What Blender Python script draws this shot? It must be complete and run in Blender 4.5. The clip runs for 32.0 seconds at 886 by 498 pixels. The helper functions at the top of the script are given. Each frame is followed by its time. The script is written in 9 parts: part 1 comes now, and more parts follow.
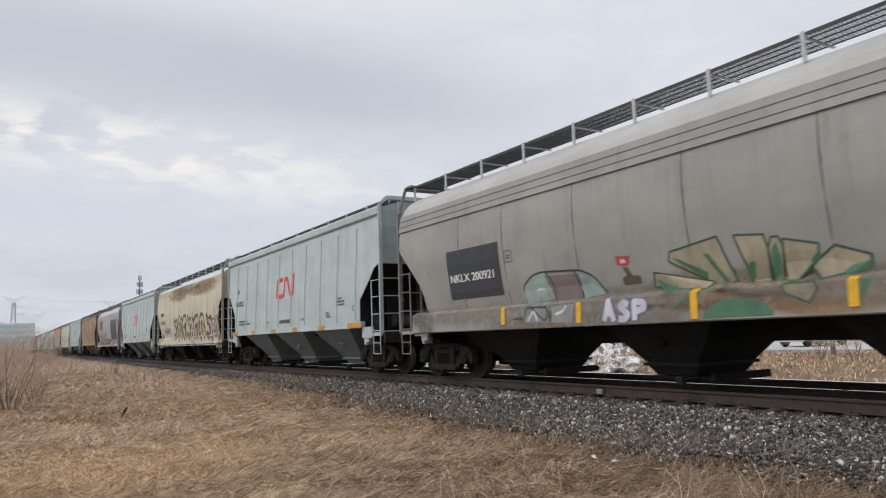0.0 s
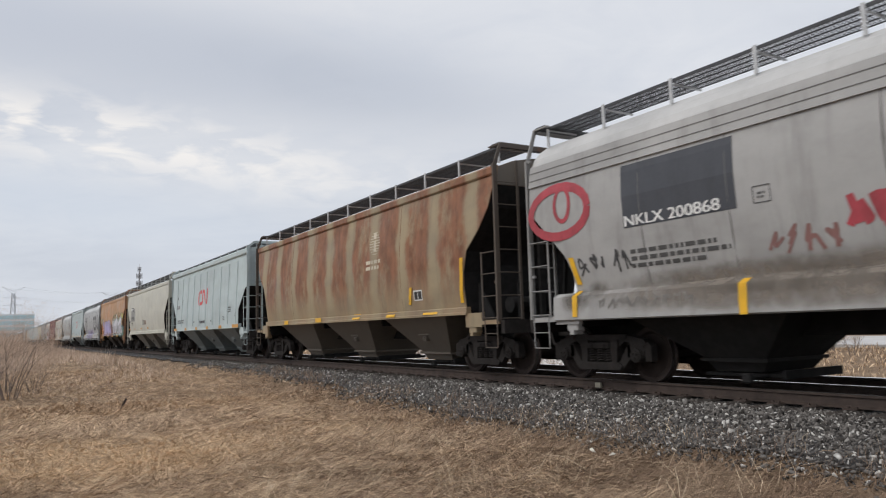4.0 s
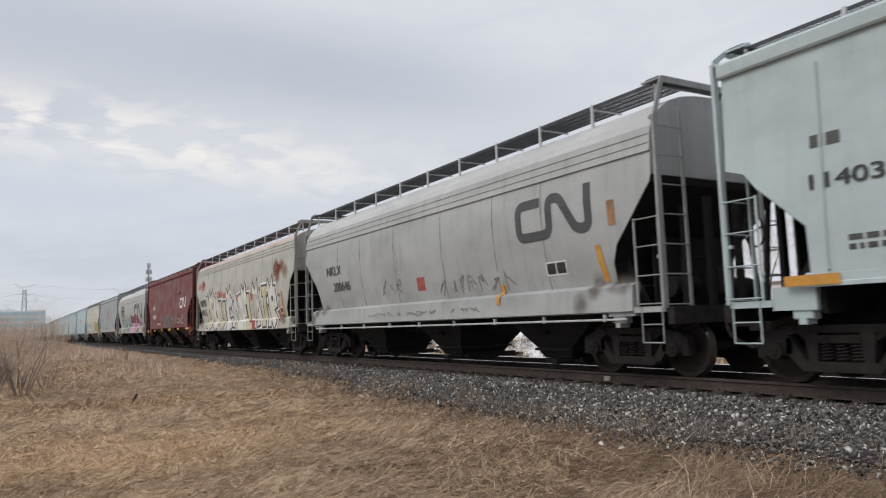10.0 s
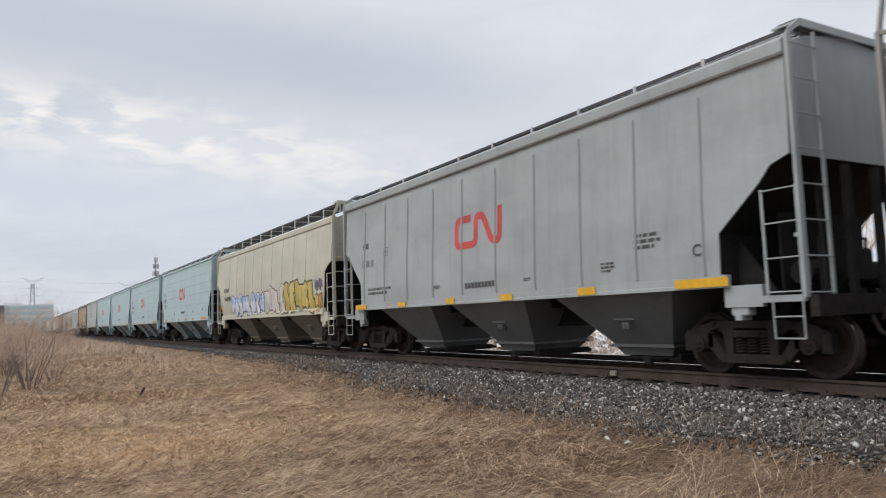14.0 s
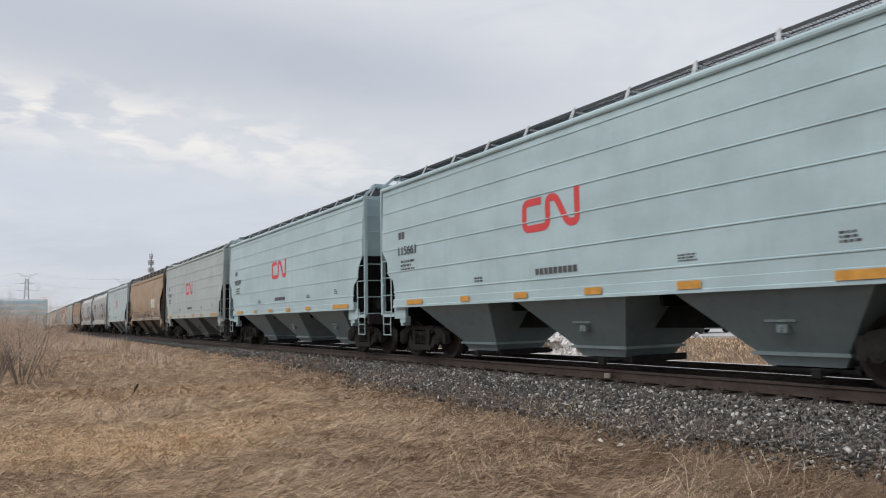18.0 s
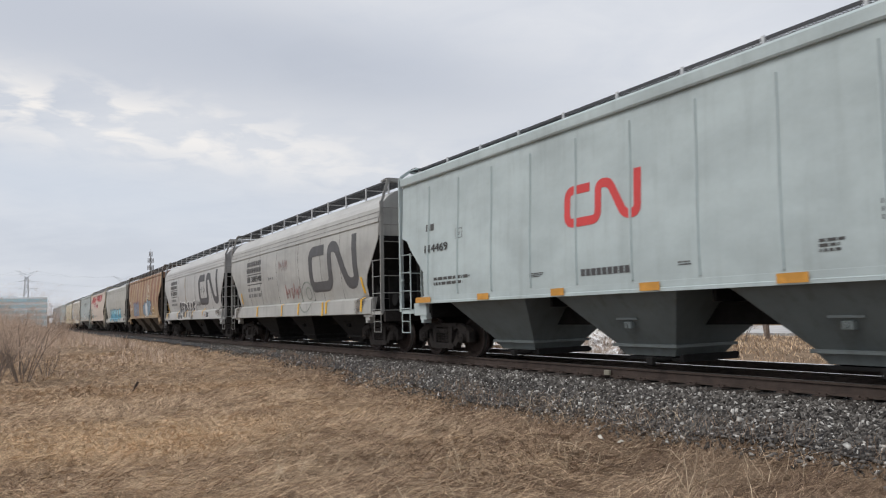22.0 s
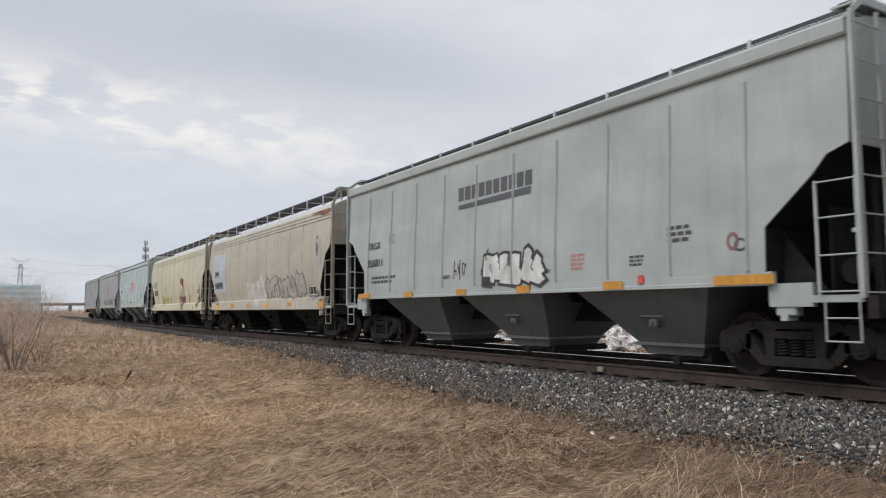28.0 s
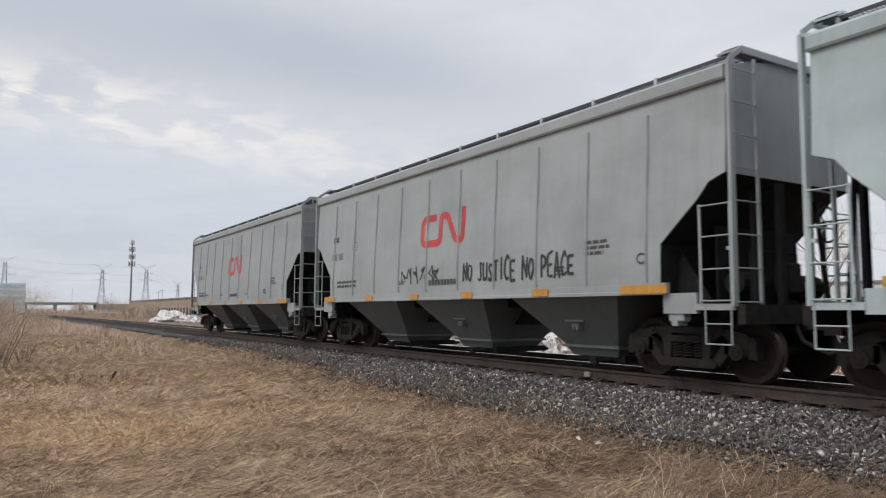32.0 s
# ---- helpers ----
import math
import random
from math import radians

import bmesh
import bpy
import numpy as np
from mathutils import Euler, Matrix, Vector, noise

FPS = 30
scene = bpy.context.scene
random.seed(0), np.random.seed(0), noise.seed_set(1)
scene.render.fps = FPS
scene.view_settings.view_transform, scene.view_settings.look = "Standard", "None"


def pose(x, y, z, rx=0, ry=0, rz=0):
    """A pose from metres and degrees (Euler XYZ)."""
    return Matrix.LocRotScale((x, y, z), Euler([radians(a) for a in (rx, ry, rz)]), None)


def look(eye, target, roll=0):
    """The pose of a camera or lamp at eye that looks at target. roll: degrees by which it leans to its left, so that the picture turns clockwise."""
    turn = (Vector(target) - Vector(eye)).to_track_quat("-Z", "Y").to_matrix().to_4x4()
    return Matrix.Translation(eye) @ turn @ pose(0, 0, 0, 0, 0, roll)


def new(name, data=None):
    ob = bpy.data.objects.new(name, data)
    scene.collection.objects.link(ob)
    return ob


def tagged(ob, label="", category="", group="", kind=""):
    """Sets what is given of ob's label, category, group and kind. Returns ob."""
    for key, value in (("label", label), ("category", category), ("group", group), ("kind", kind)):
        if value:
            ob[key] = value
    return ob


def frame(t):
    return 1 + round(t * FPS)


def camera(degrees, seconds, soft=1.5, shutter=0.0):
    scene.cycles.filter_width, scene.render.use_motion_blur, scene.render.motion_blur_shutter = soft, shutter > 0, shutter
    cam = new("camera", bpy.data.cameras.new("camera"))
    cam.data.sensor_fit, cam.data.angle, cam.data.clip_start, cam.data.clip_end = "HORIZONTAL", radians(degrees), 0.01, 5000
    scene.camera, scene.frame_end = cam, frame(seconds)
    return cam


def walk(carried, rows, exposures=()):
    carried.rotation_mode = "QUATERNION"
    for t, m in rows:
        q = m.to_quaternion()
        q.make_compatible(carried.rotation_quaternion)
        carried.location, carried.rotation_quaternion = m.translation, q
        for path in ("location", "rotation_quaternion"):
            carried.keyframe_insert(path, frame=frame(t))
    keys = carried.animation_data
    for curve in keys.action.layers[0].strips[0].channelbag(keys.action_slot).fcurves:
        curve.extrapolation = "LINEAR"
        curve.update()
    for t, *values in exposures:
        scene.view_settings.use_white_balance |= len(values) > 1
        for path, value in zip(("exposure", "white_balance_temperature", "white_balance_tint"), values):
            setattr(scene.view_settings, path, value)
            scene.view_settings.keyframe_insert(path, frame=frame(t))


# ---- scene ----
cam = camera(63.16, 32.0, soft=1.15, shutter=0.08)
# the hand-held camera stands still and sways: seconds, yaw, pitch, roll
EYE = (0.0, 0.0, 1.015)
CAMERA_ROWS = [
    (0, 58.55, 6.77, 2.13),
    (0.5, 58.49, 6.84, 2.16),
    (1, 58.42, 6.44, 1.86),
    (1.5, 58.28, 5.81, 1.72),
    (2, 58.10, 5.83, 1.81),
    (2.5, 58.08, 6.01, 1.91),
    (3, 58.26, 5.99, 1.99),
    (3.5, 58.51, 6.04, 1.91),
    (4, 58.49, 6.22, 1.84),
    (4.5, 58.38, 6.33, 1.88),
    (6.5, 58.77, 5.80, 1.99),
    (7, 58.97, 5.71, 2.09),
    (7.5, 59.21, 5.69, 2.08),
    (8, 59.37, 5.68, 1.97),
    (8.5, 59.48, 5.70, 2.11),
    (9, 59.59, 5.83, 2.24),
    (9.5, 59.48, 5.88, 2.13),
    (10, 59.15, 5.80, 2.11),
    (10.5, 59.06, 5.82, 2.11),
    (11, 59.33, 6.05, 2.22),
    (11.5, 59.52, 6.22, 2.20),
    (12, 59.48, 6.16, 2.10),
    (12.5, 59.53, 5.77, 2.01),
    (13, 59.67, 5.39, 2.03),
    (13.5, 59.62, 5.33, 1.99),
    (14, 59.62, 5.37, 2.03),
    (14.5, 59.74, 5.30, 2.06),
    (15, 59.88, 5.14, 1.97),
    (15.5, 59.93, 5.01, 1.96),
    (17.5, 59.63, 5.44, 1.51),
    (18, 59.24, 5.39, 1.29),
    (18.5, 58.99, 5.41, 1.33),
    (19, 58.84, 5.35, 1.30),
    (19.5, 58.83, 5.40, 1.60),
    (20, 59.09, 5.68, 1.99),
    (20.5, 59.33, 5.68, 1.95),
    (21, 59.33, 5.51, 1.84),
    (21.5, 59.33, 5.39, 1.55),
    (22, 59.22, 5.17, 1.41),
    (22.5, 58.99, 4.97, 1.38),
    (23, 58.66, 4.85, 1.13),
    (23.5, 58.54, 4.72, 0.98),
    (24, 58.59, 4.70, 0.90),
    (24.5, 58.72, 4.85, 1.10),
    (25, 58.75, 5.06, 1.12),
    (25.5, 58.85, 5.08, 1.10),
    (27.5, 58.77, 4.78, 0.53),
    (28, 58.80, 4.70, 0.45),
    (28.5, 58.89, 4.70, 0.38),
    (29, 58.79, 4.71, 0.31),
    (29.5, 58.66, 4.87, 0.29),
    (30, 58.60, 4.95, 0.26),
    (30.5, 58.43, 4.91, 0.04),
    (31, 58.20, 4.92, -0.13),
    (31.5, 58.12, 4.91, -0.19),
    (32, 57.85, 4.98, -0.19),
]
walk(cam, [(t, pose(*EYE, 90 + p, r, y)) for t, y, p, r in CAMERA_ROWS], exposures=[(0.0, 0.02), (1.0, -0.06), (3.0, -0.05), (4.0, 0.0), (7.0, -0.03), (11.0, -0.02), (13.0, 0.05), (15.0, 0.02), (18.0, -0.02), (22.0, 0.0), (25.0, 0.08), (28.0, 0.0), (30.0, 0.04), (32.0, -0.04)])

# the train: place of the first car's middle along the track, second by second
TRAIN_ROWS = [(0, -8.20), (1, 9.41), (2, 27.03), (3, 44.60), (4, 62.15), (7, 114.40), (8, 131.69), (9, 148.91), (10, 166.12), (11, 183.19), (12, 200.19), (13, 217.14), (14, 233.96), (15, 250.69), (18, 300.55), (19, 317.10), (20, 333.63), (21, 350.13), (22, 366.62), (23, 383.17), (24, 399.35), (25, 415.52), (28, 463.82), (29, 479.89), (30, 496.04), (31, 511.89), (32, 527.65)]
# each car's middle, behind the first car's
CAR_PLACES = [-0.00, -16.20, -32.42, -48.78, -65.11, -81.86, -98.45, -114.79, -132.11, -148.93, -165.25, -181.51, -198.07, -214.28, -230.62, -246.86, -262.86, -279.13, -295.13, -310.65, -326.45, -342.32, -358.76, -375.58, -391.82, -408.41, -425.40, -442.51, -459.41, -475.85, -492.19, -508.59, -525.35, -541.21, -557.28]
TRACK_Y = 10.083

# ---------------------------------------------------------------- light
def world():
    w = bpy.data.worlds.new("overcast_sky")
    scene.world = w
    w.use_nodes = True
    n, l = w.node_tree.nodes, w.node_tree.links
    n.clear()
    out = n.new("ShaderNodeOutputWorld")
    bg = n.new("ShaderNodeBackground")
    sky = n.new("ShaderNodeTexSky")
    sky.sky_type, sky.sun_disc = "NISHITA", False
    sky.sun_elevation, sky.sun_rotation = radians(SUN_HEIGHT), radians(SUN_TURN)
    sky.air_density, sky.dust_density = 1.0, 3.0
    coord = n.new("ShaderNodeTexCoord")
    sep = n.new("ShaderNodeSeparateXYZ")
    l.new(coord.outputs["Generated"], sep.inputs[0])

    def maths(op, a, b=None, clamp=False):
        m = n.new("ShaderNodeMath")
        m.operation, m.use_clamp = op, clamp
        for i, v in enumerate((a, b)):
            if v is None:
                continue
            if isinstance(v, (int, float)):
                m.inputs[i].default_value = v
            else:
                l.new(v, m.inputs[i])
        return m.outputs[0]

    # the cloud layer is flat: a direction meets it at (x, y) / z
    up = maths("ADD", maths("MAXIMUM", sep.outputs["Z"], 0.0), 0.16)
    flat = n.new("ShaderNodeCombineXYZ")
    l.new(maths("DIVIDE", sep.outputs["X"], up), flat.inputs[0])
    l.new(maths("DIVIDE", sep.outputs["Y"], up), flat.inputs[1])
    flat.inputs[2].default_value = 0.7

    turned = n.new("ShaderNodeMapping")
    turned.inputs["Rotation"].default_value = (0, 0, radians(-146))
    l.new(flat.outputs[0], turned.inputs[0])

    def cloud(scale, detail, rough, warp, shift, long=0.42):
        m = n.new("ShaderNodeMapping")
        m.inputs["Location"].default_value = shift
        m.inputs["Scale"].default_value = (1.0, long, 1.0)
        l.new(turned.outputs[0], m.inputs[0])
        t = n.new("ShaderNodeTexNoise")
        t.inputs["Scale"].default_value, t.inputs["Detail"].default_value = scale, detail
        t.inputs["Roughness"].default_value, t.inputs["Distortion"].default_value = rough, warp
        l.new(m.outputs[0], t.inputs["Vector"])
        return t.outputs["Fac"]

    def ramp(v, stops):
        r = n.new("ShaderNodeValToRGB")
        r.color_ramp.interpolation = "LINEAR"
        while len(r.color_ramp.elements) < len(stops):
            r.color_ramp.elements.new(0.5)
        for e, (p, c) in zip(r.color_ramp.elements, stops):
            e.position, e.color = p, (*c, 1)
        l.new(v, r.inputs[0])
        return r.outputs[0]

    def mix(fac, a, b, kind="MIX"):
        m = n.new("ShaderNodeMix")
        m.data_type, m.blend_type = "RGBA", kind
        for i, v in ((0, fac), (6, a), (7, b)):
            if isinstance(v, (int, float)):
                m.inputs[i].default_value = v
            elif isinstance(v, tuple):
                m.inputs[i].default_value = (*v, 1)
            else:
                l.new(v, m.inputs[i])
        return m.outputs[2]

    big = cloud(0.9, 6.0, 0.55, 0.5, (1.3, 0.2, 0))
    fine = cloud(3.4, 8.0, 0.60, 0.6, (4.1, 2.7, 0), 0.95)
    wisp = cloud(1.7, 8.0, 0.6, 0.8, (9.4, 5.1, 0), 0.32)
    both = maths("ADD", maths("ADD", maths("MULTIPLY", big, 0.48), maths("MULTIPLY", fine, 0.27)), maths("MULTIPLY", wisp, 0.25))
    cover = ramp(both, [(0.36, (0.49, 0.55, 0.675)), (0.455, (0.62, 0.675, 0.785)), (0.53, (0.765, 0.80, 0.875)), (0.62, (0.91, 0.92, 0.955))])

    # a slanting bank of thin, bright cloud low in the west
    def along(v):
        d = n.new("ShaderNodeVectorMath")
        d.operation = "DOT_PRODUCT"
        l.new(coord.outputs["Generated"], d.inputs[0])
        d.inputs[1].default_value = v
        return d.outputs["Value"]

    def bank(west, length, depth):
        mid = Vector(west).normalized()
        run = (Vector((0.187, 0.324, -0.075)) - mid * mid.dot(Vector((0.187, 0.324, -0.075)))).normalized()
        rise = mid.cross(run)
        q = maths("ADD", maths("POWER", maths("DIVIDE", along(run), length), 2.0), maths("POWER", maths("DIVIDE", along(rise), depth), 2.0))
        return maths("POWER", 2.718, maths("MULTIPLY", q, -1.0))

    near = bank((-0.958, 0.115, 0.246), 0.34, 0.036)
    wide = bank((-0.955, 0.16, 0.235), 0.62, 0.15)
    north = bank((-0.62, 0.88, 0.42), 0.75, 0.30)
    gloom = bank((-0.890, 0.30, 0.335), 0.40, 0.070)
    gloom2 = bank((-0.955, 0.02, 0.365), 0.30, 0.060)
    blue = bank((-0.975, 0.06, 0.165), 0.40, 0.050)
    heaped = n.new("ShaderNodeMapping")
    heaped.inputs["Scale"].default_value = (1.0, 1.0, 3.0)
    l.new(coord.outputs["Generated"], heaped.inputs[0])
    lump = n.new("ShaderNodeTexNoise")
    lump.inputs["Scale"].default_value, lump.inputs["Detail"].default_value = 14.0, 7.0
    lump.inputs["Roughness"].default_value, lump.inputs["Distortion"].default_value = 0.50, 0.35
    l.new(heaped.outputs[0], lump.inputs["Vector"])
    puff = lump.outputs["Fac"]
    cover = mix(maths("MULTIPLY", north, 0.62), cover, (0.935, 0.955, 1.0))
    rough = maths("MULTIPLY", maths("ADD", fine, wisp), 0.75)
    cover = mix(maths("MULTIPLY", gloom, rough), cover, (0.545, 0.595, 0.695))
    cover = mix(maths("MULTIPLY", gloom2, rough), cover, (0.60, 0.645, 0.745))
    cover = mix(maths("MULTIPLY", wide, 0.32), cover, (0.85, 0.865, 0.895))
    cover = mix(maths("MULTIPLY", blue, 0.55), cover, (0.62, 0.72, 0.87))
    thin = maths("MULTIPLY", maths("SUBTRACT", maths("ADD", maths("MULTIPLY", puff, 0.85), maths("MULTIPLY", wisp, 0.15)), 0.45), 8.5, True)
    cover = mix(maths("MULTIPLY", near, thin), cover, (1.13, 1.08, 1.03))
    # haze at the horizon
    haze = ramp(sep.outputs["Z"], [(0.0, (1, 1, 1)), (0.30, (0, 0, 0))])
    cover = mix(maths("MULTIPLY", haze, 0.75), cover, (0.845, 0.88, 0.94))
    sky_part = mix(1.0, sky.outputs[0], (0.07, 0.07, 0.07), "MULTIPLY")
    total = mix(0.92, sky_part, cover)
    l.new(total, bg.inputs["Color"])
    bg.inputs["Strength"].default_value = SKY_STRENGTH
    l.new(bg.outputs[0], out.inputs[0])


SUN_HEIGHT, SUN_AZIMUTH = 50.0, 278.0          # degrees; azimuth from +x towards +y
SUN_TURN = 90.0 - SUN_AZIMUTH
SKY_STRENGTH = 0.90
world()
sun = new("sun", bpy.data.lights.new("sun", "SUN"))
sun.data.energy, sun.data.angle, sun.data.color = 1.8, radians(35), (1.0, 0.963, 0.915)
_a, _e = radians(SUN_AZIMUTH), radians(SUN_HEIGHT)
sun.matrix_world = look((60 * math.cos(_a) * math.cos(_e), 60 * math.sin(_a) * math.cos(_e), 60 * math.sin(_e)), (0, 0, 0))

# ---------------------------------------------------------------- materials
def shader(name):
    m = bpy.data.materials.new(name)
    m.use_nodes = True
    n, l = m.node_tree.nodes, m.node_tree.links
    return m, n, l, n["Principled BSDF"]


def noise_fac(n, l, coord, scale, detail=4.0, stretch=(1, 1, 1), rough=0.55, shift=(0, 0, 0)):
    mp = n.new("ShaderNodeMapping")
    mp.inputs["Scale"].default_value = stretch
    mp.inputs["Location"].default_value = shift
    l.new(coord, mp.inputs[0])
    t = n.new("ShaderNodeTexNoise")
    t.inputs["Scale"].default_value, t.inputs["Detail"].default_value = scale, detail
    t.inputs["Roughness"].default_value = rough
    l.new(mp.outputs[0], t.inputs["Vector"])
    return t.outputs["Fac"]


def ramp_of(n, l, v, a, b, lo=0.0, hi=1.0):
    r = n.new("ShaderNodeMapRange")
    r.clamp = True
    r.interpolation_type = "SMOOTHSTEP"
    for i, q in enumerate((a, b, lo, hi)):
        r.inputs[1 + i].default_value = q
    l.new(v, r.inputs[0])
    return r.outputs[0]


def blend(n, l, fac, a, b, kind="MIX"):
    m = n.new("ShaderNodeMix")
    m.data_type, m.blend_type = "RGBA", kind
    for i, v in ((0, fac), (6, a), (7, b)):
        if isinstance(v, (int, float)):
            m.inputs[i].default_value = v
        elif isinstance(v, tuple):
            m.inputs[i].default_value = (*v, 1)
        else:
            l.new(v, m.inputs[i])
    return m.outputs[2]


def times(n, l, a, b):
    m = n.new("ShaderNodeMath")
    m.operation = "MULTIPLY"
    for i, v in enumerate((a, b)):
        if isinstance(v, (int, float)):
            m.inputs[i].default_value = v
        else:
            l.new(v, m.inputs[i])
    return m.outputs[0]


def bump(n, l, bsdf, v, strength, distance):
    b = n.new("ShaderNodeBump")
    b.inputs["Strength"].default_value, b.inputs["Distance"].default_value = strength, distance
    l.new(v, b.inputs["Height"])
    l.new(b.outputs[0], bsdf.inputs["Normal"])


RUST = (0.15, 0.066, 0.032)
RUST_PALE = (0.30, 0.15, 0.075)
GRIME = (0.07, 0.06, 0.05)
_paints = {}


def paint(col, rust=0.0, dirt=0.3, seed=0, rough=0.5, rust_col=RUST, streak=0.5, stripes=0.0):
    """Painted steel: faded coat, running dirt, rust patches; all in the car's own space."""
    key = (col, rust, dirt, seed, rough, rust_col, streak, stripes)
    if key in _paints:
        return _paints[key]
    m, n, l, b = shader("painted_steel")
    c = n.new("ShaderNodeTexCoord").outputs["Object"]
    sh = (seed * 7.3, seed * 3.1, seed * 1.7)
    fade = noise_fac(n, l, c, 0.7, 5, (1, 1, 1.6), 0.6, sh)
    grain = noise_fac(n, l, c, 16.0, 4, (1, 1, 1), 0.6, sh)
    dark = tuple(q * 0.88 for q in col)
    lite = tuple(min(1, q * 1.06) for q in col)
    base = blend(n, l, ramp_of(n, l, fade, 0.3, 0.7), dark, lite)
    base = blend(n, l, times(n, l, grain, 0.10), base, GRIME)
    run = noise_fac(n, l, c, 2.6, 5, (1.6, 1.6, 0.14), 0.65, sh)
    base = blend(n, l, times(n, l, ramp_of(n, l, run, 0.46, 0.74), dirt * streak), base, GRIME)
    soot = noise_fac(n, l, c, 0.45, 4, (1, 1, 2.2), 0.6, tuple(q + 11 for q in sh))
    base = blend(n, l, times(n, l, ramp_of(n, l, soot, 0.45, 0.75), dirt * 0.55), base, (0.10, 0.095, 0.09))
    if rust > 0:
        spots = noise_fac(n, l, c, 1.1, 8, (1, 1, 0.55), 0.7, tuple(q + 5 for q in sh))
        mask = ramp_of(n, l, spots, 0.66 - 0.42 * rust, 0.80 - 0.34 * rust)
        if stripes:
            # the coat has lasted in upright bands where frames stand behind the sheet
            sep = n.new("ShaderNodeSeparateXYZ")
            l.new(c, sep.inputs[0])
            wave = n.new("ShaderNodeMath")
            wave.operation = "SINE"
            wob = noise_fac(n, l, c, 1.6, 4, (1, 1, 1), 0.6, sh)
            shift = n.new("ShaderNodeMath")
            shift.operation = "MULTIPLY_ADD"
            l.new(sep.outputs[0], shift.inputs[0])
            shift.inputs[1].default_value = 2 * math.pi / stripes
            l.new(times(n, l, wob, 2.2), shift.inputs[2])
            l.new(shift.outputs[0], wave.inputs[0])
            low = ramp_of(n, l, sep.outputs[2], 1.5, 2.5, 0.25, 1.0)
            mask = times(n, l, times(n, l, ramp_of(n, l, wave.outputs[0], -1.0, -0.1), low), ramp_of(n, l, spots, 0.34, 0.50, 0.25, 1.0))
        tone = noise_fac(n, l, c, 5.0, 5, (1, 1, 0.35), 0.65, sh)
        red = blend(n, l, ramp_of(n, l, tone, 0.3, 0.7), rust_col, tuple(min(1, q * 1.9) for q in rust_col))
        base = blend(n, l, times(n, l, mask, 0.92), base, red)
    l.new(base, b.inputs["Base Color"])
    l.new(ramp_of(n, l, fade, 0.3, 0.7, rough - 0.08, rough + 0.14), b.inputs["Roughness"])
    b.inputs["Specular IOR Level"].default_value = 0.35
    bump(n, l, b, fade, 0.25, 0.02)
    _paints[key] = m
    return m


def plain(name, col, rough=0.6, metal=0.0, vary=0.25, scale=6.0, spec=0.5):
    m, n, l, b = shader(name)
    c = n.new("ShaderNodeTexCoord").outputs["Object"]
    f = noise_fac(n, l, c, scale, 5)
    g = noise_fac(n, l, c, scale * 7, 3)
    base = blend(n, l, ramp_of(n, l, f, 0.3, 0.7), tuple(q * (1 - vary) for q in col), tuple(min(1, q * (1 + vary)) for q in col))
    base = blend(n, l, times(n, l, g, 0.25), base, tuple(q * 0.6 for q in col))
    l.new(base, b.inputs["Base Color"])
    b.inputs["Roughness"].default_value, b.inputs["Metallic"].default_value = rough, metal
    b.inputs["Specular IOR Level"].default_value = spec
    bump(n, l, b, g, 0.2, 0.01)
    return m


# underframe black, also on sheets whose colour holds the shade below the body
BLACK = plain("black_steel_and_underbody_shade", (0.017, 0.0165, 0.0165), 0.85, spec=0.2)
TRUCK = plain("rusty_cast_steel", (0.028, 0.0245, 0.0230), 0.85, spec=0.2)
WHEEL = plain("brown_wheel_steel", (0.032, 0.023, 0.020), 0.7, spec=0.25)
TREAD = plain("polished_tread_steel", (0.35, 0.34, 0.33), 0.3, 0.9, 0.1)
GALV = plain("galvanised_steel", (0.52, 0.53, 0.54), 0.55, 0.1, 0.15)
GRATE = plain("dull_galvanised_grating", (0.060, 0.062, 0.066), 0.6, 0.2, 0.2)
YELLOW = plain("yellow_reflective_tape", (0.75, 0.42, 0.02), 0.45, 0.0, 0.12)
ORANGE = plain("faded_amber_tape", (0.60, 0.29, 0.05), 0.5, 0.0, 0.15)
RAIL_SIDE = plain("rusty_rail_steel", (0.060, 0.042, 0.034), 0.8)
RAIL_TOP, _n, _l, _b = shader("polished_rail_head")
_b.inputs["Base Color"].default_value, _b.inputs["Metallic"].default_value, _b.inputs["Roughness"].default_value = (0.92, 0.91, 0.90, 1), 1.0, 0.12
# near rail's head: the dark underside it mirrors is put into the colour
RAIL_TOP_DARK = plain("rail_head_darkened_for_reflection", (0.06, 0.05, 0.046), 0.6, 0.2)
TIE = plain("creosoted_wood", (0.045, 0.036, 0.030), 0.9)


def decal_paint(name, col, wear=0.2):
    m, n, l, b = shader(name)
    c = n.new("ShaderNodeTexCoord").outputs["Object"]
    f = noise_fac(n, l, c, 3.0, 6, (1, 1, 0.5), 0.65)
    g = noise_fac(n, l, c, 25.0, 3)
    base = blend(n, l, ramp_of(n, l, f, 0.3, 0.7), tuple(q * (1 - wear) for q in col), tuple(min(1, q * (1 + wear * 0.5)) for q in col))
    base = blend(n, l, times(n, l, g, wear * 0.6), base, (0.25, 0.24, 0.22))
    l.new(base, b.inputs["Base Color"])
    b.inputs["Roughness"].default_value = 0.55
    return m


_decals = {}


def ink(col, wear=0.2):
    if (col, wear) not in _decals:
        _decals[(col, wear)] = decal_paint("sprayed_or_stencilled_paint", col, wear)
    return _decals[(col, wear)]

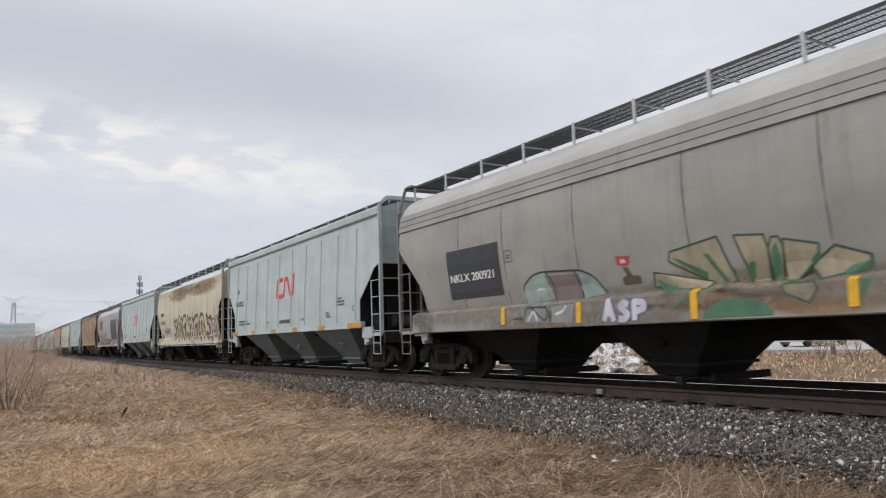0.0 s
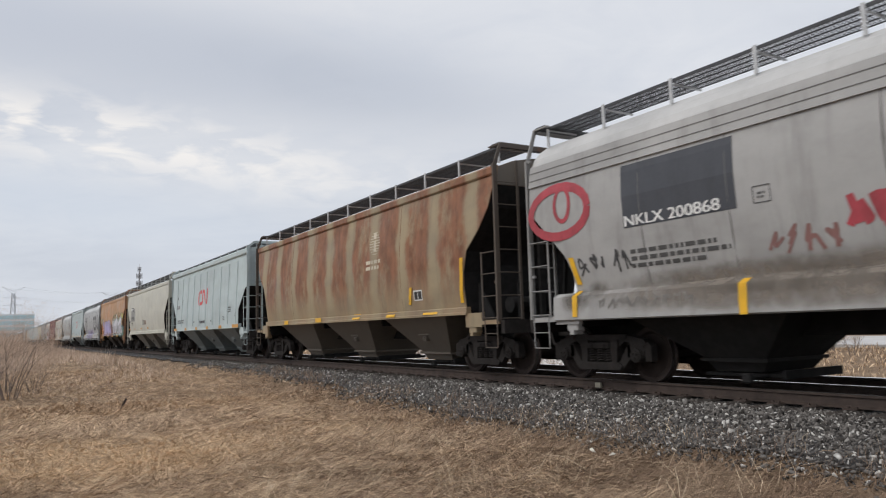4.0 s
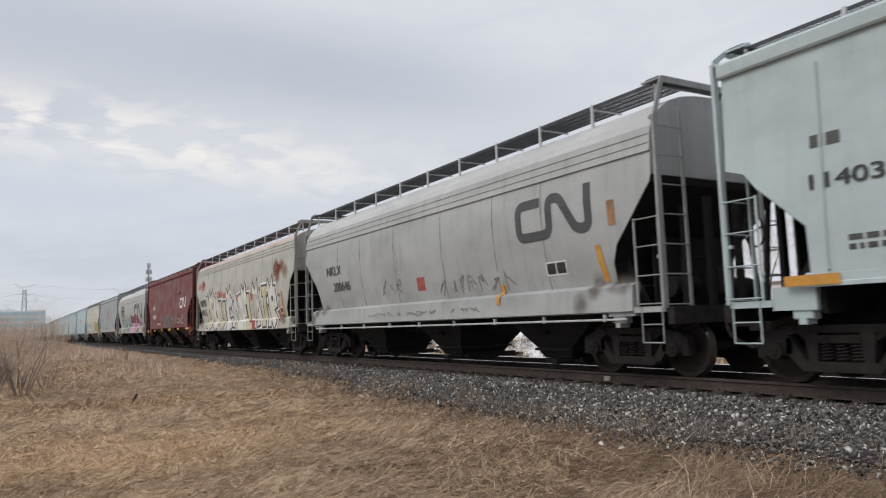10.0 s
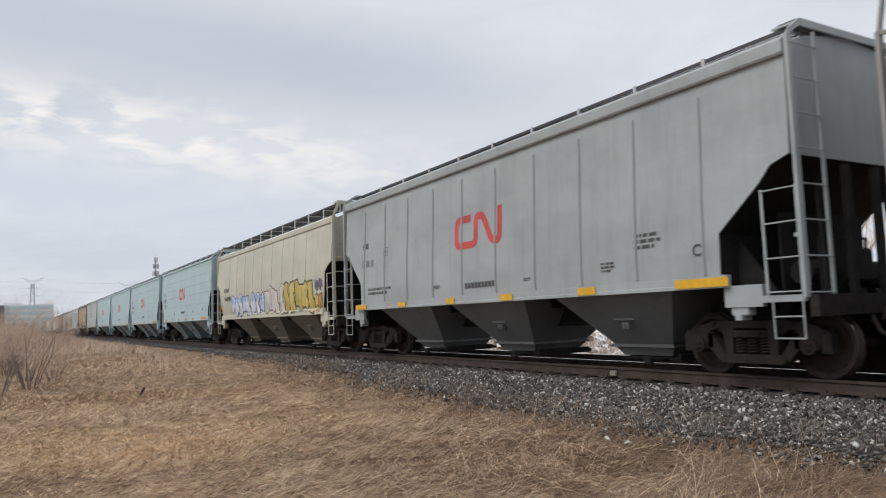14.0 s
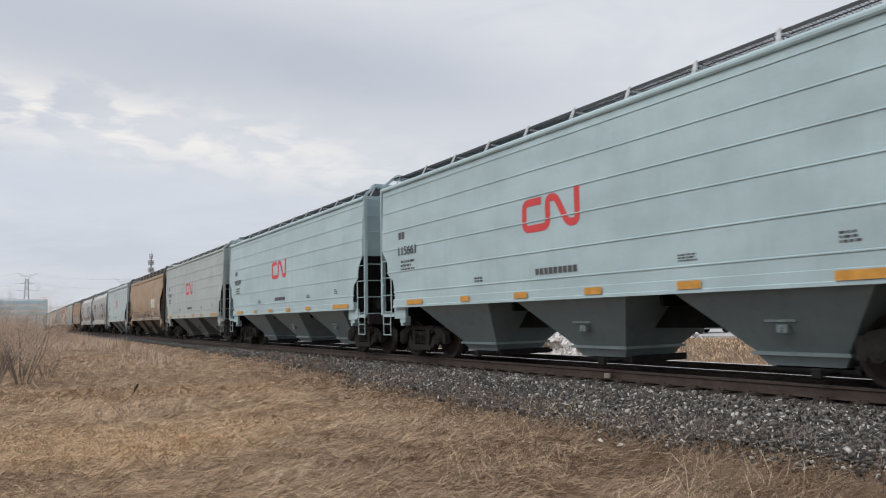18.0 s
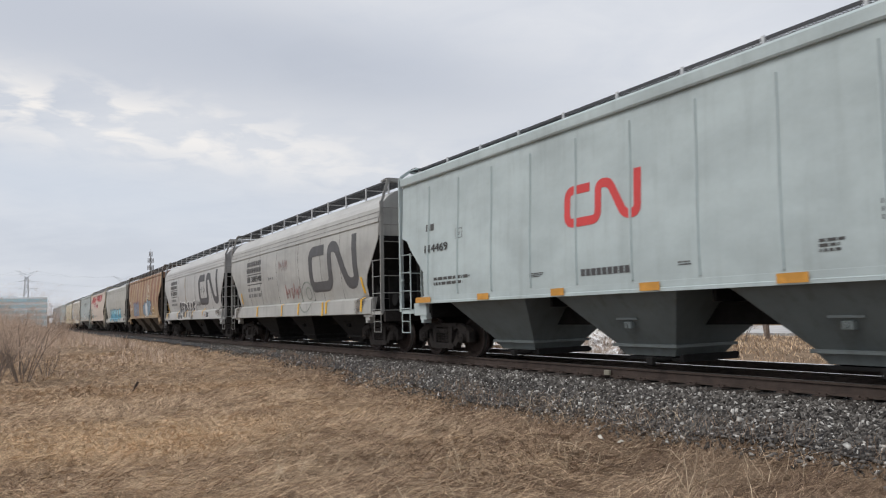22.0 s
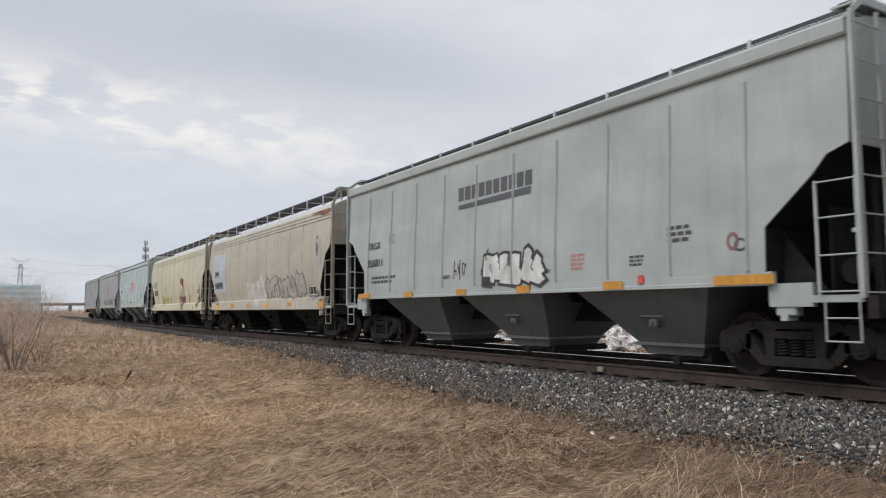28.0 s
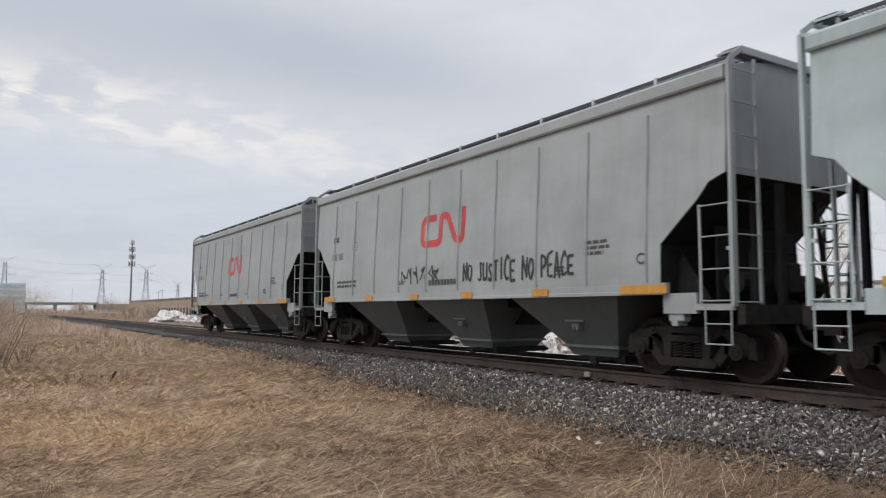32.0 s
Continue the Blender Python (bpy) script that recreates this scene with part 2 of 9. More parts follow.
# ---------------------------------------------------------------- mesh helpers
def box(bm, x0, x1, y0, y1, z0, z1, bevel=0.0):
    vs = [bm.verts.new((x, y, z)) for x in (x0, x1) for y in (y0, y1) for z in (z0, z1)]
    fs = [bm.faces.new([vs[i] for i in q]) for q in ((0, 1, 3, 2), (4, 6, 7, 5), (0, 4, 5, 1), (2, 3, 7, 6), (0, 2, 6, 4), (1, 5, 7, 3))]
    if bevel:
        es = list({e for q in fs for e in q.edges})
        bmesh.ops.bevel(bm, geom=es, offset=bevel, segments=1, affect="EDGES", profile=0.5)
    return bm


def bar(bm, p, q, w, h=None, up=(0, 0, 1)):
    """A bar of rectangular section from p to q."""
    p, q, up = Vector(p), Vector(q), Vector(up)
    d = (q - p).normalized()
    s = d.cross(up)
    s = s.normalized() if s.length > 1e-4 else d.cross(Vector((1, 0, 0))).normalized()
    u = s.cross(d)
    h = w if h is None else h
    vs = [bm.verts.new(o + s * a * w / 2 + u * b * h / 2) for o in (p, q) for a, b in ((-1, -1), (1, -1), (1, 1), (-1, 1))]
    for f in ((3, 2, 1, 0), (4, 5, 6, 7), (0, 1, 5, 4), (1, 2, 6, 5), (2, 3, 7, 6), (3, 0, 4, 7)):
        bm.faces.new([vs[i] for i in f])
    return bm


def rod(bm, p, q, r, n=6, r2=None):
    p, q = Vector(p), Vector(q)
    d = (q - p).normalized()
    s = d.orthogonal().normalized()
    u = d.cross(s)
    r2 = r if r2 is None else r2
    rings = [[bm.verts.new(o + (s * math.cos(a) + u * math.sin(a)) * k) for a in (2 * math.pi * i / n for i in range(n))] for o, k in ((p, r), (q, r2))]
    for i in range(n):
        bm.faces.new((rings[0][i], rings[0][(i + 1) % n], rings[1][(i + 1) % n], rings[1][i]))
    bm.faces.new(rings[0][::-1])
    bm.faces.new(rings[1])
    return bm


def pipe(bm, pts, r, n=6):
    for a, b in zip(pts, pts[1:]):
        rod(bm, a, b, r, n)
    return bm


def lathe(bm, profile, axis_y=True, n=28):
    """A ring of (radius, along) turned about the y axis."""
    rings = []
    for r, y in profile:
        rings.append([bm.verts.new((r * math.cos(a), y, r * math.sin(a))) for a in (2 * math.pi * i / n for i in range(n))])
    fs = []
    for k, (a, b) in enumerate(zip(rings, rings[1:])):
        for i in range(n):
            fs.append((k, bm.faces.new((a[i], a[(i + 1) % n], b[(i + 1) % n], b[i]))))
    return fs


def prism(bm, pts, y0, y1):
    """A polygon in x and z, from y0 to y1."""
    a = [bm.verts.new((x, y0, z)) for x, z in pts]
    b = [bm.verts.new((x, y1, z)) for x, z in pts]
    bm.faces.new(a)
    bm.faces.new(b[::-1])
    for i in range(len(pts)):
        j = (i + 1) % len(pts)
        bm.faces.new((a[j], a[i], b[i], b[j]))
    return bm


def mesh_of(bm, name, smooth=False):
    bmesh.ops.recalc_face_normals(bm, faces=bm.faces)
    me = bpy.data.meshes.new(name)
    bm.to_mesh(me)
    bm.free()
    if smooth:
        me.polygons.foreach_set("use_smooth", [True] * len(me.polygons))
    return me


def part(name, bm, material, parent, label="", at=None):
    """One mesh object under a thing or part; bm may be a bmesh or a shared mesh."""
    me = bm if isinstance(bm, bpy.types.Mesh) else mesh_of(bm, name)
    if not me.materials:
        me.materials.append(None)
    ob = new(name, me)
    if material is not None:
        ob.material_slots[0].link = "OBJECT"
        ob.material_slots[0].material = material
    ob.parent = parent
    if at is not None:
        ob.matrix_basis = at
    if label:
        ob["label"] = label
    return ob


def thing(name, label, category, group="", at=None, kind=""):
    ob = new(name)
    ob.empty_display_size = 0.3
    if at is not None:
        ob.matrix_basis = at
    return tagged(ob, label, category, group, kind)


_kept = {}


def kept(key, make):
    if key not in _kept:
        _kept[key] = make()
    return _kept[key]


def lerp_table(table, q):
    for (a, b), (c, d) in zip(table, table[1:]):
        if q <= c:
            return b if q <= a else b + (d - b) * (q - a) / (c - a)
    return table[-1][1]

# ---------------------------------------------------------------- hopper cars
# each type: half length of the body, side (height, half width), cut of the lower corners (inboard, height),
# roof (half width, height), height of the walkway and how it stands
TYPES = {
    "ribbed": dict(hb=7.31, side=[(1.34, 1.60), (1.8, 1.61), (2.6, 1.58), (3.4, 1.53), (4.30, 1.50)], zb=1.34,
                   cut=[(0, 2.96), (0.28, 2.86), (0.46, 2.64), (1.13, 2.04), (1.15, 1.36)],
                   roof=[(1.44, 4.48), (1.0, 4.62), (0.45, 4.70), (0, 4.72)], chord=(4.28, 4.52, 1.57), sill=(1.28, 1.46, 1.62),
                   walk=(4.755, 0.42, 1.08, 0.14), bays=3, deep=False),
    "lined": dict(hb=7.26, side=[(1.34, 1.60), (2.2, 1.61), (3.2, 1.60), (4.40, 1.55)], zb=1.34,
                  cut=[(0, 2.80), (0.04, 2.74), (0.28, 2.50), (0.33, 2.16), (0.62, 1.98), (0.70, 1.60), (0.72, 1.36)],
                  roof=[(1.46, 4.48), (1.0, 4.55), (0.45, 4.60), (0, 4.62)], chord=(4.39, 4.51, 1.60), sill=(1.28, 1.50, 1.63),
                  walk=(4.84, 0.32, 1.02, 0.30), bays=3, deep=False),
    "round": dict(hb=7.62, side=[(1.48, 1.40), (1.9, 1.50), (2.5, 1.58), (3.0, 1.61), (3.4, 1.59), (3.90, 1.52)], zb=1.50,
                  cut=[(0, 3.20), (0.03, 3.08), (0.88, 2.18), (1.00, 1.9), (1.02, 1.52)],
                  roof=[(1.50, 3.98), (1.43, 4.12), (1.28, 4.28), (1.05, 4.43), (0.75, 4.53), (0.4, 4.58), (0, 4.60)], chord=None, sill=(1.06, 1.54, 1.60),
                  walk=(4.75, 0.45, 1.16, 0.36), bays=3, deep=True),
    "slab": dict(hb=7.66, side=[(1.36, 1.46), (1.9, 1.55), (2.6, 1.60), (3.2, 1.59), (3.8, 1.54), (4.10, 1.51)], zb=1.38,
                 cut=[(0, 3.05), (0.03, 2.98), (0.38, 2.72), (0.98, 1.75), (1.02, 1.40)],
                 roof=[(1.48, 4.18), (1.38, 4.28), (1.1, 4.42), (0.7, 4.52), (0, 4.56)], chord=None, sill=(1.00, 1.42, 1.60),
                 walk=(4.78, 0.45, 1.14, 0.34), bays=3, deep=True),
    "curved": dict(hb=7.87, side=[(1.34, 1.50), (1.8, 1.57), (2.5, 1.61), (3.2, 1.58), (3.9, 1.51), (4.14, 1.48)], zb=1.34,
                   cut=[(0, 3.92), (0.16, 3.46), (0.5, 3.03), (0.95, 2.64), (1.10, 2.2), (1.13, 1.9), (1.15, 1.36)],
                   roof=[(1.42, 4.28), (1.0, 4.44), (0.5, 4.54), (0, 4.56)], chord=(4.12, 4.32, 1.53), sill=(1.27, 1.44, 1.59),
                   walk=(4.76, 0.38, 1.20, 0.34), bays=3, deep=False),
    "angled": dict(hb=7.80, side=[(1.34, 1.52), (1.8, 1.58), (2.5, 1.61), (3.2, 1.59), (3.9, 1.53), (4.14, 1.51)], zb=1.34,
                   cut=[(0, 3.30), (0.25, 3.12), (1.05, 2.36), (1.12, 2.0), (1.14, 1.36)],
                   roof=[(1.44, 4.28), (1.0, 4.44), (0.5, 4.54), (0, 4.56)], chord=(4.12, 4.34, 1.55), sill=(1.24, 1.44, 1.60),
                   walk=(4.80, 0.38, 1.16, 0.32), bays=3, deep=False),
}


TYPES["smooth"] = dict(TYPES["ribbed"])
TYPES["blunt"] = dict(TYPES["angled"], hb=7.55, cut=[(0, 2.90), (0.30, 2.78), (0.55, 2.60), (0.70, 1.80), (0.90, 1.46), (0.92, 1.36)])


def side_at(kind, z):
    return lerp_table(TYPES[kind]["side"] + [(h, w) for w, h in TYPES[kind]["roof"][:1]], z)


def bottom_at(T, x):
    return lerp_table(T["cut"], T["hb"] - abs(x)) if T["hb"] - abs(x) < T["cut"][-1][0] else T["zb"]


def body_mesh(kind):
    T = TYPES[kind]
    xs = [T["hb"] - d for d, _ in T["cut"]] + [T["hb"] - T["cut"][-1][0] - 0.3, 4.0, 2.0]
    xs = sorted({-x for x in xs} | set(xs) | {0.0})
    top = T["side"][-1][0]
    bm = bmesh.new()
    rings = []
    for x in xs:
        zb = bottom_at(T, x)
        half = []
        for i in range(13):
            z = zb + (top - zb) * i / 12
            half.append((side_at(kind, z), z))
        half += T["roof"]
        ring = [(-w, z) for w, z in half] + [(w, z) for w, z in half[::-1] if w > 0]
        rings.append([bm.verts.new((x, y, z)) for y, z in ring])
    n = len(rings[0])
    for a, b in zip(rings, rings[1:]):
        for i in range(n):
            j = (i + 1) % n
            bm.faces.new((a[i], a[j], b[j], b[i]))
    bm.faces.new(rings[0][::-1])
    bm.faces.new(rings[-1])
    me = mesh_of(bm, "body", True)
    me.set_sharp_from_angle(angle=radians(24))
    return me


def rib_mesh(kind):
    """An upright rib that follows the side."""
    T = TYPES[kind]
    bm = bmesh.new()
    zs = [1.48, 1.8, 2.2, 2.6, 3.0, 3.4, 3.8, 4.08]
    prev = None
    for z in zs:
        w = side_at(kind, z)
        r = [bm.verts.new((x, -w - o, z)) for x, o in ((-0.026, -0.01), (-0.014, 0.036), (0.008, 0.036), (0.026, -0.01))]
        if prev:
            for i in range(3):
                bm.faces.new((prev[i], prev[i + 1], r[i + 1], r[i]))
        prev = r
    return mesh_of(bm, "side_rib")


def bay_mesh(kind, a0, a1, low=0.70):
    """A hopper bay: a funnel from a0..a1 along the car down to a narrow chute with a flange."""
    T = TYPES[kind]
    z0 = T["zb"] + 0.02
    w0 = side_at(kind, z0) - 0.06
    bm = bmesh.new()
    rows = [((a0, a1), w0, z0), ((-low, low), 0.72, 0.42), ((-low - 0.05, low + 0.05), 0.77, 0.42), ((-low - 0.05, low + 0.05), 0.77, 0.37), ((-low, low), 0.70, 0.37), ((-low + 0.12, low - 0.12), 0.62, 0.22)]
    prev = None
    for (a, b), w, z in rows:
        r = [bm.verts.new(p) for p in ((a, -w, z), (b, -w, z), (b, w, z), (a, w, z))]
        if prev:
            for i in range(4):
                bm.faces.new((prev[i], prev[(i + 1) % 4], r[(i + 1) % 4], r[i]))
        prev = r
    bm.faces.new(prev)
    return mesh_of(bm, "hopper_bay")


def bay_bracket_mesh(kind):
    """A small latch bracket and its pad on the face of a bay."""
    T = TYPES[kind]
    z = 0.86
    w = 0.72 + (side_at(kind, T["zb"] + 0.02) - 0.06 - 0.72) * (z - 0.42) / (T["zb"] - 0.40)
    bm = bmesh.new()
    box(bm, -0.24, 0.24, -w - 0.03, -w + 0.06, z - 0.015, z + 0.02)
    box(bm, -0.07, 0.09, -w - 0.02, -w + 0.10, z - 0.17, z - 0.05, 0.012)
    rod(bm, (0.0, -w - 0.05, z - 0.11), (0.0, -w + 0.08, z - 0.11), 0.03, 8)
    return mesh_of(bm, "bay_bracket")


def shade_plate_mesh(kind):
    """A black plate added under the body between the bays to stand for shade."""
    T = TYPES[kind]
    L = T["hb"] - T["cut"][-1][0] - 0.02
    w = side_at(kind, T["zb"]) - 0.09
    bm = bmesh.new()
    box(bm, -L, L, -w, w, T["zb"] - 0.035, T["zb"] - 0.004)
    return mesh_of(bm, "shade_plate")


def gate_mesh():
    bm = bmesh.new()
    box(bm, -0.60, 0.78, -0.62, 0.62, 0.15, 0.198)
    rod(bm, (0.45, -1.05, 0.17), (0.45, 1.05, 0.17), 0.035, 8)
    box(bm, 0.38, 0.52, -1.12, -1.02, 0.10, 0.24, 0.015)
    box(bm, 0.74, 0.80, -0.7, 0.7, 0.14, 0.26)
    return mesh_of(bm, "outlet_gate")


def walkway_mesh(kind):
    """Open grating on each side of the hatches, with cross pieces at the ends."""
    T = TYPES[kind]
    z, w0, w1, _ = T["walk"]
    L = T["hb"] + 0.05
    bm = bmesh.new()
    for s in (-1, 1):
        for k in range(5):
            y = s * (w0 + (w1 - w0) * k / 4)
            box(bm, -L, L, y - 0.005, y + 0.005, z - 0.002, z + 0.016)
        x = -L
        while x < L:
            bar(bm, (x, s * w0, z + 0.012), (x + 0.04, s * w1, z + 0.012), 0.020, 0.014)
            x += 0.058
        box(bm, -L, L, s * w1 - 0.010, s * w1 + 0.010, z - 0.016, z + 0.034)
    for e in (-1, 1):
        x = e * (L - 0.25)
        while abs(x) < L + 0.02:
            box(bm, x - 0.008, x + 0.008, -w1 - 0.15, w1 + 0.15, z - 0.02, z + 0.03)
            x += e * 0.07
        for y in (-w1 - 0.15, w1 + 0.15):
            box(bm, min(e * (L - 0.27), e * L), max(e * (L - 0.27), e * L), y - 0.012, y + 0.012, z - 0.03, z + 0.04)
    return mesh_of(bm, "walkway")


def support_mesh(kind, s):
    """A bracket from the roof to the walkway's outer edge."""
    T = TYPES[kind]
    z, w0, w1, h = T["walk"]
    bm = bmesh.new()
    if kind == "lined":
        bar(bm, (0.10, s * (w1 + 0.30), z - h - 0.02), (-0.06, s * (w1 + 0.02), z + 0.05), 0.07, 0.03, (0, 1, 0))
    else:
        bar(bm, (0, s * (w1 + 0.02), z - h), (0, s * (w1 + 0.02), z + 0.05), 0.055, 0.03, (0, 1, 0))
    box(bm, -0.012, 0.012, min(s * w0, s * (w1 + 0.02)), max(s * w0, s * (w1 + 0.02)), z - 0.05, z - 0.022)
    return mesh_of(bm, "walkway_support")


def hatch_mesh():
    bm = bmesh.new()
    prism(bm, [(-6.3, 4.44), (6.3, 4.44), (6.3, 4.60), (-6.3, 4.60)], -0.32, 0.32)
    for i in range(13):
        x = -6 + i
        box(bm, x - 0.03, x + 0.03, -0.36, 0.36, 4.46, 4.63)
    return mesh_of(bm, "roof_hatch")


def made(build):
    bm = bmesh.new()
    build(bm)
    return bm


def side_ladder(car, hb, s, m, material, foot=0.58, whole=False):
    """The short ladder at a corner, with its stirrup step."""
    x0, x1, y = hb - 0.44, hb + 0.06, -1.57 * s
    k = ("side_ladder", hb, s, whole)
    if whole:
        def all_of_it(bm):
            for x in (x0, x1):
                bar(bm, (x, y, 0.6), (x, y, 2.55), 0.04, 0.02, (0, 1, 0))
            for z in (0.6, 1.18, 1.62, 2.08, 2.52):
                rod(bm, (x0, y, z), (x1, y, z), 0.014)
        part("side_ladder", kept(k, lambda: mesh_of(made(all_of_it), "side_ladder")), material, car, at=m)
        return
    lad = part("side_ladder", kept(k, lambda: mesh_of(made(lambda bm: bar(bm, (x0, y, 1.12), (x0, y, 2.55), 0.036, 0.02, (0, 1, 0))), "side_ladder")), material, car, at=m)
    part("stile", kept(k + (1,), lambda: mesh_of(made(lambda bm: bar(bm, (x1, y, 1.12), (x1, y, 2.55), 0.036, 0.02, (0, 1, 0))), "stile")), material, lad)
    rung = kept(k + (2,), lambda: mesh_of(made(lambda bm: rod(bm, (x0, y - 0.02 * s, 0), (x1, y - 0.02 * s, 0), 0.011)), "rung"))
    for z in (1.18, 1.62, 2.08, 2.52):
        part("rung", rung, material, lad, at=pose(0, 0, z))

    def step(bm):
        pipe(bm, [(x0 + 0.06, y, 1.14), (x0 + 0.06, y, foot), (x1 - 0.02, y, foot), (x1 - 0.02, y, 1.14)], 0.012)
        rod(bm, (x0 + 0.06, y, 0.86), (x1 - 0.02, y, 0.86), 0.011)
    part("stirrup_step", kept(k + (3,), lambda: mesh_of(made(step), "stirrup_step")), material, lad)


def end_ladder(car, hb, top, s, m, material, whole=False):
    x = hb + 0.09
    k = ("end_ladder", hb, top, s, whole)
    if whole:
        def all_of_it(bm):
            for y in (-1.55 * s, -0.96 * s):
                bar(bm, (x, y, 1.1), (x, y, top), 0.06, 0.05, (1, 0, 0))
            for q in range(8):
                rod(bm, (x, -1.55 * s, 1.16 + 0.465 * q), (x, -0.96 * s, 1.16 + 0.465 * q), 0.012)
        part("end_ladder", kept(k, lambda: mesh_of(made(all_of_it), "end_ladder")), material, car, at=m)
        return

    def post(bm):
        bar(bm, (x, -1.55 * s, 1.10), (x, -1.53 * s, top), 0.10, 0.05, (1, 0, 0))
        bar(bm, (x - 0.1, -1.53 * s, top - 0.03), (x, -1.53 * s, top), 0.05)
        bar(bm, (x - 0.1, -1.54 * s, 1.9), (x, -1.54 * s, 1.9), 0.05)
    lad = part("end_ladder", kept(k, lambda: mesh_of(made(post), "end_ladder")), material, car, at=m)
    part("stile", kept(k + (1,), lambda: mesh_of(made(lambda bm: bar(bm, (x, -0.96 * s, 1.10), (x, -0.96 * s, top + 0.12), 0.055, 0.03, (1, 0, 0))), "stile")), material, lad)
    rung = kept(k + (2,), lambda: mesh_of(made(lambda bm: rod(bm, (x + 0.02, -1.55 * s, 0), (x + 0.02, -0.96 * s, 0), 0.012)), "rung"))
    z = 1.16
    while z < top:
        part("rung", rung, material, lad, at=pose(0, 0, z))
        z += 0.465


def grab_mesh(hb, top, w1, z):
    """The bent tube at a roof corner that carries the walkway's end."""
    bm = bmesh.new()
    for a, b in (((hb + 0.09, -1.53, top - 0.1), (hb + 0.09, -1.50, top + 0.05)), ((hb + 0.09, -1.50, top + 0.05), (hb + 0.09, -w1 - 0.15, z)), ((hb + 0.09, -w1 - 0.15, z), (hb - 0.30, -w1 - 0.15, z))):
        bar(bm, a, b, 0.075, 0.03, (1, 0, 0) if a[0] == b[0] else (0, 0, 1))
    return mesh_of(bm, "corner_tube")


def fascia_mesh(hb, w1, z):
    """The plate along the outer edge of the cross walk at a car's end."""
    bm = bmesh.new()
    box(bm, hb + 0.075, hb + 0.100, -w1 - 0.15, w1 + 0.15, z - 0.07, z + 0.035)
    return mesh_of(bm, "cross_walk_fascia")


def platform(car, hb, m, material):
    """End sill and its plate, with the corner brackets, uprights and braces under the slope sheet."""
    def plate(bm):
        prism(bm, [(hb - 0.95, 1.06), (hb + 0.10, 1.06), (hb + 0.10, 0.86), (hb + 0.22, 0.86), (hb + 0.22, 1.13), (hb - 0.95, 1.13)], -1.52, 1.52)
    p = part("end_platform", kept(("platform", hb), lambda: mesh_of(made(plate), "end_platform")), TRUCK, car, at=m)
    for s in (-1, 1):
        def corner(bm):
            box(bm, hb - 1.15, hb - 0.55, s * 1.50 - 0.04, s * 1.50 + 0.04, 1.00, 1.30)
            box(bm, hb - 1.08, hb - 0.80, s * 1.43 - 0.09, s * 1.43 + 0.09, 0.88, 1.06, 0.02)
            box(bm, hb - 1.00, hb - 0.90, s * 1.43 - 0.11, s * 1.43 + 0.11, 0.82, 0.90)
        part("corner_bracket", kept(("corner", hb, s), lambda: mesh_of(made(corner), "corner_bracket")), material, p)
        part("platform_edge", kept(("platform_edge", hb, s), lambda: mesh_of(made(lambda bm: box(bm, hb - 0.56, hb + 0.08, s * 1.545 - 0.02, s * 1.545 + 0.02, 1.05, 1.14)), "platform_edge")), material, p)
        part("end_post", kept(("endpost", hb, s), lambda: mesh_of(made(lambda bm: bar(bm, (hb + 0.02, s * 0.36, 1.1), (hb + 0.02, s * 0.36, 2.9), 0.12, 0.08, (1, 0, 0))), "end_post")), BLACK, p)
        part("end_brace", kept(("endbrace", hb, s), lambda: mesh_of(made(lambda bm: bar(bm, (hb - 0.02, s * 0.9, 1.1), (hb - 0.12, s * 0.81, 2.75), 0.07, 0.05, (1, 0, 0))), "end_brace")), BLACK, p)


def slope_mesh(kind):
    """The sloping sheet under the body's end, a little below the side sheets' lower edge."""
    T = TYPES[kind]
    bm = bmesh.new()
    prev = None
    for d, z in T["cut"]:
        w = side_at(kind, z) - 0.012
        o = 0.008
        r = [bm.verts.new((T["hb"] - d + o, y, z - o)) for y in (-w, -w / 2, 0, w / 2, w)]
        if prev:
            for i in range(4):
                bm.faces.new((prev[i], prev[i + 1], r[i + 1], r[i]))
        prev = r
    return mesh_of(bm, "slope_sheet")


def end_wall_mesh(hb, kind):
    """Bolster web and lower end sheet between the slope sheet and the sill."""
    T = TYPES[kind]
    d = T["cut"][-1][0]
    bm = bmesh.new()
    prism(bm, [(hb - d - 0.02, 1.12), (hb - 0.5, 1.12), (hb - d + 0.02, 2.0)], -1.2, -1.16)
    prism(bm, [(hb - d - 0.02, 1.12), (hb - 0.5, 1.12), (hb - d + 0.02, 2.0)], 1.16, 1.2)
    box(bm, hb - d - 0.06, hb - d, -1.42, 1.42, 0.95, 1.6)
    # black plate added to block the view through, standing in for dark gear
    z = min(2.3, lerp_table(T["cut"], 0.62) - 0.06)
    box(bm, hb - 0.62, hb - 0.58, -1.0, 1.0, 1.135, z)
    return mesh_of(bm, "bolster_web")


